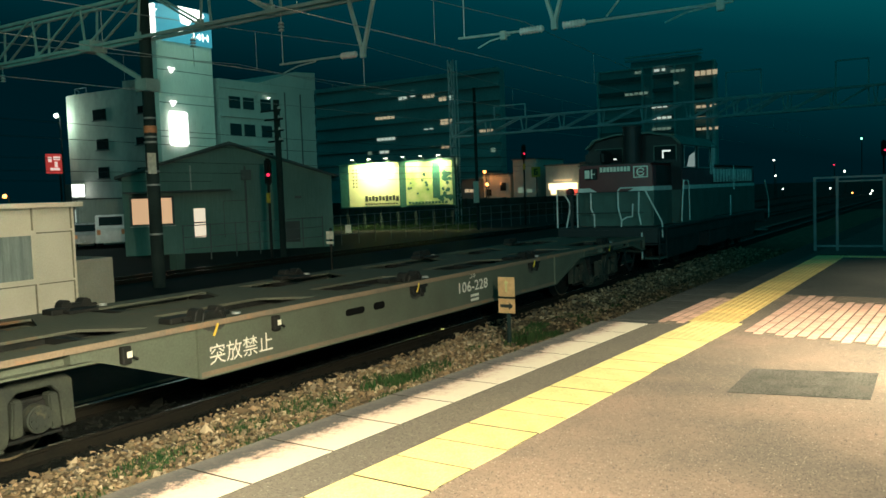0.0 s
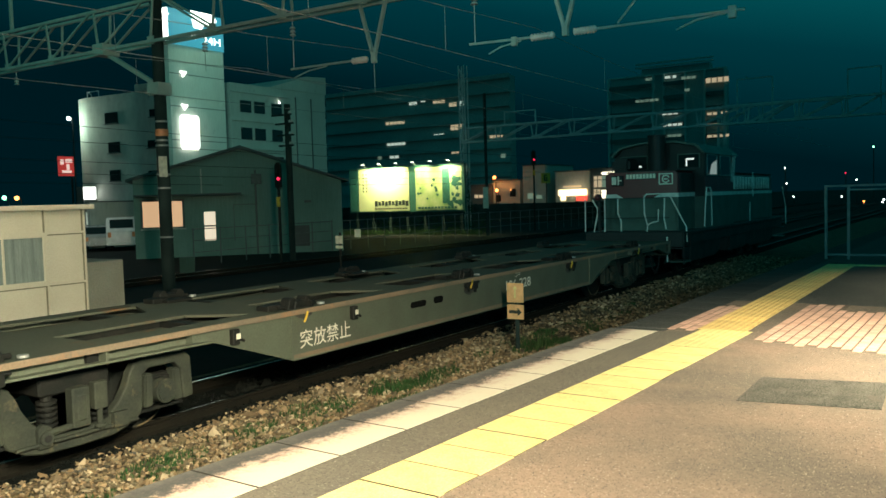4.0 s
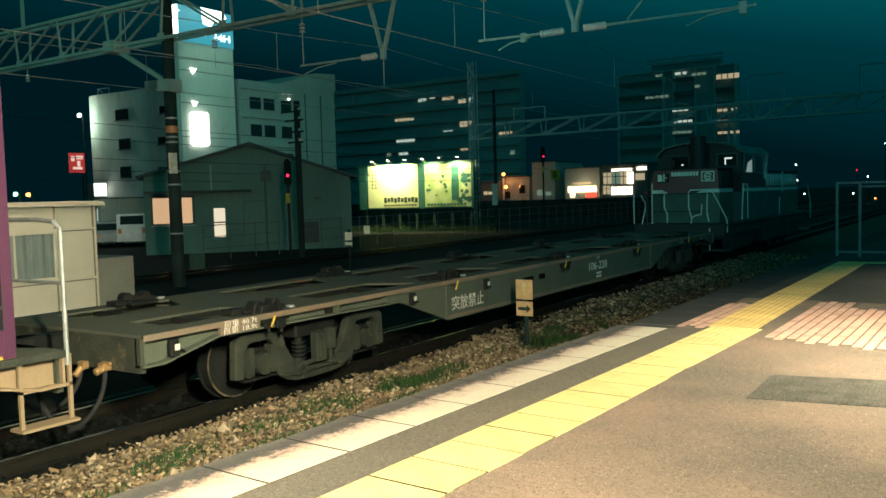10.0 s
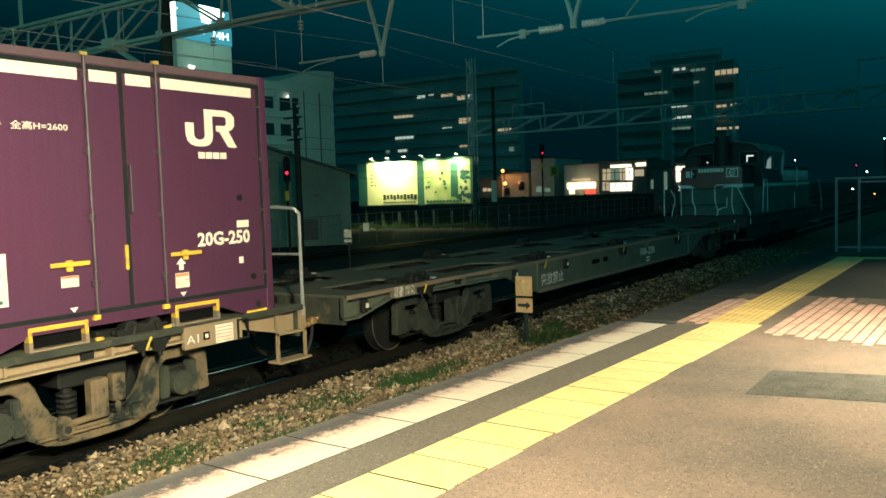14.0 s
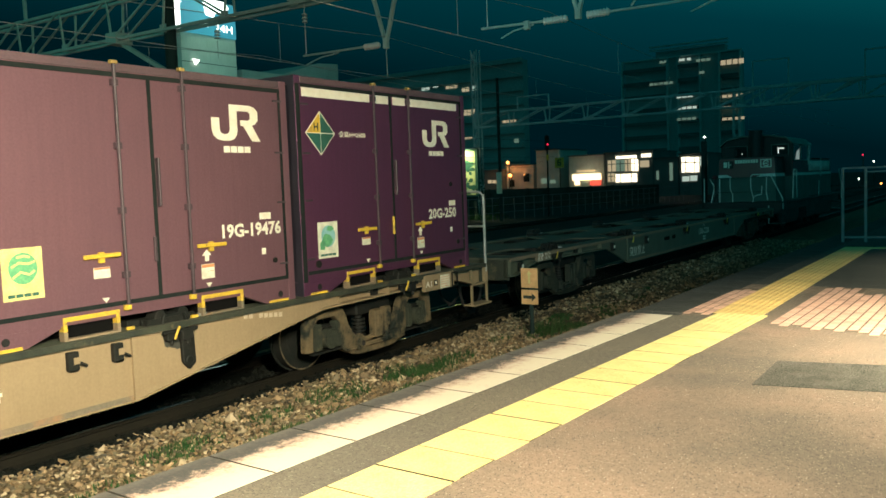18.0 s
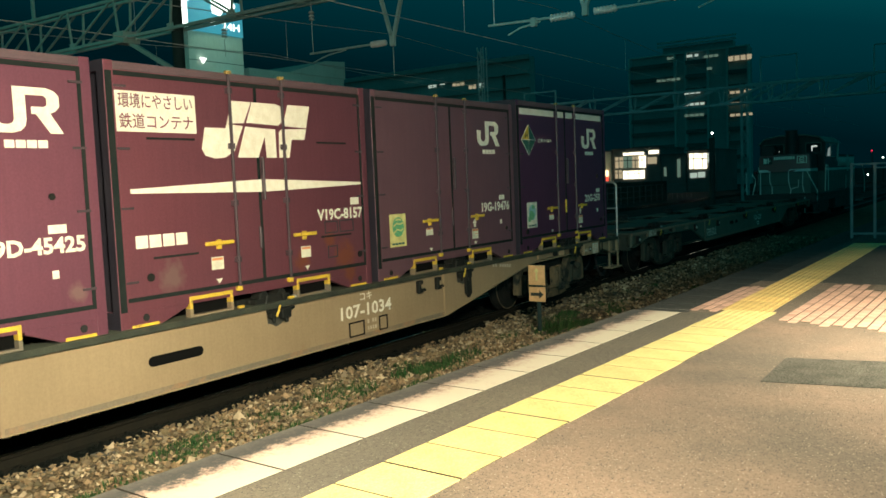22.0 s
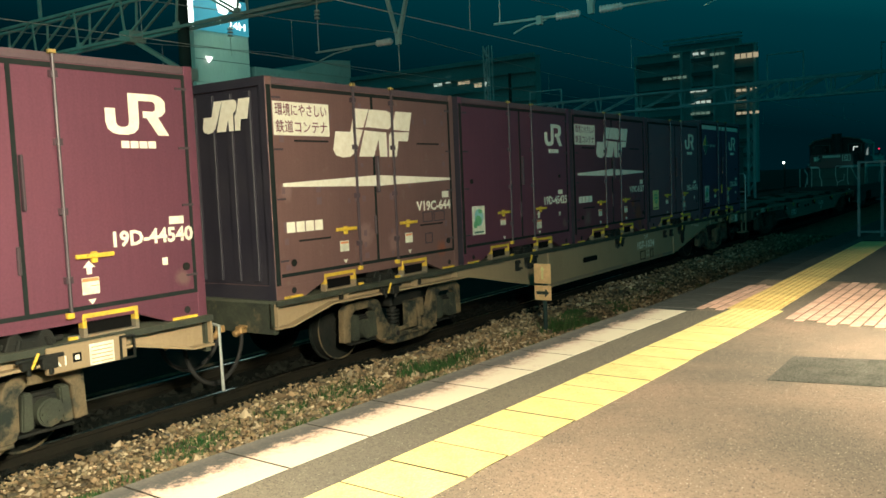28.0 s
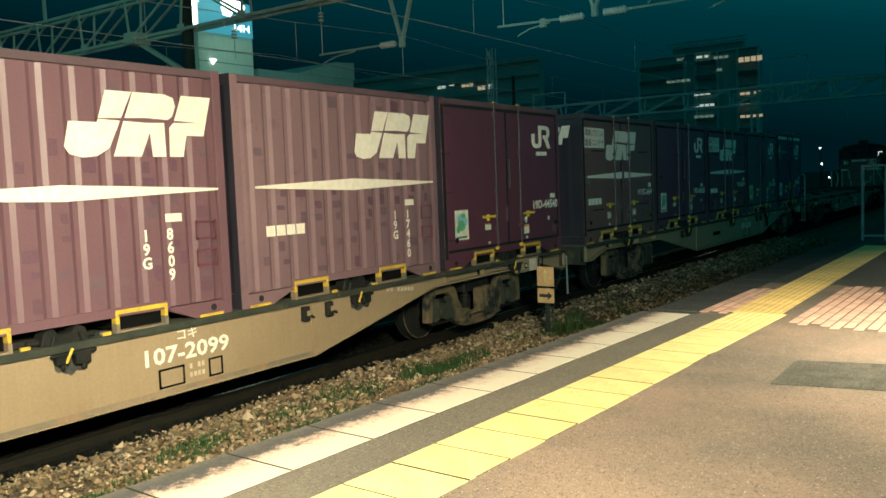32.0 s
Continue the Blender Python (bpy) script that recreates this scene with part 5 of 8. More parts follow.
def doors(c, h=CH, paint=None, knobs=((0.28, 0.36, 0.045), (CL - 0.30, 0.40, 0.035), (CL - 0.45, 1.27, 0.035))):
    """The two side doors: seals round them, lock rods, hinges and handles."""
    x0, x1 = FX - 0.004, FX + 0.003
    # the strip from 0.008 to 0.078 only darkens the left corner post
    for a, b, z0, z1 in ((0.09, CL - 0.09, h - 0.135, h - 0.09), (0.09, CL - 0.09, 0.245, 0.285), (0.008, 0.078, 0.16, h - 0.095), (CL - 0.135, CL - 0.09, 0.285, h - 0.135), (1.825, 1.865, 0.285, h - 0.135)):
        part("door_seal", Shape().box(x0, x1 if a > 0.05 else x1 + 0.004, a, b, z0, z1), M["seal"], c, "dark rubber door seal, also laid over the left post")
    for y in (1.455, 2.225):
        q = Shape().rod((FX + 0.03, y, 0.24), (FX + 0.03, y, h - 0.02), 0.017, 8)
        for z in (0.5, 1.1, 1.7, h - 0.22):
            q.box(FX, FX + 0.04, y - 0.035, y + 0.035, z, z + 0.06)
        rd = part("lock_rod", q, M["rod_paint"], c, "dark purple vertical door lock rod")
        part("rod_end", Shape().box(FX, FX + 0.05, y - 0.035, y + 0.035, h - 0.02, h + 0.016).bevel(0.006), M["dull_yellow"], rd, "dirty yellow rod end")
        part("rod_end", Shape().box(FX, FX + 0.05, y - 0.045, y + 0.02, 0.195, 0.245).bevel(0.006), M["safety_yellow"], rd, "yellow rod end")
    for y, way in ((0.09, 1), (CL - 0.09, -1)):
        for z in (0.42, 1.12, 1.68, 2.26):
            q = Shape().box(FX, FX + 0.012, *sorted((y, y + way * 0.13)), z, z + 0.022)
            part("hinge", q, M["rod_paint"], c)
    for y0, y1 in ((1.02, 1.40), (2.30, 2.68)):
        q = Shape().box(FX + 0.02, FX + 0.045, y0, y1, 0.705, 0.745).box(FX, FX + 0.03, (y0 + y1) / 2 - 0.03, (y0 + y1) / 2 + 0.03, 0.66, 0.76)
        part("handle", q.bevel(0.006), M["safety_yellow"], c, "yellow door handle")
    part("latch", Shape().box(FX, FX + 0.05, 1.87, 1.895, 1.15, 1.62).bevel(0.006), M["rod_paint"], c)
    part("latch", Shape().box(FX, FX + 0.03, 1.79, 1.82, 0.62, 0.86).bevel(0.006), M["safety_yellow"] if h > 2.55 else M["rod_paint"], c, "upright latch bar")
    for ky, kz, kr in knobs:
        part("knob", Shape().rod((FX, ky, kz), (FX + 0.015, ky, kz), kr, 14), M["iron"], c)


def stickers(c, num, y_num, w_num, eco=True, jr=2.58, yellow_eco=False, rect=3.21):
    part("emblem", emblem_plain(jr + 0.02, 1.81, 0.67, 0.385), M["lettering"], c, "large white operator emblem")
    q = bars(Shape(), jr + 0.17, jr + 0.56, 1.685, 1.77, 1, 4)
    part("small_lettering", q, M["lettering"], c, "white bars of writing")
    lettering("lettering", num, 0.19, M["lettering"], c, FX + 0.0058, y_num, 0.785, "white container number", 0.035, w_num)
    part("label", Shape().box(FX, FX + 0.004, rect, rect + 0.17, 0.95, 1.025), M["lettering"], c, "small white label")
    part("label", Shape().box(FX, FX + 0.004, 3.22, 3.28, 0.56, 0.63), M["lettering"], c)
    lb = part("label", Shape().box(FX, FX + 0.004, 2.36, 2.53, 0.38, 0.53), M["sticker"], c, "cream instruction label")
    part("label_print", Shape().box(FX + 0.004, FX + 0.006, 2.365, 2.525, 0.495, 0.525).box(FX + 0.004, FX + 0.006, 2.44, 2.52, 0.452, 0.459), M["orange"], lb, "orange print")
    q = Shape().prism([(2.44, 0.68), (2.50, 0.62), (2.465, 0.62), (2.465, 0.56), (2.415, 0.56), (2.415, 0.62), (2.38, 0.62)], "x", FX, FX + 0.004)
    part("arrow", q, M["lettering"], c, "small white arrow")
    lb = part("label", Shape().box(FX, FX + 0.004, 1.13, 1.30, 0.52, 0.62), M["sticker"], c, "cream instruction label")
    part("label_print", Shape().box(FX + 0.004, FX + 0.006, 1.135, 1.295, 0.60, 0.618), M["orange"], lb)
    part("small_mark", Shape().prism([(2.41, 0.335), (2.45, 0.29), (2.49, 0.335)], "x", FX, FX + 0.004), M["lettering"], c, "small white triangle")
    part("small_mark", Shape().prism([(1.20, 0.335), (1.24, 0.29), (1.28, 0.335)], "x", FX, FX + 0.004), M["lettering"], c, "small white triangle")
    if eco:
        st = part("label", Shape().box(FX, FX + 0.004, 0.29, 0.65, 0.42, 0.86), M["sticker_yellow" if yellow_eco else "sticker"], c, "pale sticker with a green round emblem")
        rnd = [(0.475 + 0.128 * math.cos(a), 0.685 + 0.135 * math.sin(a)) for a in [0.3927 * i for i in range(16)]]
        if yellow_eco:
            part("round_emblem", Shape().prism(rnd, "x", FX + 0.004, FX + 0.006), M["green"], st, "green printed globe")
            for pts in ([(0.37, 0.70), (0.44, 0.735), (0.52, 0.72), (0.585, 0.74)], [(0.38, 0.61), (0.45, 0.655), (0.53, 0.63), (0.575, 0.66)], [(0.42, 0.78), (0.49, 0.79), (0.54, 0.775)]):
                part("globe_line", Shape().prism(stroke(pts, 0.02), "x", FX + 0.006, FX + 0.0075), M["sticker_yellow"], st, "pale curved line")
        else:
            part("round_emblem", Shape().prism(rnd, "x", FX + 0.004, FX + 0.006), M["globe"], st, "blue-green printed globe")
            for pts in ([(0.36, 0.60), (0.44, 0.55), (0.52, 0.58), (0.56, 0.64), (0.50, 0.70), (0.42, 0.72), (0.37, 0.68)], [(0.45, 0.76), (0.52, 0.74), (0.58, 0.77), (0.54, 0.81), (0.47, 0.81)], [(0.32, 0.53), (0.40, 0.52), (0.42, 0.60), (0.36, 0.64), (0.32, 0.61)]):
                part("leaf_mark", Shape().prism(pts, "x", FX + 0.006, FX + 0.0075), M["green"], st, "green printed leaf")
        part("label_print", bars(Shape(), 0.33, 0.61, 0.445, 0.48, 1, 4, FX + 0.003), M["dark_green"], st)


def slatted(c, num, y_num, paint):
    """Markings of the ventilated containers: white plate, slanted emblem, tapered band, vents."""
    pl = part("label", Shape().box(FX, FX + 0.003, 0.09, 1.02, 1.85, 2.23), M["lettering"], c, "white panel with two lines of writing")
    lettering("lettering", "環境にやさしい", 0.15, M["purple_c"], pl, FX + 0.0045, 0.13, 2.085, "purple characters", 0.012, 0.85)
    lettering("lettering", "鉄道コンテナ", 0.15, M["purple_c"], pl, FX + 0.0045, 0.13, 1.895, "purple characters", 0.012, 0.85)
    part("emblem", emblem_slanted(1.05, 1.60, 1.65, 0.61), M["lettering"], c, "large slanted white emblem")
    part("emblem_slit", Shape().prism([(1.42, 1.965), (1.75, 1.94), (2.1, 1.928), (2.62, 1.945), (2.62, 1.955), (2.1, 1.972), (1.75, 1.985)], "x", FX + 0.004, FX + 0.006), paint, c, "lens-shaped slit in the emblem")
    for z0, y0, y1 in ((0.70, 2.86, 3.10), (0.70, 3.13, 3.40), (0.40, 2.9, 3.08)):
        q = Shape().box(FX, FX + 0.004, y0, y1, z0, z0 + 0.016).box(FX, FX + 0.004, y0, y1, z0 + 0.134, z0 + 0.15).box(FX, FX + 0.004, y0, y0 + 0.018, z0 + 0.016, z0 + 0.134).box(FX, FX + 0.004, y1 - 0.018, y1, z0 + 0.016, z0 + 0.134)
        part("card_holder", q, M["rod_paint"], c, "dark outlined card holder")
    part("band", Shape().prism([(0.20, 1.27), (0.20, 1.31), (1.9, 1.375), (3.58, 1.31), (3.58, 1.28), (1.9, 1.235)], "x", FX, FX + 0.004), M["lettering"], c, "white tapering band")
    part("small_lettering", bars(Shape(), 0.22, 0.84, 0.745, 0.90, 1, 4), M["lettering"], c, "white bars of writing")
    lettering("lettering", num, 0.175, M["lettering"], c, FX + 0.0058, y_num, 0.87, "white container number", 0.035, 0.84)
    part("label", Shape().box(FX, FX + 0.004, 3.36, 3.52, 1.03, 1.12), M["lettering"], c)
    for y0, y1, z in ((0.42, 0.99, 1.78), (2.80, 3.33, 1.78), (0.41, 0.95, 0.63), (2.80, 3.35, 0.655)):
        part("vent", Shape().box(FX - 0.004, FX + 0.003, y0, y1, z, z + 0.022), M["rubber"], c, "black vent slit")
    for y0 in (2.44, 1.11):
        lb = part("label", Shape().box(FX, FX + 0.004, y0, y0 + 0.16, 0.45, 0.58), M["sticker"], c, "cream instruction label")
        part("label_print", Shape().box(FX + 0.004, FX + 0.006, y0 + 0.01, y0 + 0.15, 0.545, 0.57), M["orange"], lb, "orange print")
        part("small_mark", Shape().prism([(y0 + 0.05, 0.35), (y0 + 0.09, 0.30), (y0 + 0.13, 0.35)], "x", FX, FX + 0.004), M["lettering"], c, "small white triangle")


box_a = container("purple steel freight container with white top band", M["purple_a"], 2.6)
doors(box_a, 2.6, M["purple_a"])
stickers(box_a, "20G-250", 2.66, 0.73, jr=2.56)
q = Shape()
for y0, y1 in ((0.12, 1.40), (1.52, 1.80), (1.90, 2.18), (2.30, 3.50)):
    q.box(FX, FX + 0.004, y0, y1, 2.36, 2.465)
part("band", q, M["lettering"], box_a, "white band below the roof")
DY, DZ, DR = 0.42, 1.935, 0.265
part("diamond", Shape().prism([(DY - DR, DZ), (DY, DZ - DR), (DY + DR, DZ), (DY, DZ + DR)], "x", FX, FX + 0.004), M["lettering"], box_a, "white-edged diamond sign")
part("diamond_half", Shape().prism([(DY - DR + 0.02, DZ + 0.005), (DY - 0.005, DZ + 0.005), (DY - 0.005, DZ + DR - 0.02)], "x", FX + 0.004, FX + 0.007), M["safety_yellow"], box_a, "yellow quarter of the diamond sign")
part("diamond_half", Shape().prism([(DY + 0.005, DZ + 0.005), (DY + DR - 0.02, DZ + 0.005), (DY + 0.005, DZ + DR - 0.02)], "x", FX + 0.004, FX + 0.007).prism([(DY - DR + 0.02, DZ - 0.005), (DY - 0.005, DZ - 0.005), (DY - 0.005, DZ - DR + 0.02)], "x", FX + 0.004, FX + 0.007).prism([(DY + 0.005, DZ - 0.005), (DY + DR - 0.02, DZ - 0.005), (DY + 0.005, DZ - DR + 0.02)], "x", FX + 0.004, FX + 0.007), M["dark_green"], box_a, "dark green quarters of the diamond sign")
lettering("lettering", "H", 0.13, M["ink"], box_a, FX + 0.008, DY - 0.12, DZ + 0.03, "", 0.02)
lettering("lettering", "全高H=2600", 0.075, M["lettering"], box_a, FX + 0.0058, 0.76, DZ - 0.03, "small white height note", 0.01, 0.52)

box_b = container("purple steel freight container, dull and dusty", M["purple_b"])
doors(box_b, CH, M["purple_b"], ((CL - 0.30, 0.48, 0.03),))
stickers(box_b, "19G-19476", 2.66, 0.87, yellow_eco=True)
box_c = container("red-purple ventilated freight container with rust patches", M["purple_c"])
doors(box_c, CH, M["purple_c"], ((0.36, 0.46, 0.04), (CL - 0.22, 0.40, 0.04)))
slatted(box_c, "V19C-8157", 2.74, M["purple_c"])
box_d = container("bright purple freight container, clean paint", M["purple_d"])
doors(box_d, CH, M["purple_d"], ((0.30, 1.24, 0.035), (CL - 0.45, 1.27, 0.03)))
stickers(box_d, "19D-45425", 2.66, 0.89, jr=2.72)
box_e = container("brown faded ventilated container with patched paint", M["purple_e"])
doors(box_e, CH, M["purple_e"], ((0.30, 0.40, 0.04), (CL - 0.25, 0.40, 0.04)))
slatted(box_e, "V19C-644", 2.72, M["purple_e"])
e2 = emblem_slanted(0, 0, 0.82, 0.36, 0)
bmesh.ops.transform(e2.bm, matrix=Matrix.Translation((0.17, -0.008, 1.92)) @ pose(0, 0, 0, 0, 0, -90), verts=e2.bm.verts)
part("emblem", e2, M["lettering"], box_e, "slanted white emblem on the end wall")
rng = random.Random(5)
used = set()
for i in range(60):
    cy, cz = rng.choice([rng.randrange(24), 0, 10, 14, 23]), rng.randrange(14)
    if (cy, cz) in used:
        continue
    used.add((cy, cz))
    y, z, w = 0.18 + cy * 0.14, 0.32 + cz * 0.145, rng.uniform(0.03, 0.09)
    part("paint_patch", Shape().box(FX - 0.003, FX - 0.0018, y, y + w, z, z + w * rng.uniform(0.5, 1.5)), M["purple_f"], box_e, "pale touched-up paint")
box_f = container("purple freight container with a green sticker", M["purple_d"])
doors(box_f, CH, M["purple_d"], ((0.32, 0.42, 0.04), (CL - 0.22, 0.52, 0.04)))
stickers(box_f, "19D-44540", 2.70, 0.90, jr=2.69, rect=3.33)


def ribbed_marks(c, num, seed):
    part("emblem", emblem_slanted(1.93, 1.61, 1.65, 0.61), M["lettering"], c, "large slanted white emblem")
    part("emblem_slit", Shape().prism([(2.2, 1.96), (2.8, 1.94), (3.42, 1.96), (2.8, 1.985)], "x", FX + 0.004, FX + 0.006), M["purple_g"], c, "lens-shaped slit in the emblem")
    part("band", Shape().prism([(0.28, 1.285), (0.28, 1.31), (1.9, 1.37), (3.62, 1.305), (3.62, 1.285), (1.9, 1.225)], "x", FX, FX + 0.004), M["lettering"], c, "white tapering band")
    part("small_lettering", bars(Shape(), 0.41, 1.03, 0.75, 0.90, 1, 4), M["lettering"], c, "white bars of writing")
    lettering("lettering", num, 0.155, M["lettering"], c, FX + 0.0058, 2.95, 0.82, "white number written downwards", 0.03, None, True)
    lettering("lettering", "19G", 0.155, M["lettering"], c, FX + 0.0058, 2.66, 0.82, "white type written downwards", 0.03, None, True)
    part("label", Shape().box(FX, FX + 0.004, 2.95, 3.14, 0.99, 1.07), M["lettering"], c)
    for z0, z1 in ((0.79, 0.98), (0.52, 0.69)):
        q = Shape().box(FX, FX + 0.006, 3.30, 3.56, z0, z0 + 0.02).box(FX, FX + 0.006, 3.30, 3.56, z1 - 0.02, z1).box(FX, FX + 0.006, 3.30, 3.325, z0, z1).box(FX, FX + 0.006, 3.535, 3.56, z0, z1)
        part("card_holder", q, M["purple_c"], c)
    rg, used = random.Random(seed), set()
    pitch = (CL - 0.36) / RIBS
    for i in range(54):
        k = min(RIBS - 1, int(RIBS * rg.random() ** 0.8))
        cell = rg.randrange(7) if rg.random() < 0.78 else rg.choice((7, 8, 9, 9, 13))
        if (k, cell) in used:
            continue
        used.add((k, cell))
        y = 0.18 + pitch * k + 0.108
        ya = y + rg.choice((0.0, 0.0, 0.06))
        yb = min(ya + rg.uniform(0.06, 0.17), y + pitch - 0.152)
        z = 0.26 + cell * 0.15 + rg.uniform(0, 0.03)
        zt = z + rg.uniform(0.05, 0.15)
        cut = rg.uniform(0.0, 0.03)
        q = Shape().prism([(ya, z + cut), (ya + cut, z), (yb, z), (yb, zt - cut), (yb - cut, zt), (ya, zt)], "x", FX - 0.008, FX - 0.0045)
        part("paint_patch", q, M[rg.choice(("patch_a", "patch_a", "patch_b")) if seed == 4 else rg.choice(("patch_a", "patch_b", "patch_b"))], c, "darker repainted patch")


box_g = container("ribbed pale purple freight container with patched paint", M["purple_f"], CH, True)
ribbed_marks(box_g, "17460", 3)
box_h = container("ribbed purple freight container with darker paint patches", M["purple_g"], CH, True)
ribbed_marks(box_h, "8609", 4)
for c, y in ((box_a, -4.31), (box_b, -8.17), (box_c, -12.02), (box_d, -15.87), (box_e, -19.73), (box_f, -24.43), (box_g, -28.28), (box_h, -32.13)):
    MOVERS.append((c, y, 1.035))

# ---- locomotive ----
LOC = 21.1
loco = thing("diesel_locomotive", "red and grey road-switcher diesel locomotive with white band", "locomotive", "wagons of the freight train")
MOVERS.append((loco, LOC))
part("running_board", Shape().box(-1.40, 1.40, 0.0, 14.0, 1.14, 1.24).bevel(0.02), M["loco_dark"], loco)
part("underframe", Shape().box(-1.30, 1.30, 0.1, 13.9, 0.86, 1.14), M["loco_dark"], loco)
part("fuel_tank", Shape().box(-1.25, 1.25, 5.6, 8.0, 0.36, 0.9).bevel(0.06, 2), M["loco_dark"], loco)


def loco_hood(y0, y1, label):
    b = part("hood", Shape().prism([(-1.05, 1.24), (1.05, 1.24), (1.05, 2.82), (0.97, 2.92), (-0.97, 2.92), (-1.05, 2.82)], "y", y0, y1).bevel(0.02), M["loco_red"], loco, label)
    part("hood_lower", Shape().box(-1.062, 1.062, y0 - 0.012, y1 + 0.012, 1.245, 2.17), M["loco_grey"], b, "grey lower hood")
    for s in (-1, 1):
        part("hood_band", Shape().box(*sorted((s * 1.05, s * 1.068)), y0, y1, 2.175, 2.29), M["loco_white"], b, "white band")
    part("roof_edge", Shape().box(-1.06, 1.06, y0 - 0.02, y1 + 0.02, 2.905, 2.93), M["loco_dark"], b)
    return b


h1 = loco_hood(0.7, 2.3, "short red hood")
for pts in ([(-1.05, 2.175), (-1.05, 2.29), (-0.72, 2.29), (-0.52, 2.175)], [(1.05, 2.175), (1.05, 2.29), (0.62, 2.29), (0.36, 2.175)]):
    part("hood_band", Shape().prism(pts, "y", 0.675, 0.69), M["loco_white"], h1, "white band on the hood end")
h2 = loco_hood(5.6, 13.2, "long red engine hood")
for s in (-1, 1):
    part("radiator_grille", Shape().box(*sorted((s * 1.05, s * 1.064)), 0.95, 2.28, 2.31, 2.84), M["loco_dark"], h1, "plain black panel on the hood side")
for i in range(16):
    y = 6.0 + i * 0.42
    part("louvre", Shape().box(1.05, 1.07, y, y + 0.26, 2.34, 2.80), M["loco_dark"], h2)
    # white bars put the louvres' glints into the colour
    for k in range(3):
        part("louvre_bar", Shape().rod((1.085, y + 0.04 + 0.09 * k, 2.35), (1.085, y + 0.04 + 0.09 * k, 2.79), 0.022, 10), M["loco_white"], h2, "white upright bar standing in for a louvre glint", True)
q = Shape().prism([(-1.36, 1.24), (1.36, 1.24), (1.36, 3.42), (1.12, 3.64), (0.5, 3.76), (-0.5, 3.76), (-1.12, 3.64), (-1.36, 3.42)], "y", 2.3, 5.6)
cab = part("cab", q.bevel(0.02), M["loco_dark"], loco, "dark cab with a red lower side")
for s in (-1, 1):
    part("cab_side_panel", Shape().box(*sorted((s * 1.355, s * 1.366)), 2.29, 5.61, 2.295, 2.735), M["loco_red"], cab, "dark red side panel")
part("cab_lower", Shape().box(-1.372, 1.372, 2.288, 5.612, 1.245, 2.17), M["loco_grey"], cab)
for s in (-1, 1):
    part("cab_band", Shape().box(*sorted((s * 1.36, s * 1.378)), 2.29, 5.61, 2.175, 2.29), M["loco_white"], cab, "white band")
    part("cab_upper", Shape().box(*sorted((s * 1.355, s * 1.368)), 2.29, 5.61, 2.74, 3.44), M["loco_dark"], cab, "dark window band")
part("cab_roof", Shape().prism([(-1.44, 3.42), (-1.16, 3.70), (-0.5, 3.82), (0.5, 3.82), (1.16, 3.70), (1.44, 3.42), (1.36, 3.42), (1.12, 3.645), (0.5, 3.765), (-0.5, 3.765), (-1.12, 3.645), (-1.36, 3.42)], "y", 2.1, 6.1), M["loco_grey"], cab, "grey arched roof")
for y0, y1 in ((2.5, 3.6), (3.95, 5.2)):
    w = part("window", Shape().box(1.37, 1.376, y0, y1, 2.80, 3.38), M["glass"], cab, "dark side window")
    for bx in ((y0 - 0.03, y1 + 0.03, 3.38, 3.41), (y0 - 0.03, y1 + 0.03, 2.77, 2.80), (y0 - 0.03, y0, 2.80, 3.38), (y1, y1 + 0.03, 2.80, 3.38)):
        part("window_frame", Shape().box(1.37, 1.386, *bx), M["galvanised"], w)
# glowing strips and a glowing blind added at the cab windows
part("cab_lamp", Shape().box(-0.86, -0.52, 2.262, 2.268, 3.08, 3.13), M["cab_strip_glow"], cab, "glowing strip in the end window")
part("cab_lamp", Shape().box(0.82, 1.06, 2.262, 2.268, 3.24, 3.29).box(0.82, 0.86, 2.262, 2.268, 3.06, 3.24), M["cab_strip_glow"], cab, "glowing strip in the end window")
part("blind", Shape().prism([(2.75, 2.81), (3.55, 2.81), (3.55, 3.24), (3.0, 3.12)], "x", 1.378, 1.382), M["cab_glow"], cab, "white blind in the side window, glowing by its own material")
for y in (5.25, 5.42, 5.58):
    part("grab_rail", Shape().rod((1.39, y, 2.6), (1.39, y + 0.25, 3.5), 0.014, 6), M["loco_white"], cab)
part("cab_front_upper", Shape().box(-1.30, 1.30, 2.28, 2.296, 2.95, 3.42), M["loco_dark"], cab)
for x0, x1 in ((-1.15, -0.35), (0.60, 1.20)):
    w = part("window", Shape().box(x0, x1, 2.27, 2.28, 3.02, 3.40), M["glass"], cab, "end window above the hood")
    part("window_frame", Shape().box(x0 - 0.03, x0, 2.262, 2.275, 3.0, 3.42).box(x1, x1 + 0.03, 2.262, 2.275, 3.0, 3.42).box(x0 - 0.03, x1 + 0.03, 2.262, 2.275, 3.40, 3.43), M["loco_grey"], w)
part("exhaust", Shape().rod((0.05, 2.0, 2.92), (0.05, 2.0, 3.95), 0.25, 20).rod((0.05, 2.0, 3.95), (0.05, 2.0, 4.0), 0.28, 20), M["loco_dark"], loco, "dark round exhaust stack")
part("vent_box", Shape().box(-1.0, -0.45, 1.0, 1.9, 2.93, 3.32).bevel(0.08, 2), M["loco_dark"], loco, "dark rounded roof box")
part("number_panel", Shape().box(-0.44, 0.46, 0.676, 0.69, 2.70, 2.86), M["loco_dark"], loco)
for i in range(9):
    part("small_lettering", Shape().box(-0.42 + i * 0.097, -0.345 + i * 0.097, 0.668, 0.677, 2.715, 2.845), M["lettering"], loco)
q = Shape()
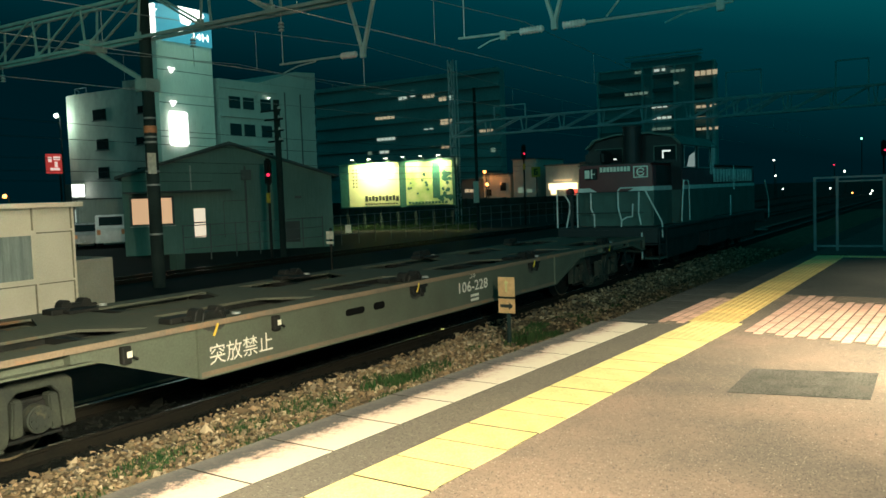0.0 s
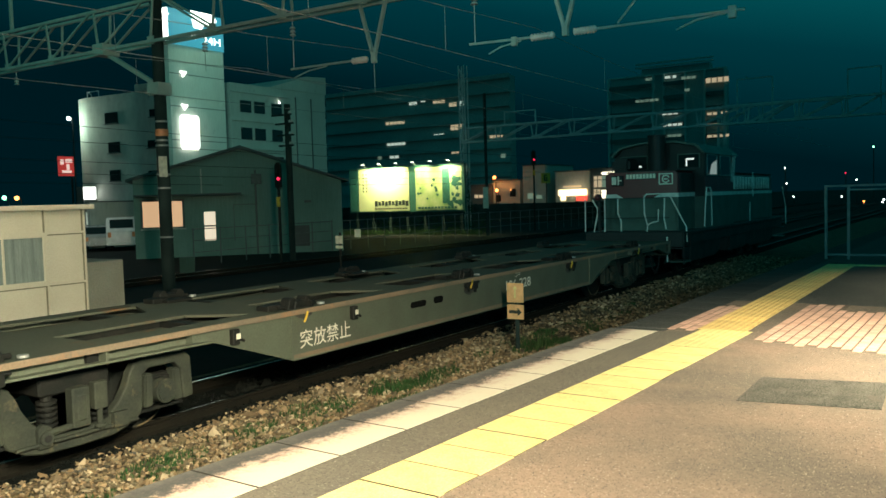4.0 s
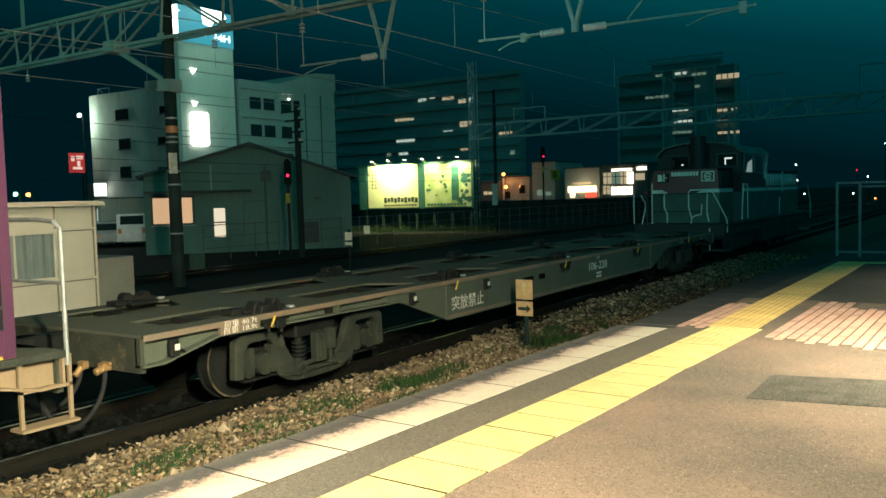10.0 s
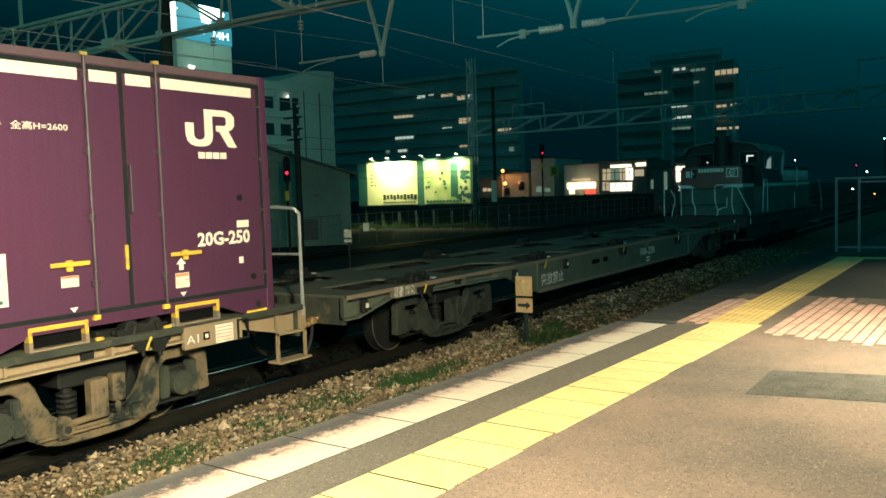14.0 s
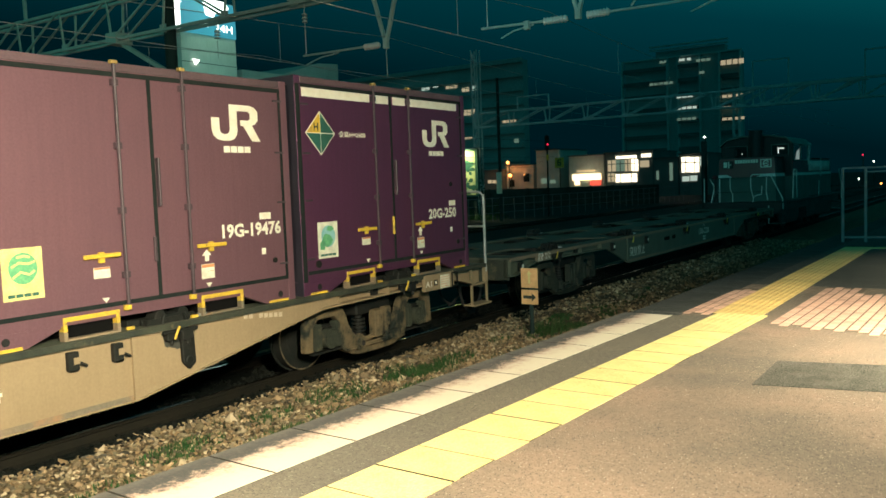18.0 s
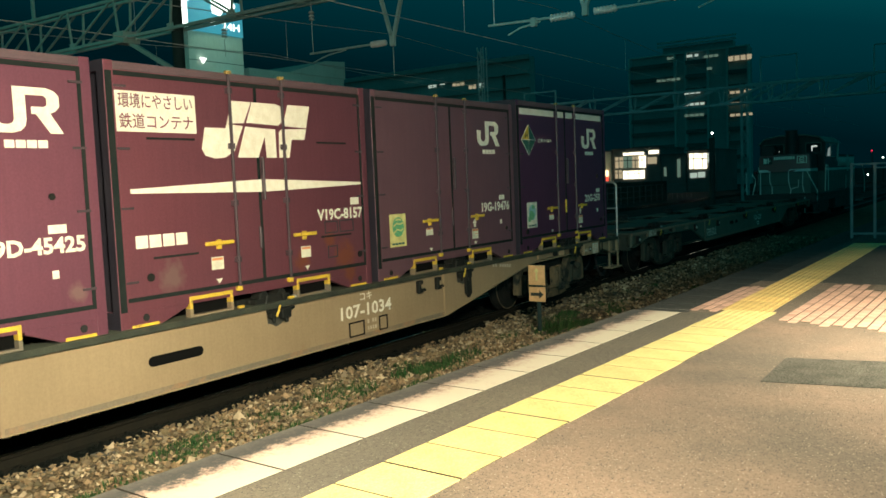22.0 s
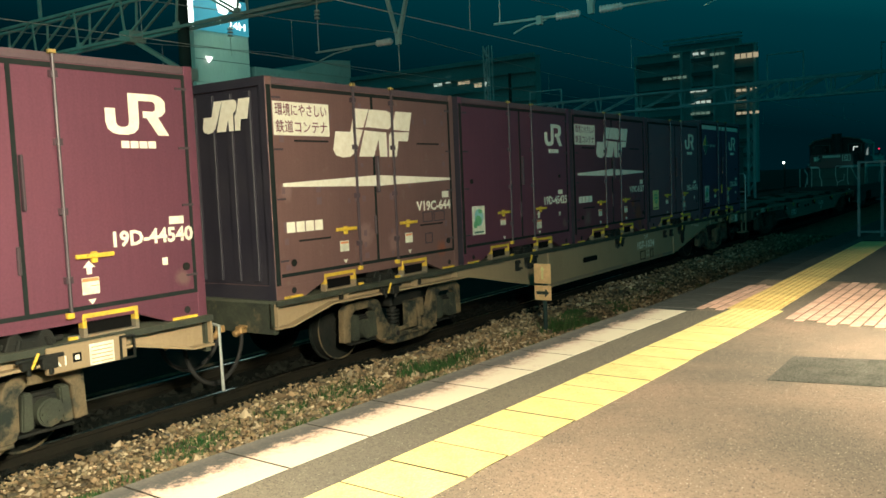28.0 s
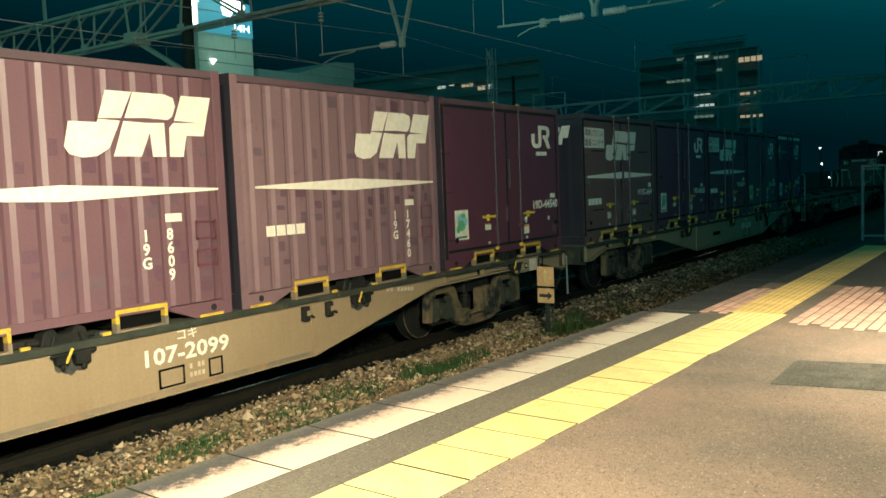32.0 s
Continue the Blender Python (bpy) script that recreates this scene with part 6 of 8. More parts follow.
for bx in ((0.52, 0.92, 2.53, 2.56), (0.52, 0.92, 2.81, 2.84), (0.52, 0.55, 2.56, 2.81), (0.89, 0.92, 2.56, 2.81)):
    part("emblem_frame", Shape().box(bx[0], bx[1], 0.672, 0.69, bx[2], bx[3]), M["lettering"], loco)
part("emblem", Shape().prism(stroke([(0.72 + 0.10 * math.cos(a), 2.685 + 0.10 * math.sin(a)) for a in [0.3 + i * 0.56 for i in range(11)]], 0.035), "y", 0.672, 0.69).box(0.66, 0.78, 0.672, 0.69, 2.665, 2.70), M["lettering"], loco, "white round emblem on the hood end")
lampb = part("headlamp_box", Shape().box(-0.86, -0.50, 0.62, 0.70, 2.52, 2.82).bevel(0.02), M["loco_dark"], loco)
# white paint on the glass stands for its bright reflection
part("lamp_glass", Shape().box(-0.84, -0.70, 0.612, 0.62, 2.56, 2.78).bevel(0.01), M["lettering"], lampb, "lamp glass, its reflection painted as plain white")
part("lamp_bracket", Shape().box(-0.66, -0.62, 0.61, 0.63, 2.55, 2.80).box(-0.62, -0.54, 0.61, 0.63, 2.66, 2.69), M["lettering"], lampb)
tail = part("tail_lamp", Shape().rod((-0.99, 0.0, 2.21), (-0.99, -0.10, 2.21), 0.10, 18), M["loco_dark"], loco)
part("lens", Shape().ball((-0.99, -0.10, 2.21), 0.085), M["loco_red"], tail, "unlit red tail lamp lens")
part("lamp_post", Shape().box(-1.03, -0.95, 0.0, 0.05, 1.24, 2.15), M["loco_dark"], tail)
for pts in ([(-1.43, 0.05, 1.24), (-1.43, 0.05, 2.18)], [(-1.24, 0.03, 0.55), (-1.15, 0.03, 1.3), (-1.0, 0.05, 2.0)], [(-1.0, 0.03, 1.2), (-1.05, 0.03, 1.9), (-1.2, 0.03, 2.15)], [(-0.84, 0.05, 1.24), (-0.84, 0.05, 2.17)], [(-0.36, 0.05, 1.24), (-0.36, 0.05, 1.55), (-0.45, 0.05, 1.75), (-0.45, 0.05, 2.17)], [(0.38, 0.05, 1.24), (0.40, 0.05, 1.4), (0.31, 0.05, 1.75), (0.31, 0.05, 2.20), (0.38, 0.05, 2.27), (0.80, 0.05, 2.27)], [(0.92, 0.05, 1.30), (0.86, 0.05, 1.6), (0.88, 0.05, 2.17)], [(0.40, 0.02, 1.42), (0.55, 0.02, 1.50), (0.70, 0.02, 1.52), (0.72, 0.02, 1.85)], [(1.02, 0.1, 2.2), (1.38, 0.35, 1.35), (1.39, 0.35, 0.95)], [(0.96, -0.02, 0.42), (0.96, -0.02, 1.1)]):
    part("handrail", Shape().tube(pts, 0.02, 8), M["loco_white"], loco, "white handrail")
for s in (-1, 1):
    for pts in ([(s * 1.42, 2.0, 1.3), (s * 1.42, 2.1, 1.9), (s * 1.42, 2.25, 2.42), (s * 1.42, 2.65, 2.42), (s * 1.42, 2.75, 2.3), (s * 1.42, 2.8, 1.3)], [(s * 1.40, 7.8, 1.24), (s * 1.40, 7.8, 1.9)], [(s * 1.40, 8.3, 2.1), (s * 1.40, 8.3, 2.9)], [(s * 1.38, 13.6, 2.4), (s * 1.42, 14.1, 1.6), (s * 1.42, 14.1, 0.9)]):
        part("handrail", Shape().tube(pts, 0.02, 8), M["loco_white"], loco, "white handrail")
    for z in (0.40, 0.76):
        for y0, y1 in ((0.05, 0.65), (13.3, 13.9)):
            part("cab_step", Shape().box(*sorted((s * 1.0, s * 1.42)), y0, y1, z, z + 0.04), M["loco_dark"] if z > 0.5 else M["loco_grey"], loco)
    for y in (0.03, 0.63):
        part("step_hanger", Shape().box(*sorted((s * 1.38, s * 1.41)), y, y + 0.04, 0.35, 1.2), M["loco_dark"], loco)
for z in (1.62, 2.17):
    part("end_rail", Shape().tube([(-0.95, 0.04, z), (1.0, 0.04, z)], 0.013, 6), M["loco_dark"], loco)
part("buffer_beam", Shape().box(-1.38, 1.38, -0.02, 0.1, 0.82, 1.16), M["loco_dark"], loco)
coupler(loco, 0.0, -1)
for y in (2.1, 4.0, 9.4, 10.9, 12.4):
    wheelset(loco, y)
for s in (-1, 1):
    for y0, y1 in ((1.2, 5.0), (8.6, 13.2)):
        q = Shape().prism([(y0, 0.45), (y0, 0.85), (y1, 0.85), (y1, 0.45), (y1 - 0.5, 0.30), (y0 + 0.5, 0.30)], "x", *sorted((s * 0.98, s * 1.08)))
        part("bogie_side_frame", q.bevel(0.02), M["loco_dark"], loco)

# ---- overhead line: gantry over the tracks ----
GY = 16.5
gantry = thing("catenary_gantry", "pale steel lattice gantry carrying the overhead line", "gantry")


def truss(parent, x0, x1, z0, z1, y, bays, r=0.045, w=0.5, steel="truss", flip=False):
    for yy in (y - w / 2, y + w / 2):
        for z in (z0, z1):
            part("chord", Shape().bar((x0, yy, z), (x1, yy, z), 2.4 * r, 2.4 * r), M[steel], parent)
    d = (x1 - x0) / bays
    for i in range(bays + 1 if flip else bays):
        a = x0 + i * d
        k = -1 if flip else 1
        for yy, lean in ((y - w / 2, -0.17), (y + w / 2, 0.10)):
            q = Shape().bar((a, yy, z0), (a + k * lean, yy, z1), r * 1.5, r * 1.5)
            if not (flip and i == 0):
                q.bar((a, yy, z0), (a + k * (d - 0.3 + 0.2 * lean), yy, z1), r * 1.5, r * 1.5)
            part("lattice", q, M[steel], parent)
        part("gusset_plate", Shape().box(a - 0.14, a + 0.14, y - w / 2 - 0.01, y - w / 2 + 0.01, z0 - 0.08, z0 + 0.16), M[steel], parent)


truss(gantry, -35.2, -20.3, 6.30, 7.50, GY, 6, 0.037, 0.4)
truss(gantry, -20.35, 3.05, 6.29, 7.56, GY, 9, 0.037, 0.4, "truss", True)
part("chord_end", Shape().bar((-20.85, GY - 0.2, 6.30), (-20.35, GY - 0.2, 6.29), 0.089, 0.089), M["truss"], gantry)
q = Shape()
part("knee_brace", q.bar((-22.7, GY, 6.25), (-20.25, GY, 4.98), 0.12, 0.12), M["truss"], gantry)
part("top_post", Shape().bar((-27.7, GY, 7.5), (-27.7, GY, 9.6), 0.09, 0.09), M["truss"], gantry)
part("gusset", Shape().box(-22.95, -22.45, GY - 0.3, GY + 0.3, 6.15, 6.5), M["truss"], gantry)
for x, z in ((-12.4, 6.33), (-7.35, 6.33)):
    q = Shape().bar((x - 0.40, GY, z), (x, GY, 4.92), 0.09, 0.07).bar((x + 0.42, GY, z), (x, GY, 4.92), 0.09, 0.07).box(x - 0.06, x + 0.06, GY - 0.05, GY + 0.05, 4.82, 5.05)
    part("hanger", q, M["truss"], gantry, "pale V-shaped steel hanger")


def insulator(x0, x1, y, z, parent):
    # turned profile with seven sheds
    line, n = [(x0, 0.04)], 7
    for i in range(n):
        c = x0 + (x1 - x0) * (i + 0.5) / n
        line += [(c - 0.026, 0.04), (c - 0.022, 0.085), (c + 0.022, 0.06), (c + 0.026, 0.04)]
    line.append((x1, 0.04))
    q = Shape()
    rings = [[q.bm.verts.new((a, y + r * math.cos(k * math.pi / 7), z + r * math.sin(k * math.pi / 7))) for k in range(14)] for a, r in line]
    for a, b in zip(rings, rings[1:]):
        for k in range(14):
            q.bm.faces.new((a[k], b[k], b[(k + 1) % 14], a[(k + 1) % 14]))
    q.bm.faces.new(rings[0])
    q.bm.faces.new(rings[-1][::-1])
    bmesh.ops.recalc_face_normals(q.bm, faces=q.bm.faces)
    part("insulator", q, M["porcelain"], parent, "white ribbed porcelain insulator")


insulator(-13.05, -12.6, GY, 4.93, gantry)
insulator(-8.15, -7.6, GY, 4.88, gantry)
insulator(-7.15, -6.65, GY, 4.88, gantry)
for pts, r in (([(-15.1, 4.95), (-13.05, 4.94)], 0.028), ([(-15.0, 4.72), (-14.5, 4.85), (-13.9, 4.90)], 0.018), ([(-9.7, 4.93), (-8.15, 4.89)], 0.028), ([(-6.65, 4.88), (-3.7, 4.86)], 0.028), ([(-9.2, 4.66), (-8.9, 4.78), (-8.4, 4.85)], 0.018), ([(-5.0, 4.64), (-4.6, 4.78), (-4.0, 4.84)], 0.018), ([(-6.2, 4.93), (-4.9, 6.33)], 0.02)):
    part("registration_arm", Shape().tube([(a, GY, b) for a, b in pts], r), M["truss"], gantry, "thin steel registration arm")
for a, b, c, d in ((-4.0, -3.86, 4.72, 4.95), (-8.62, -8.5, 4.76, 4.95)):
    part("clamp", Shape().box(a, b, GY - 0.05, GY + 0.05, c, d), M["truss"], gantry)
for x, z0, z1 in ((-15.0, 4.95, 6.33), (-9.55, 4.95, 6.33), (-18.3, 5.25, 6.33), (-27.6, 5.75, 6.3)):
    q = Shape().rod((x, GY, z0), (x, GY, z1), 0.01, 6)
    for i in range(3):
        q.rod((x, GY, z1 - 0.35 - i * 0.09), (x, GY, z1 - 0.30 - i * 0.09), 0.09, 14, 0.05)
    part("suspension_insulator", q, M["porcelain"], gantry)
pole = thing("concrete_pole", "dark round concrete catenary pole with metal bands", "pole", "poles along the line")
part("shaft", Shape().rod((-20.3, GY, -1.1), (-20.3, GY, 8.6), 0.19, 24, 0.165), M["pole"], pole, smooth=False)
for z in (0.55, 2.0, 2.4, 3.25, 3.4, 3.95, 4.95, 6.3):
    part("band", Shape().rod((-20.3, GY, z), (-20.3, GY, z + 0.05), 0.198, 24), M["galvanised"], pole)
part("stripe", Shape().rod((-20.3, GY, 3.55), (-20.3, GY, 3.75), 0.19, 24), M["orange"], pole, "faded orange band")
part("number_plate", Shape().box(-20.14, -20.10, GY - 0.30, GY - 0.02, 2.35, 2.95), M["sticker"], pole, "pale plate on the pole")
part("collar", Shape().box(-20.55, -20.05, GY - 0.25, GY + 0.25, 4.75, 5.1), M["truss"], pole)
part("signal_box", Shape().box(-19.55, -19.25, GY - 0.2, GY + 0.1, -0.45, 0.0), M["loco_grey"], pole)

# overhead wires along the tracks
wires = thing("overhead_wires", "thin overhead wires strung along the tracks", "wires")
q = Shape()
for x, z in ((-8.05, 4.10), (-12.4, 4.12), (-16.6, 4.15)):
    part("contact_wire", Shape().tube([(x, -2, z), (x, 16.5, z + 0.02), (x, 60, z)], 0.0085, 5), M["wire"], wires)
    for a, b in ((-20, 16.5), (16.5, 56)):
        pts = [(x, a + (b - a) * i / 10, z + 0.98 - 0.5 * 4 * (i / 10) * (1 - i / 10)) for i in range(11)]
        part("carrier_wire", Shape().tube(pts, 0.0085, 5), M["wire"], wires)
        for i in range(1, 10):
            if a + (b - a) * i / 10 > 3:
                part("dropper", Shape().rod(pts[i], (x, pts[i][1], z), 0.005, 5), M["wire"], wires)
part("dropper", Shape().rod((-12.4, 16.5, 4.1), (-12.4, 16.5, 4.85), 0.012, 6), M["wire"], wires)
for z0, z1, x0 in ((4.15, 3.9, -22), (3.55, 3.4, -24), (3.1, 3.05, -25), (5.0, 4.6, -24), (2.75, 2.7, -26)):
    pts = [(x0 - 6 + 0.1 * i, 8 + 5.2 * i, z0 + (z1 - z0) * i / 10 - 0.25 * math.sin(math.pi * i / 10)) for i in range(11)]
    part("cable", Shape().tube(pts, 0.011, 5), M["iron"], wires)

# far gantry with lattice masts
far = thing("catenary_gantry", "distant steel lattice gantry across the yard", "gantry")


def mast(parent, x, y, z1, w=0.4):
    q = Shape()
    for dx in (-w / 2, w / 2):
        for dy in (-w / 2, w / 2):
            q.bar((x + dx, y + dy, -1.1), (x + dx, y + dy, z1), 0.07, 0.07)
    n = int((z1 + 1.1) / 0.8)
    for i in range(n):
        z = -1.1 + i * 0.8
        s = 1 if i % 2 else -1
        q.bar((x - s * w / 2, y - w / 2, z), (x + s * w / 2, y - w / 2, z + 0.8), 0.05, 0.05).bar((x - w / 2, y - s * w / 2, z), (x - w / 2, y + s * w / 2, z + 0.8), 0.05, 0.05)
    part("lattice_mast", q, M["far_steel"], parent, "square lattice steel mast")


mast(far, -31.2, 52, 11.0, 0.45)
truss(far, -31.2, -6, 5.5, 6.5, 52, 9, 0.05, 0.4, "far_steel")
for x0, x1 in ((-27.9, -25.5),):
    q = Shape().bar((x0, 52, 6.5), (x0, 52, 7.4), 0.08, 0.08).bar((x0, 52, 7.4), (x1, 52, 7.4), 0.08, 0.08).bar((x1, 52, 7.4), (x1, 52, 6.5), 0.08, 0.08)
    part("top_frame", q, M["far_steel"], far)
far2 = thing("catenary_gantry", "distant gantry with square frames on top", "gantry")
truss(far2, -15, 8, 6.1, 7.35, 60, 9, 0.05, 0.4, "far_steel")
for x0, x1 in ((-14.0, -11.7), (-7.1, -5.2)):
    q = Shape().bar((x0, 60, 6.1), (x0, 60, 9.1), 0.09, 0.09).bar((x0, 60, 9.1), (x1, 60, 9.1), 0.09, 0.09).bar((x1, 60, 9.1), (x1, 60, 6.1), 0.09, 0.09)
    part("top_frame", q, M["far_steel"], far2)
mast(far2, -15.1, 60, 7.4)

# slim poles and signals
for x, y, z1, lab in ((-24.3, 26.2, 5.6, "dark slim pole with cross arms"), (-27.2, 48, 8.3, "slim grey steel pole"), (-11.0, 38, 3.0, "thin short steel pole")):
    p = thing("pole", lab, "pole", "poles along the line")
    part("shaft", Shape().rod((x, y, -1.1), (x, y, z1), 0.13 if z1 < 6 else 0.10, 14), M["pole"], p)
    if z1 == 5.6:
        for z, a, b in ((5.16, -0.75, 0.34), (4.79, -0.55, 0.44), (4.31, -0.48, 0.46), (3.88, -0.40, 0.42)):
            arm = part("cross_arm", Shape().bar((x + a, y - 0.14, z), (x + b, y - 0.14, z), 0.06, 0.07), M["pole"], p)
            for c in (0.24, b - 0.06):
                part("insulator", Shape().rod((x + c, y - 0.14, z + 0.03), (x + c, y - 0.14, z + 0.08), 0.035, 10, 0.055).rod((x + c, y - 0.14, z + 0.08), (x + c, y - 0.14, z + 0.15), 0.055, 10, 0.02), M["porcelain"], arm, "white pin insulator")
    else:
        part("tag", Shape().box(x - 0.2, x + 0.2, y - 0.16, y - 0.13, 0.8, 2.2), M["sticker"], p) if z1 > 6 else None


def signal(x, y, z, base=-1.05, tag=True):
    s = thing("railway_signal", "dark railway signal showing red", "signal", "signals of the yard")
    part("post", Shape().rod((x, y, base), (x, y, z + 0.4), 0.06, 12), M["iron"], s)
    part("head", Shape().box(x - 0.16, x + 0.16, y - 0.12, y + 0.12, z - 0.55, z + 0.55).bevel(0.08, 2), M["iron"], s, "black rounded signal head")
    part("lens", Shape().ball((x + 0.10, y - 0.11, z - 0.12), 0.07), M["lamp_red"], s, "glowing red lens")
    if tag:
        part("tag", Shape().box(x - 0.02, x + 0.18, y - 0.14, y - 0.12, z - 1.25, z - 0.85), M["safety_yellow"], s, "yellow identification plate")
    return s


signal(-24.0, 25.2, 2.60)
signal(-27.0, 54.6, 4.25)
signal(-4.5, 62, 3.4, tag=False)
dw = thing("shunting_signal", "small square track signal with pale plates", "signal", "signals of the yard")
part("post", Shape().rod((-13.5, 16.3, -1.02), (-13.5, 16.3, 0.7), 0.03, 10), M["iron"], dw)
part("plate", Shape().box(-13.6, -13.38, 16.24, 16.26, 0.42, 0.62), M["sticker"], dw)
part("plate", Shape().box(-13.6, -13.38, 16.24, 16.26, 0.30, 0.37), M["sticker"], dw)
part("plate", Shape().box(-13.3, -13.12, 16.64, 16.66, 0.56, 0.76), M["sticker"], dw)

# ---- sign post between rail and platform, and the platform gate ----
sp = thing("stop_sign_post", "two small cream plates on a steel post in the ballast", "sign")
SXX, SYY = -6.08, 11.6
part("post", Shape().rod((SXX, SYY, -1.05), (SXX, SYY, 0.10), 0.035, 12), M["pole"], sp)
p1 = part("plate", Shape().box(SXX - 0.145, SXX + 0.145, SYY - 0.06, SYY - 0.045, -0.19, 0.12).bevel(0.004), M["sign_board"], sp, "square cream plate with black figures")
part("plate_mark", Shape().prism([(SXX, 0.08), (SXX + 0.04, 0.02), (SXX + 0.015, 0.02), (SXX + 0.015, -0.12), (SXX - 0.015, -0.12), (SXX - 0.015, 0.02), (SXX - 0.04, 0.02)], "y", SYY - 0.063, SYY - 0.06), M["sticker_yellow"], p1)
p2 = part("plate", Shape().box(SXX - 0.145, SXX + 0.145, SYY - 0.06, SYY - 0.045, -0.45, -0.22).bevel(0.004), M["sign_board"], sp, "oblong cream plate with a black arrow")
part("plate_mark", Shape().prism([(SXX - 0.11, -0.31), (SXX + 0.04, -0.31), (SXX + 0.04, -0.27), (SXX + 0.115, -0.335), (SXX + 0.04, -0.40), (SXX + 0.04, -0.36), (SXX - 0.11, -0.36)], "y", SYY - 0.063, SYY - 0.06), M["ink"], p2, "black arrow")

gate = thing("platform_gate", "galvanised steel fence gate at the platform end", "gate")
for x in (-2.62, -2.20, -1.35, -0.5):
    part("post", Shape().box(x - 0.025, x + 0.025, 18.68, 18.73, 0.0, 1.52), M["gate_steel"], gate)
for b in ((-2.62, 0.8, 1.48, 1.52), (-2.62, 0.8, 0.08, 0.12), (-2.2, -1.35, 1.40, 1.43)):
    part("rail", Shape().box(b[0], b[1], 18.685, 18.725, b[2], b[3]), M["gate_steel"], gate)

# ---- sheds and buildings beyond the tracks ----
shed = thing("site_hut", "cream panelled site hut with a curtained window", "hut")
part("wall", Shape().box(-18.0, -15.0, 4.0, 10.19, -1.02, 1.46), M["shed"], shed, "cream wall panels")
part("roof", Shape().box(-18.2, -14.82, 3.8, 10.32, 1.46, 1.56).bevel(0.01), M["shed"], shed, "flat roof edge")
# the dark strips beside the battens paint the shadow lines they cast
for y in (4.0, 5.8, 7.6, 9.34, 10.155):
    part("batten", Shape().box(-15.0, -14.965, y, y + 0.035, -1.02, 1.46), M["shed"], shed, "thin cover strip")
    part("joint", Shape().box(-15.0, -14.985, y - 0.03, y, -1.02, 1.46), M["batten_shadow"], shed)
for z in (1.0, 0.02):
    part("batten", Shape().box(-15.0, -14.97, 4.0, 10.19, z, z + 0.04), M["shed"], shed)
    part("joint", Shape().box(-15.0, -14.986, 4.0, 10.19, z - 0.025, z), M["batten_shadow"], shed)
w = part("window", Shape().box(-14.995, -14.985, 7.7, 9.28, 0.12, 0.97), M["curtain"], shed, "window with grey curtains")
part("window_frame", Shape().box(-14.99, -14.95, 7.64, 9.34, 0.95, 1.0).box(-14.99, -14.95, 7.64, 9.34, 0.06, 0.12).box(-14.99, -14.95, 9.28, 9.34, 0.12, 0.95).box(-14.99, -14.96, 8.48, 8.52, 0.12, 0.95), M["shed"], w)
folds = [(-14.984 + 0.009 * math.sin(i * 0.9) + 0.006 * math.sin(i * 0.37 + 1), 7.72 + i * 0.0258) for i in range(61)]
part("curtain", Shape().prism(folds + [(-14.994, 9.268), (-14.994, 7.72)], "z", 0.12, 0.95), M["curtain"], w, "grey curtain in soft folds")
single("concrete_bin", Shape().box(-17, -15.6, 10.6, 11.5, -1.02, 0.36).bevel(0.02), M["enclosure"], "plain grey concrete enclosure beside the hut", "enclosure")

house = thing("gabled_house", "long low gabled house with clad walls and a lit window", "house", "buildings beyond the line", pose(-31.1, 29.7, 0, 0, 0, -43.7))
part("wall", Shape().prism([(-4.9, -1.02), (5.2, -1.02), (5.2, 2.60), (0.2, 4.25), (-4.9, 2.80)], "x", -12, 0), M["cladding"], house, "grey clad gable wall")
part("roof", Shape().prism([(-5.2, 2.70), (0.2, 4.27), (5.55, 2.50), (5.55, 2.60), (0.2, 4.42), (-5.2, 2.84)], "x", -12.3, 0.35), M["roofing"], house, "dark sheet roof")
w = w0 = part("window", Shape().box(0, 0.03, -4.5, -2.65, 0.50, 1.75), M["blind"], house, "window with a lit orange blind")
for b in ((-4.6, -2.55, 1.75, 1.83), (-4.6, -2.55, 0.42, 0.50), (-4.6, -4.5, 0.50, 1.75), (-2.65, -2.55, 0.50, 1.75)):
    part("window_frame", Shape().box(0, 0.07, *b), M["plaster_dark"], w)
w = part("door", Shape().box(0, 0.03, -1.64, -1.10, -0.24, 1.18), M["door_glow"], house, "lit glazed door")
part("door_bar", Shape().box(0.03, 0.06, -1.64, -1.10, 0.45, 0.52), M["plaster_dark"], w)
part("canopy", Shape().box(0, 0.9, -4.8, 0.2, 2.0, 2.08), M["roofing"], house, "thin canopy over the window and door")
for i in range(15):
    part("cladding_joint", Shape().box(0, 0.012, -4.9, 5.2, -0.9 + i * 0.24, -0.885 + i * 0.24), M["cladding"], house)
part("downpipe", Shape().tube([(0.08, 0.9, -1.0), (0.08, 0.9, 3.2)], 0.05), M["plaster_dark"], house)
part("window_sill", Shape().box(0, 0.12, -4.62, -2.5, 0.36, 0.42).bevel(0.01), M["plaster"], w0, "pale sill below the lit window")
part("wall_conduit", Shape().tube([(0.05, -0.2, -0.3), (0.05, -0.2, 1.5), (0.05, 1.0, 1.5)], 0.02, 6), M["plaster_dark"], house)
part("wall_vent", Shape().box(0, 0.08, 3.3, 3.62, 1.5, 1.62).bevel(0.01), M["plaster_dark"], house)
part("low_shutter", Shape().box(0, 0.05, 2.6, 3.5, -0.7, 0.35).bevel(0.01), M["roofing"], house, "dark low shutter in the wall")
part("meter_box", Shape().box(0, 0.25, 0.7, 1.2, 2.5, 3.0).bevel(0.02), M["plaster_dark"], house)
part("downpipe", Shape().tube([(0.08, -1.7, 2.1), (0.08, -1.7, 3.3)], 0.035), M["plaster"], house)


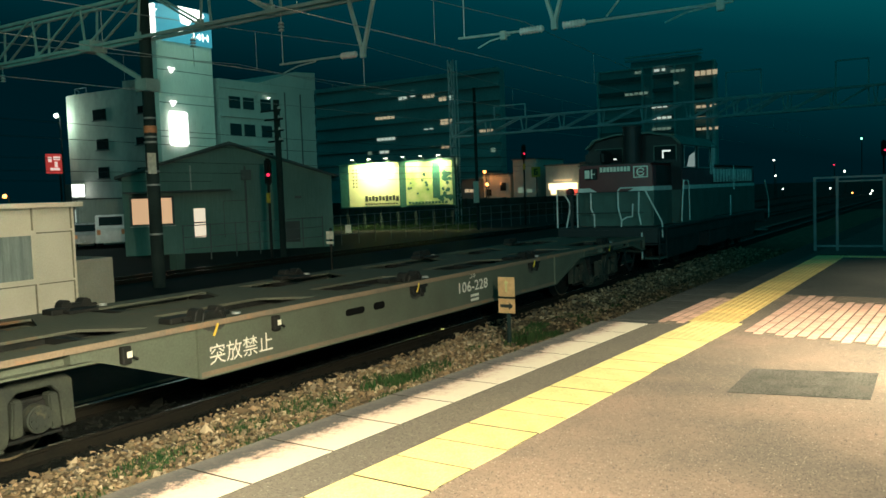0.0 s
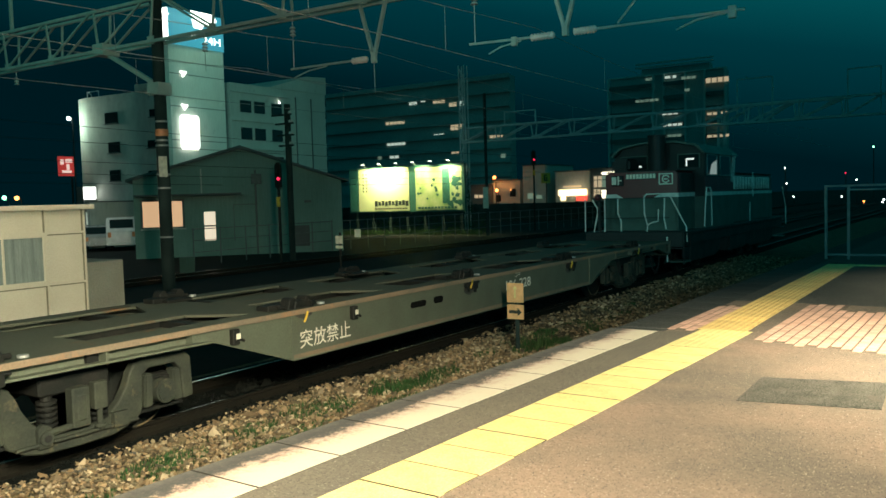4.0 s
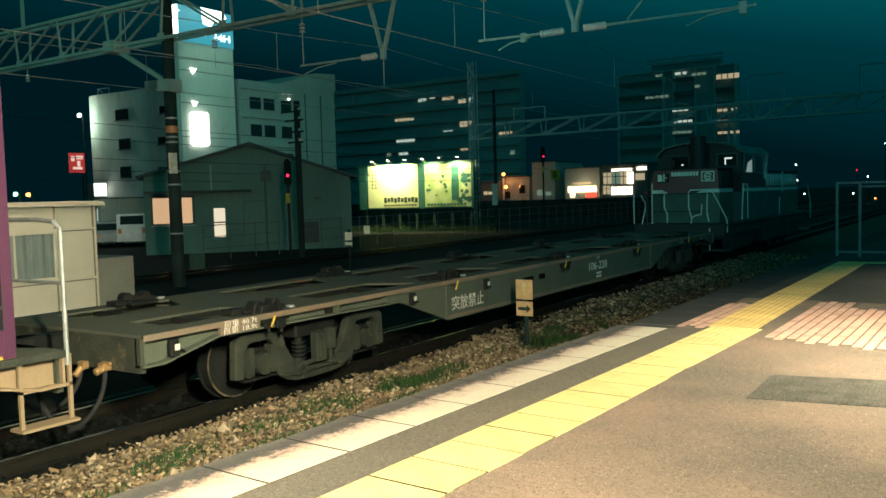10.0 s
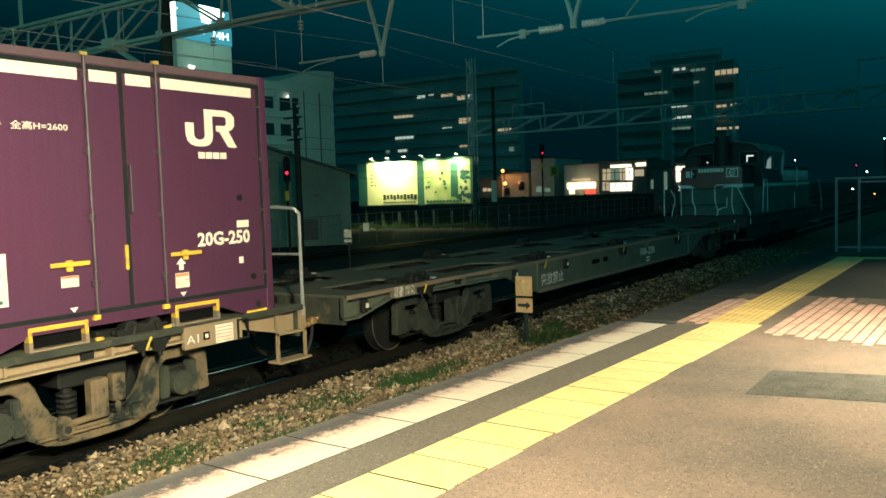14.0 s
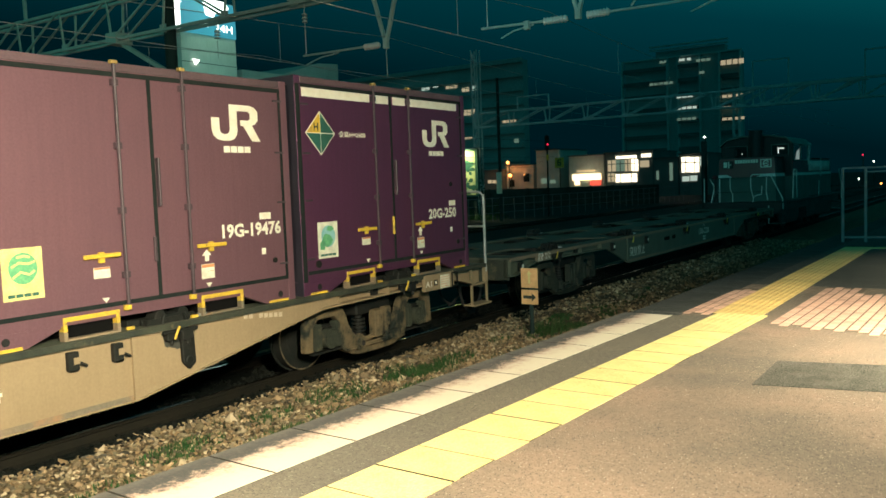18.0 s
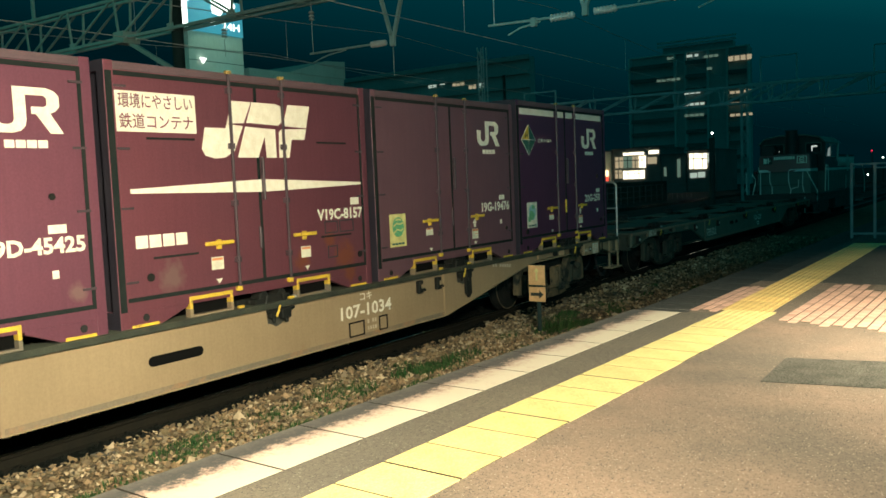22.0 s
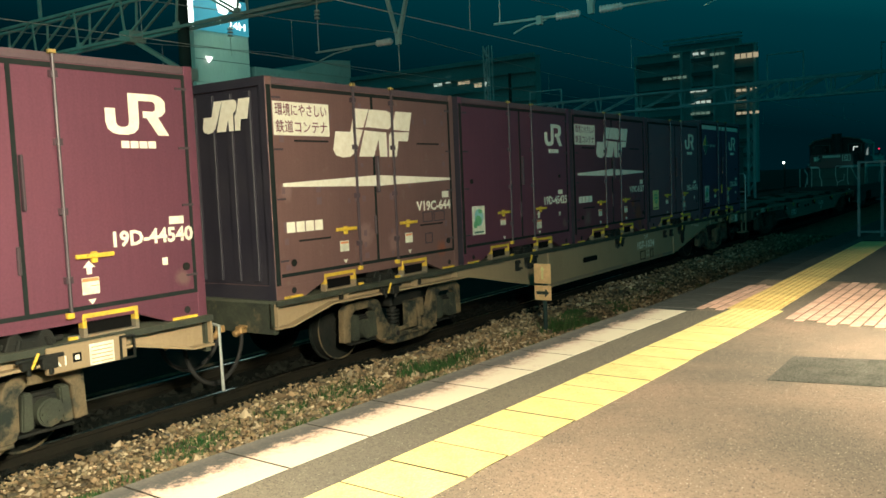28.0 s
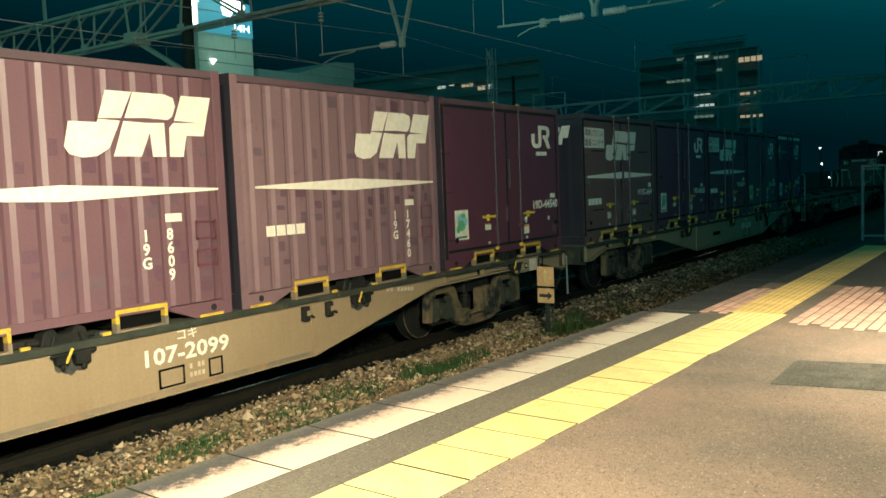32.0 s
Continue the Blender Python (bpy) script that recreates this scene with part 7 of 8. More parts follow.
def windows(parent, x, ys, zs, w, h, pick, seed, face="x"):
    """Single window panes on a facade; pick gives the share of dark, dim, cool and warm ones."""
    rg = random.Random(seed)
    for z in zs:
        for y in ys:
            m = rg.choices(["glass", "win_dim", "win_cool", "win_warm"], pick)[0]
            q = Shape().box(x, x + 0.08, y, y + w, z, z + h) if face == "x" else Shape().box(y, y + w, x - 0.08, x, z, z + h)
            part("window", q, M[m], parent)


B1_WINDOWS = ((-70.9, -69.1, 9.64, 10.67), (-70.6, -69.0, 6.83, 7.85), (-65.2, -63.6, 7.03, 7.73), (-70.6, -69.1, 4.13, 5.19), (-64.8, -63.6, 9.89, 10.56), (-65.3, -63.6, 3.91, 4.92))
b1 = thing("office_building", "pale four-storey building with dark windows", "building", "buildings beyond the line")
part("wall", Shape().prism([(-73.5, 50.9), (-63.4, 51.5), (-64.0, 62), (-79.2, 61), (-77.6, 52.9), (-75.2, 51.2)], "z", -1.02, 12.35), M["plaster"], b1, "pale plaster wall")
part("parapet", Shape().prism([(-66.6, 51.25), (-63.3, 51.45), (-63.9, 62.1), (-67.2, 61.9)], "z", 12.35, 13.0), M["plaster"], b1)
part("roof_rail", Shape().tube([(-74.8, 52.4, 12.9), (-73.4, 51.0, 12.9), (-71.8, 51.1, 12.9)], 0.04).rod((-73.4, 51.0, 12.3), (-73.4, 51.0, 12.9), 0.04).rod((-71.8, 51.1, 12.3), (-71.8, 51.1, 12.9), 0.04).rod((-74.8, 52.4, 12.3), (-74.8, 52.4, 12.9), 0.04), M["galvanised"], b1)
cornerlamp = bpy.data.lights.new("corner_floodlight", "POINT")
cornerlamp.energy, cornerlamp.color, cornerlamp.shadow_soft_size = 520, (0.7, 1.0, 0.8), 0.2
new("corner_floodlight", cornerlamp).location = (-75.6, 49.6, 10.0)
for x0, x1, z0, z1 in B1_WINDOWS:
    yy = 50.9 + (x0 + 73.4) * 0.06
    w = part("window", Shape().box(x0, x1, yy - 0.06, yy + 0.1, z0, z1), M["glass"], b1, "dark window")
    part("window_sill", Shape().box(x0 - 0.1, x1 + 0.1, yy - 0.14, yy + 0.1, z0 - 0.1, z0), M["plaster_dark"], w)
tower = thing("sign_tower", "tall white tower with an illuminated sign", "building", "buildings beyond the line")
part("wall", Shape().box(-51.3, -50, 41.56, 46.88, -1.02, 16.1), M["plaster"], tower, "white tower wall")
for z in (1.5, 4.0, 6.4, 8.9, 11.3):
    part("joint", Shape().box(-50, -49.985, 41.56, 46.88, z, z + 0.06), M["plaster_dark"], tower)
sg = part("sign_band", Shape().box(-50, -49.88, 41.56, 46.88, 13.45, 16.05), M["sign_blue"], tower, "blue illuminated sign band")
part("sign_glow", Shape().prism([(43.7, 16.15), (45.9, 16.15), (46.2, 15.75), (45.8, 15.2), (45.1, 15.35), (44.6, 14.85), (43.9, 14.95)], "x", -49.88, -49.84), M["sign_panel"], sg, "overlit white part of the sign")
part("sign_mark", Shape().box(-49.88, -49.84, 43.6, 44.1, 14.05, 14.5), M["sign_panel"], sg)
part("sign_end", Shape().box(-51.0, -49.9, 41.45, 41.56, 13.6, 16.0), M["sign_panel"], sg, "lit white end of the sign")
lettering("lettering", "24H", 0.8, M["sign_panel"], tower, -49.85, 44.75, 13.85, "white glowing opening hours", 0.0, 1.75)
part("sign_box", Shape().box(-50, -49.6, 42.27, 43.91, 5.75, 8.29).bevel(0.12, 2), M["sign_panel"], tower, "glowing white sign box")
for z in (11.6, 9.15):
    part("wall_lamp", Shape().prism([(42.45, z - 0.08), (43.05, z - 0.10), (42.7, z - 0.5)], "x", -49.9, -49.8), M["sign_panel"], tower, "small floodlight")
    lampd = bpy.data.lights.new("wall_floodlight", "POINT")
    lampd.energy, lampd.color, lampd.shadow_soft_size = 6, (0.55, 1.0, 0.78), 0.2
    new("wall_floodlight", lampd).location = (-48.6, 43.2, z)
part("roof_lamp", Shape().ball((-49.6, 40.62, 15.55), 0.13).rod((-49.8, 40.62, 15.55), (-49.8, 41.64, 15.55), 0.04), M["sign_panel"], tower)
area_lamp("sign_floodlight", (-47.8, 44.3, 16.3), (-50, 44.3, 12.0), 90, (0.6, 1.0, 0.78), 3.0, 0.3)
b2 = thing("office_building", "grey three-storey building behind the house", "building", "buildings beyond the line")
part("wall", Shape().box(-62.8, -55, 52.2, 64.8, -1.02, 12.2), M["plaster"], b2, "grey plaster wall")
part("parapet", Shape().prism([(57.0, 12.2), (64.9, 12.2), (64.9, 13.9), (62, 13.7)], "x", -62.8, -54.9), M["plaster"], b2)
windows(b2, -55, (53.3, 55.0, 57.2), (9.7, 7.3, 4.8), 1.3, 1.05, (1, 0, 0, 0), 2)
for z in (3.9, 6.4, 8.9, 11.4):
    part("ledge", Shape().box(-55, -54.8, 52.2, 59.5, z, z + 0.14), M["plaster"], b2)
for y in (60.4, 62.6):
    part("vent_pipe", Shape().tube([(-54.9, y, 2.0), (-54.9, y, 11.6)], 0.06, 6), M["plaster_dark"], b2)
part("wall_lamp", Shape().ball((-54.8, 58.1, 10.9), 0.08), M["lamp_white"], b2)

# billboard on posts
bb = thing("billboard", "lit roadside billboard with cream and green posters", "billboard")
BA, BB = Vector((-40.3, 50.0, 0)), Vector((-30.1, 50.0, 0))
part("board", Shape().box(-40.3, -30.1, 50.0, 50.25, 0.62, 3.95), M["dark_green"], bb)
part("poster", Shape().box(-39.4, -34.8, 49.97, 50.0, 0.72, 3.88), M["poster"], bb, "cream advertising poster")
part("poster", Shape().box(-34.2, -30.3, 49.97, 50.0, 0.72, 3.78), M["poster_green"], bb, "green landscape poster")
PRINT = [(-37.9 + i * 0.31, -37.66 + i * 0.31, 1.14 if i % 3 else 1.08, 1.44 if i % 2 else 1.50, "ink") for i in range(10)]
PRINT += [(-37.9 + i * 0.25, -37.72 + i * 0.25, 0.85, 0.95, "ink") for i in range(12)]
PRINT += [(x, x + 0.12, 3.4 - 0.25 * i, 3.52 - 0.25 * i, "ink") for i in range(6) for x in (-39.0, -38.7)]
PRINT += [(-31.9, -31.3, 1.2, 3.7, "dark_green")] + [(-34.0 + i * 0.28, -33.8 + i * 0.28, 0.82, 0.98, "dark_green") for i in range(12)]
for x0, x1, z0, z1, k in PRINT:
    part("poster_print", Shape().box(x0, x1, 49.95, 49.97, z0, z1), M[k], bb, "dark bar of writing")
rng = random.Random(77)
for i in range(26):
    cx, cz, r = (rng.uniform(-31.2, -30.5), rng.uniform(1.0, 3.3), rng.uniform(0.12, 0.35)) if i < 16 else (rng.uniform(-34.0, -32.3), rng.uniform(1.4, 3.2), rng.uniform(0.05, 0.2))
    part("poster_tree", Shape().prism([(cx + r * rng.uniform(0.4, 1.1) * math.cos(a), cz + r * rng.uniform(0.4, 1.1) * math.sin(a)) for a in [0.7 * k for k in range(9)]], "y", 49.962 - 0.0006 * i, 49.969), M["dark_green"], bb, "dark green printed foliage")
part("poster_band", Shape().box(-40.2, -39.5, 49.96, 50.0, 0.72, 3.88), M["dark_green"], bb, "dark green side band")
for i in range(7):
    part("post", Shape().box(-39.8 + i * 1.55, -39.6 + i * 1.55, 50.05, 50.2, -1.05, 0.62), M["pole"], bb)
for i in range(6):
    x = -38.6 + i * 1.5
    lp = part("lamp_arm", Shape().tube([(x, 50.0, 3.95), (x, 49.5, 4.2)], 0.03), M["truss"], bb)
    part("lamp_head", Shape().box(x - 0.12, x + 0.12, 49.47, 49.54, 4.17, 4.2), M["lamp_white"], lp, "billboard floodlight")
for x, p in ((-38.4, 60), (-37.2, 270), (-36.0, 190), (-33.6, 95), (-31.4, 150)):
    area_lamp("billboard_lamp", (x, 49.35, 4.2), (x, 50.1, 2.4), p, (1.0, 0.97, 0.50), 0.6, 0.1, 130)

# dark blocks of flats with lit windows
blk1 = thing("apartment_block", "dark block of flats with a few lit windows", "building", "buildings beyond the line")
part("wall", Shape().box(-127, -79, 150, 152, -1.02, 26), M["dark_wall"], blk1)
for x, z, w, k in ((-109.8, 23.0, 4.4, "win_cool"), (-103.6, 22.0, 2.2, "win_cool"), (-100.6, 22.4, 1.5, "win_cool"), (-97.4, 21.8, 3.0, "win_warm"), (-93.4, 20.5, 1.9, "win_warm"), (-91.0, 20.6, 1.3, "win_cool"), (-84.3, 19.9, 5.0, "win_cool"), (-110.0, 18.2, 5.2, "win_warm"), (-109.8, 13.6, 5.0, "win_cool"), (-93.2, 15.9, 1.9, "win_warm"), (-91.2, 16.0, 1.2, "win_warm"), (-97.4, 14.8, 2.6, "win_cool"), (-93.2, 11.0, 2.0, "win_warm"), (-109.2, 10.8, 2.6, "win_cool"), (-112.5, 10.7, 1.2, "win_dim"), (-83.9, 13.7, 3.2, "win_warm"), (-77.4 - 4, 9.2, 1.2, "win_dim")):
    n = max(1, round(w / 1.1))
    for i in range(n):
        part("window", Shape().box(x + i * w / n, x + (i + 0.78) * w / n, 149.85, 150, z, z + (0.55 if w > 2.5 else 1.15)), M[k], blk1, "lit window")
for i in range(9):
    part("balcony", Shape().box(-127, -79, 149.2, 150, 3.0 + i * 2.8, 3.9 + i * 2.8), M["dark_wall"], blk1)
blk2 = thing("apartment_block", "tall dark block of flats with stacked balconies", "building", "buildings beyond the line")
part("wall", Shape().box(-65.5, -42.0, 170, 173, -1.02, 25.6), M["dark_wall"], blk2)
part("roof_house", Shape().box(-59, -45.0, 170.5, 172.5, 25.6, 27.2), M["dark_wall"], blk2)
for z in (25.6, 27.3, 28.0):
    part("roof_edge", Shape().box(-60 if z > 26 else -66, -44.2 if z > 26 else -41.6, 169.6, 170.2, z, z + 0.3), M["pale_wall"], blk2, "pale roof edge")
for x in (-66, -56.4, -54.2, -49.8, -46.0, -42.0):
    part("pier", Shape().box(x, x + 0.35, 169.0, 170, -1.02, 25.7), M["pale_wall"], blk2)
for i in range(9):
    for x0, x1 in ((-65.5, -56.4), (-54.0, -49.8), (-45.5, -42.0)):
        part("balcony", Shape().box(x0, x1, 168.9, 169.1, 1.2 + i * 2.75, 2.0 + i * 2.75), M["plaster_dark"], blk2)
for x, z, w, k in ((-57.6, 24.6, 1.6, "win_dim"), (-53.6, 24.6, 1.4, "win_cool"), (-52.0, 24.6, 0.9, "win_cool"), (-50.2, 24.1, 3.0, "win_dim"), (-45.4, 22.9, 4.6, "win_warm"), (-59.8, 20.3, 5.0, "win_dim"), (-54.2, 17.3, 3.4, "win_cool"), (-54.2, 15.0, 4.2, "win_cool"), (-54.2, 12.8, 4.0, "win_dim"), (-45.2, 16.6, 4.4, "win_warm"), (-45.2, 14.4, 4.0, "win_warm"), (-45.2, 12.2, 4.4, "win_warm"), (-49.6, 21.7, 1.2, "win_dim")):
    n = max(1, round(w / 1.1))
    for i in range(n):
        part("window", Shape().box(x + i * w / n, x + (i + 0.8) * w / n, 168.8, 168.9, z, z + (0.95 if z > 22.5 and w > 4 else 0.5)), M[k], blk2, "lit window")

# shops and street lights near the end of the yard
SHOPS = (
    (-51.0, -45.7, 4.9, "small shop with a warm lit front", "plaster", (("shop_light", -50.48, -46.17, 1.5, 2.36), ("shop_light", -50.15, -49.43, 0.84, 1.46), ("lamp_orange_dim", -47.74, -46.19, 0.76, 1.49), ("win_warm", -49.74, -47.0, 2.67, 2.94))),
    (-45.5, -38.7, 5.1, "two-storey shop with a glowing glass front", "plaster_dark", (("win_cream", -43.89, -40.97, 4.26, 4.62), ("win_cream", -40.26, -38.92, 4.3, 4.75), ("win_warm", -45.08, -43.95, 2.55, 4.1), ("win_dim", -43.85, -42.7, 2.55, 4.1), ("win_warm", -42.6, -41.75, 2.5, 4.1), ("win_cream", -41.65, -40.75, 2.5, 4.1), ("win_warm", -40.45, -39.2, 2.96, 3.85), ("win_cream", -43.97, -42.5, 1.02, 2.14), ("win_cream", -42.4, -40.94, 1.02, 2.14), ("win_warm", -45.12, -44.18, 1.14, 2.3))),
    (-38.6, -35.3, 4.0, "low dark shop with dim windows", "plaster_dark", (("win_dim", -36.4, -36.0, 1.0, 3.4), ("win_dim", -38.2, -37.9, 1.2, 2.4))),
    (-35.1, -31.3, 4.4, "small house with bright upstairs windows", "plaster_dark", (("win_cream", -34.76, -33.68, 2.03, 4.04), ("win_cream", -33.6, -32.5, 2.0, 3.98), ("win_cool", -32.38, -31.56, 2.73, 4.0), ("win_cool", -34.71, -33.8, 0.84, 1.5), ("win_cool", -33.66, -32.76, 0.87, 1.58))),
    (-56.2, -52.6, 6.0, "plain pale two-storey house front", "plaster", (("win_dim", -55.4, -54.6, 1.2, 2.0), ("win_dim", -54.0, -53.2, 1.2, 1.7))),
    (-61.2, -56.7, 4.0, "pale house front lit by orange street lamps", "plaster", (("glass", -58.3, -57.4, 1.6, 2.8), ("glass", -60.6, -59.9, 0.9, 1.9))),
    (-65.4, -61.4, 3.4, "low pale house with a warm lit window", "plaster_dark", (("win_warm", -64.4, -63.8, 1.55, 2.05), ("win_warm", -63.6, -62.9, 1.55, 2.0))),
)
for x0, x1, z1, lab, m, lights in SHOPS:
    s = thing("shop_building", lab, "building", "buildings beyond the line")
    part("wall", Shape().box(x0, x1, 110, 120, -1.02, z1), M[m], s)
    part("roof_edge", Shape().box(x0 - 0.15, x1 + 0.15, 109.7, 120.2, z1, z1 + 0.15), M["roofing"], s)
    for k, a, b, c, d in lights:
        w = part("window", Shape().box(a, b, 109.85, 110, c, d), M[k], s, "lit shop window")
        if b - a > 0.8 and d - c > 1.0:
            part("glazing_bar", Shape().box((a + b) / 2 - 0.04, (a + b) / 2 + 0.04, 109.8, 109.85, c, d), M["pole"], w)
            part("glazing_bar", Shape().box(a, b, 109.81, 109.85, c + 0.62 * (d - c), c + 0.68 * (d - c)), M["pole"], w)
for x, y, z, k, lab in ((-60.4, 109, 4.5, "lamp_orange", "orange glowing lamp on a street post"), (-59.5, 108, 2.6, "lamp_orange", "orange glowing lamp on a street post"), (-74.1, 49.3, 10.3, "lamp_white", "white floodlight beside a building corner"), (-75, 44.2, 2.7, "lamp_orange", "orange glowing lamp on a street post"), (-75, 43.0, 2.75, "lamp_green", "greenish glowing lamp on a street post"), (-15.4, 140, 2.7, "lamp_white", "white glowing lamp far down the line"), (-17.4, 140, 0.2, "lamp_white", "white glowing lamp far down the line"), (-14.3, 139, -0.6, "lamp_orange", "orange glowing lamp far down the line"), (-11.7, 140, -0.4, "lamp_white", "white glowing lamp far down the line"), (-25.7, 141, 4.9, "lamp_white", "white glowing lamp far down the line"), (-25.3, 140, 2.4, "lamp_white", "white glowing lamp far down the line"), (-24.6, 142, 0.3, "lamp_white", "white glowing lamp far down the line"), (-17.0, 141, 3.75, "lamp_red", "red glowing lamp far down the line"), (-13.3, 142, 7.55, "lamp_green", "greenish glowing lamp far down the line"), (-12.0, 141, -0.8, "lamp_white", "white glowing lamp far down the line"), (-26, 90, 5.6, "lamp_white", "white glowing lamp on a street post"), (-19.5, 90, 2.0, "lamp_white", "white glowing lamp on a street post")):
    s = thing("street_lamp", lab, "street lamp", "street lamps")
    part("lamp_post", Shape().rod((x, y + 0.4, -1.05), (x, y + 0.4, z), 0.07, 10), M["pole"], s)
    part("lamp_head", Shape().ball((x, y, z), 0.2 if y < 60 else 0.24 if 100 < y < 120 else 0.12), M[k], s, "glowing lamp head")
for at, power in (((-60.45, 108.4, 4.5), 130), ((-59.5, 107.6, 2.7), 110), ((-47.6, 108.6, 2.4), 70)):
    street = bpy.data.lights.new("street_light", "POINT")
    street.energy, street.color, street.shadow_soft_size = power, (1.0, 0.36, 0.10) if power > 100 else (1.0, 0.75, 0.4), 0.2
    new("street_light", street).location = at
bw = thing("boundary_wall", "long low dark concrete wall across the end of the yard", "wall")
for i in range(16):
    part("wall_panel", Shape().box(-66 + 2.4 * i, -63.62 + 2.4 * i, 80, 80.15, -1.05, 0.82), M["pole"], bw)
    part("wall_post", Shape().box(-66.1 + 2.4 * i, -65.92 + 2.4 * i, 79.9, 80.2, -1.05, 0.88), M["pole"], bw)
six = thing("stop_marker", "square yellow stopping marker on a slim post", "sign")
part("post", Shape().rod((-42.9, 90, -1.05), (-42.9, 90, 3.2), 0.06, 8), M["pole"], six)
pl = part("plate", Shape().box(-43.5, -42.35, 89.9, 89.95, 3.05, 4.25), M["safety_yellow"], six, "yellow square plate")
part("plate_mark", Shape().box(-43.15, -42.7, 89.87, 89.9, 3.3, 3.42).box(-43.15, -42.7, 89.87, 89.9, 3.6, 3.72).box(-43.15, -42.7, 89.87, 89.9, 3.9, 4.02).box(-43.15, -43.02, 89.87, 89.9, 3.42, 3.9).box(-42.83, -42.7, 89.87, 89.9, 3.42, 3.6), M["ink"], pl, "dark figure on the plate")
q = Shape().box(-75.2, -75, 48.6, 50.2, 4.8, 6.7)
rs = thing("shop_sign", "red lit shop sign on a post", "sign")
part("panel", q, M["sign_red"], rs, "red glowing panel")
for a, b, c2, d2 in ((48.75, 49.1, 5.9, 6.4), (49.3, 50.0, 6.1, 6.45), (48.9, 49.9, 5.1, 5.35), (49.4, 49.7, 5.4, 5.95)):
    part("panel_mark", Shape().box(-75, -74.95, a, b, c2, d2), M["glint"], rs)
part("post", Shape().rod((-75.1, 50, -1.05), (-75.1, 50, 4.7), 0.1, 10), M["pole"], rs)
ls = thing("shop_building", "narrow dark shop entrance with bright panes", "building", "buildings beyond the line")
part("wall", Shape().box(-73.6, -72.6, 49.4, 50.8, -1.02, 3.7), M["plaster_dark"], ls)
part("window", Shape().box(-72.6, -72.5, 49.45, 50.75, 2.45, 3.65), M["sign_panel"], ls, "bright window")
part("window", Shape().box(-72.6, -72.5, 49.6, 50.7, 0.0, 1.2), M["win_cool"], ls, "bright window")


def car(at, tall, paint, lab):
    c = thing("parked_car", lab, "car", "cars in the lot", at)
    k = tall
    part("body", Shape().prism([(0, 0.35), (0, 0.85 * k), (0.25, 1.0 * k), (0.7, 1.5 * k), (3.0, 1.5 * k), (3.7, 0.95 * k), (4.2, 0.8 * k), (4.2, 0.35)], "x", -1.7, 0).bevel(0.06, 2), paint, c, "white car body")
    part("window", Shape().prism([(0.75, 1.02 * k), (0.95, 1.42 * k), (2.92, 1.42 * k), (3.45, 1.0 * k)], "x", -1.62, 0.006), M["glass"], c)
    part("rear_window", Shape().prism([(0.245, 1.03 * k), (0.60, 1.42 * k), (0.65, 1.42 * k), (0.30, 1.03 * k)], "x", -1.5, -0.2), M["glass"], c, "dark rear window")
    for x in (-1.62, -0.28):
        part("tail_light", Shape().box(x, x + 0.2, -0.02, 0.04, 0.62 * k, 0.84 * k).bevel(0.02), M["orange"], c, "red tail light")
    part("bumper", Shape().box(-1.72, 0.02, -0.08, 0.12, 0.32, 0.52).bevel(0.03, 2), paint, c)
    for y0 in (0.8, 3.3):
        for x0, x1 in ((-0.2, 0.02), (-1.72, -1.5)):
            part("wheel", Shape().rod((x0, y0, 0.31), (x1, y0, 0.31), 0.31, 20), M["rubber"], c)


car(pose(-42.0, 32.0, -1.02, 0, 0, 53), 1.3, M["car_white"], "white parked van beside the house")
car(pose(-43.2, 31.3, -1.02, 0, 0, 60), 1.0, M["car_silver"], "silver parked car behind the hut")
wallb = thing("yard_wall", "pale rendered wall behind the parked cars", "wall")
part("wall_panel", Shape().box(-47.3, -47.0, 32.4, 36.5, -1.02, 1.9), M["plaster"], wallb)
part("wall_cap", Shape().box(-47.35, -46.95, 32.35, 36.55, 1.9, 1.98), M["roofing"], wallb)
# unseen point light, added in front of the parked cars to brighten them
carfill = bpy.data.lights.new("car_fill", "POINT")
carfill.energy, carfill.color, carfill.shadow_soft_size = 130, (0.95, 1.0, 0.85), 0.3
new("car_fill", carfill).location = (-42.6, 28.6, 2.8)

# fence along the far side of the yard
fence = thing("lineside_fence", "dim wire fence with slim posts along the yard", "fence")
for i in range(44):
    y = 24 + i * 1.5
    part("post", Shape().box(-27.885, -27.85, y, y + 0.035, -1.05, 0.55), M["fence_wire"], fence)
part("wire", Shape().box(-27.88, -27.86, 24, 90, 0.48, 0.52).box(-27.88, -27.86, 24, 90, 0.0, 0.03).box(-27.88, -27.86, 24, 90, -0.5, -0.47), M["fence_wire"], fence)


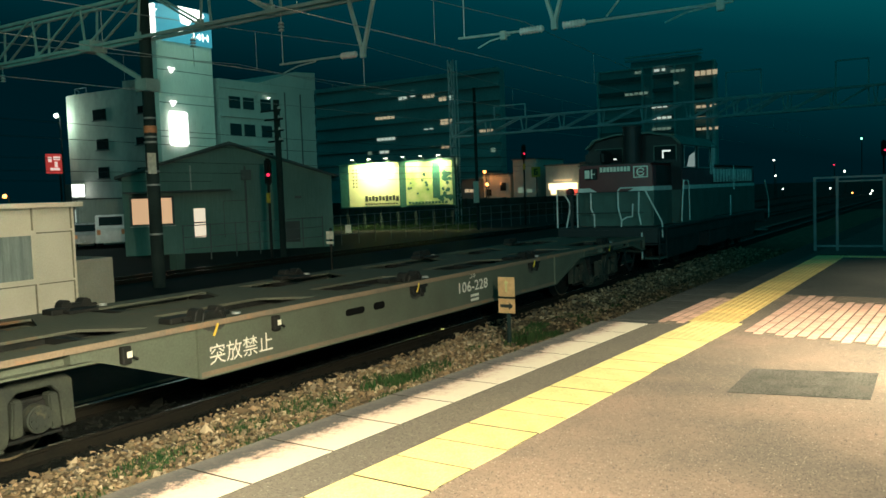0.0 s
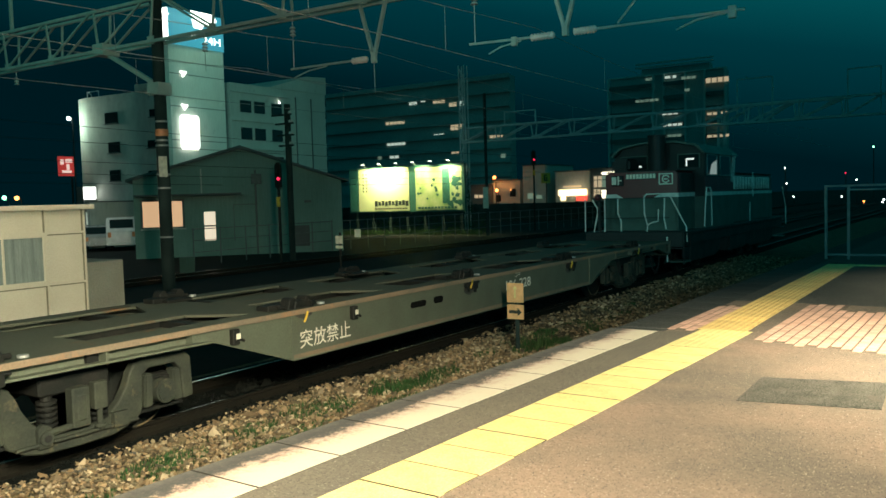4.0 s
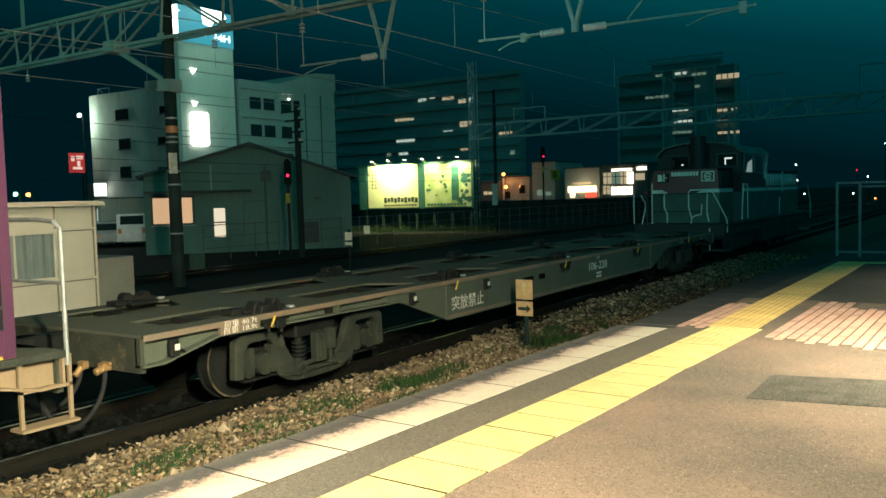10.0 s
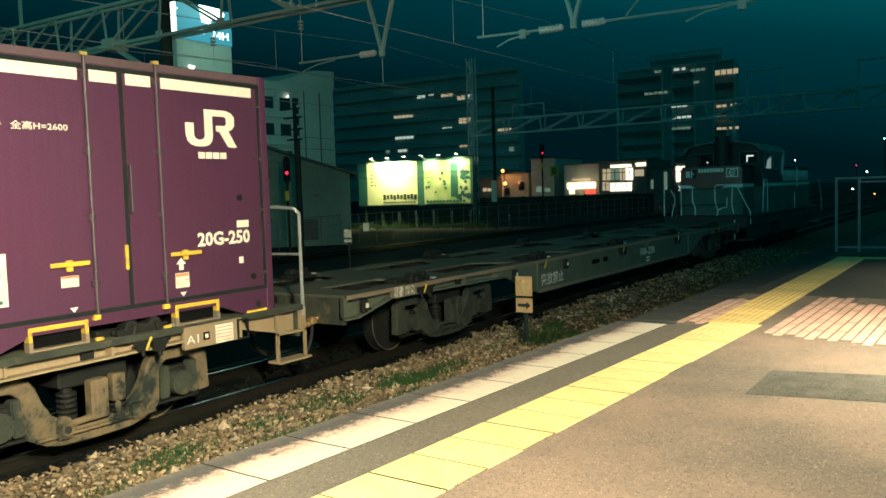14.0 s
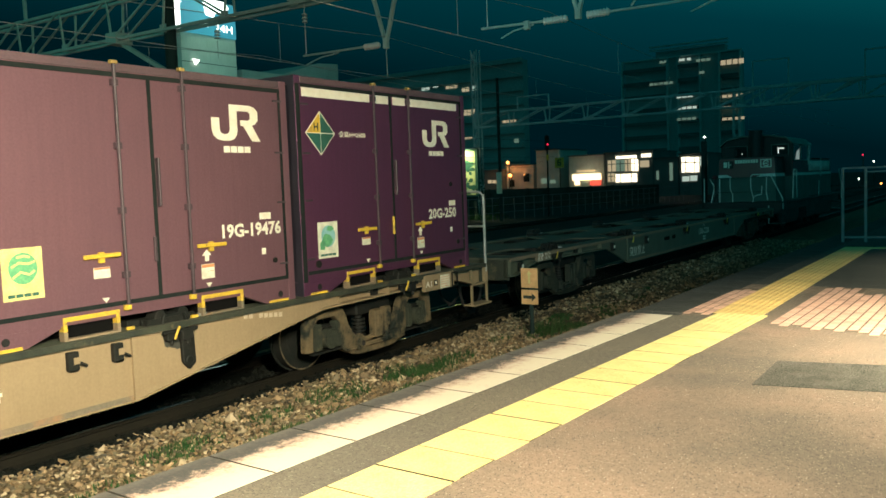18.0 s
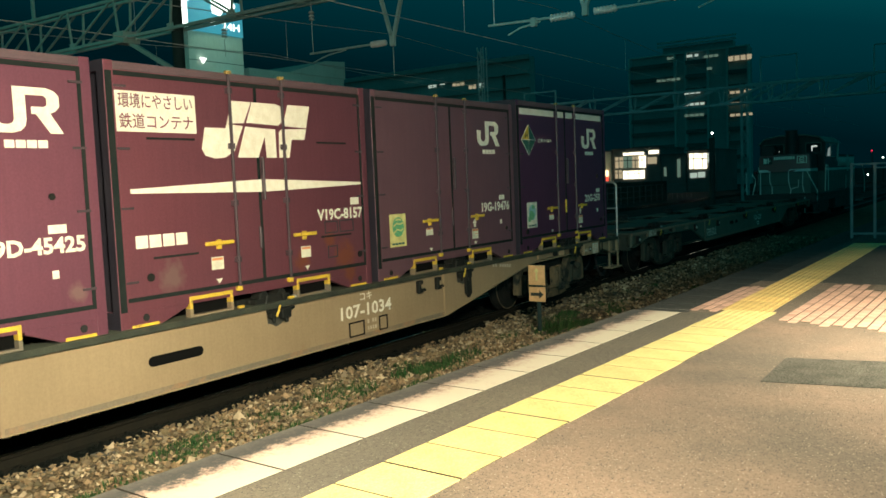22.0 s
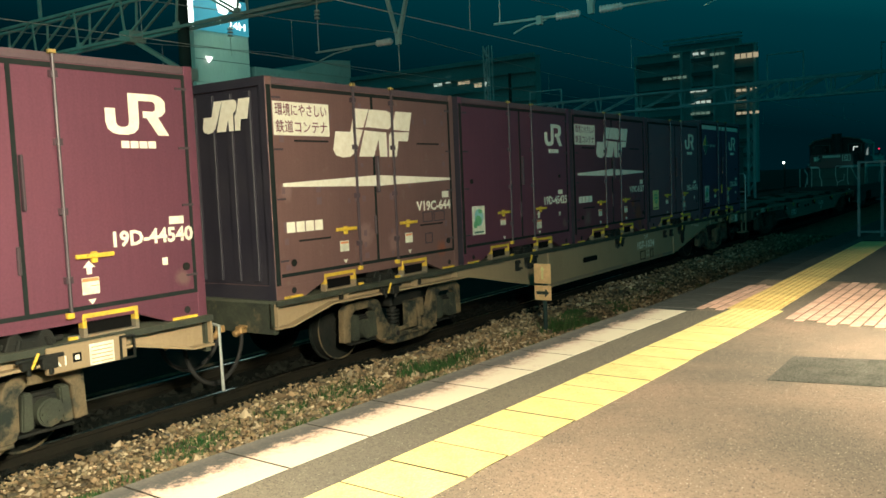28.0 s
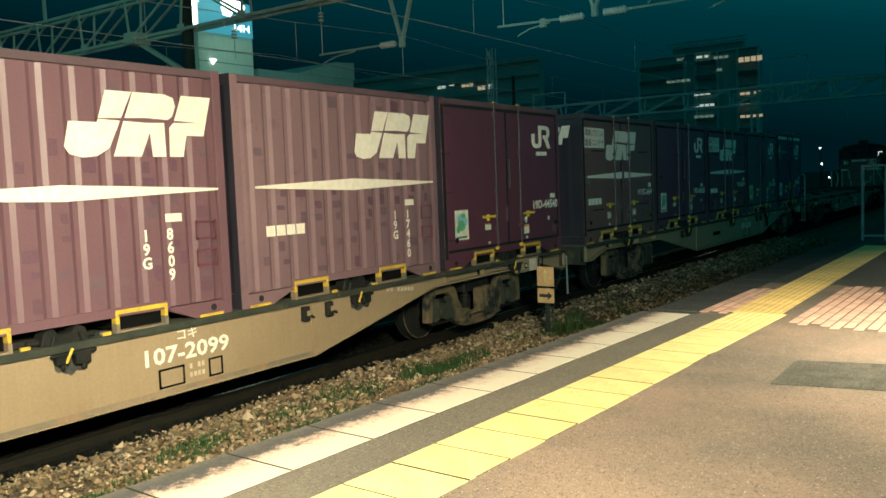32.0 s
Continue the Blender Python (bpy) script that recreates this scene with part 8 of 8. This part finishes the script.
def clump(name, x, y, z0, w, h, n, seed, label):
    """A shrub of many small leaves on short stems."""
    rg = np.random.default_rng(seed)
    V, F = [], []
    for _ in range(n):
        r = rg.random() ** 0.5
        a, k = rg.uniform(0, 6.28), rg.random()
        cx, cy, cz = x + w * r * math.cos(a) * (1.1 - 0.5 * k), y + w * 0.6 * r * math.sin(a), z0 + h * k * (0.7 + 0.3 * math.sin(5 * a))
        s = rg.uniform(0.05, 0.14)
        d = rg.normal(size=(2, 3))
        d /= np.linalg.norm(d, axis=1)[:, None]
        i = len(V)
        V += [(cx, cy, cz), tuple(np.array((cx, cy, cz)) + s * d[0]), tuple(np.array((cx, cy, cz)) + s * d[1])]
        F.append((i, i + 1, i + 2))
    return cloud(name, V, F, M["leaf"], label)


for i in range(8):
    clump("shrub", -39 + i * 1.35, 51.2, -1.0, 1.2, 1.4, 500, 20 + i, "dark leafy shrubs under the billboard")
tufts("verge_grass", [(-41 + 0.55 * i, 48.9 + 0.3 * math.sin(i), 0.5, 90, 0.45) for i in range(24)], 12, "long grass on the verge before the billboard")
clump("ivy", -30.9, 51.6, 0.3, 0.5, 3.4, 500, 40, "climbing leaves on the lattice mast")


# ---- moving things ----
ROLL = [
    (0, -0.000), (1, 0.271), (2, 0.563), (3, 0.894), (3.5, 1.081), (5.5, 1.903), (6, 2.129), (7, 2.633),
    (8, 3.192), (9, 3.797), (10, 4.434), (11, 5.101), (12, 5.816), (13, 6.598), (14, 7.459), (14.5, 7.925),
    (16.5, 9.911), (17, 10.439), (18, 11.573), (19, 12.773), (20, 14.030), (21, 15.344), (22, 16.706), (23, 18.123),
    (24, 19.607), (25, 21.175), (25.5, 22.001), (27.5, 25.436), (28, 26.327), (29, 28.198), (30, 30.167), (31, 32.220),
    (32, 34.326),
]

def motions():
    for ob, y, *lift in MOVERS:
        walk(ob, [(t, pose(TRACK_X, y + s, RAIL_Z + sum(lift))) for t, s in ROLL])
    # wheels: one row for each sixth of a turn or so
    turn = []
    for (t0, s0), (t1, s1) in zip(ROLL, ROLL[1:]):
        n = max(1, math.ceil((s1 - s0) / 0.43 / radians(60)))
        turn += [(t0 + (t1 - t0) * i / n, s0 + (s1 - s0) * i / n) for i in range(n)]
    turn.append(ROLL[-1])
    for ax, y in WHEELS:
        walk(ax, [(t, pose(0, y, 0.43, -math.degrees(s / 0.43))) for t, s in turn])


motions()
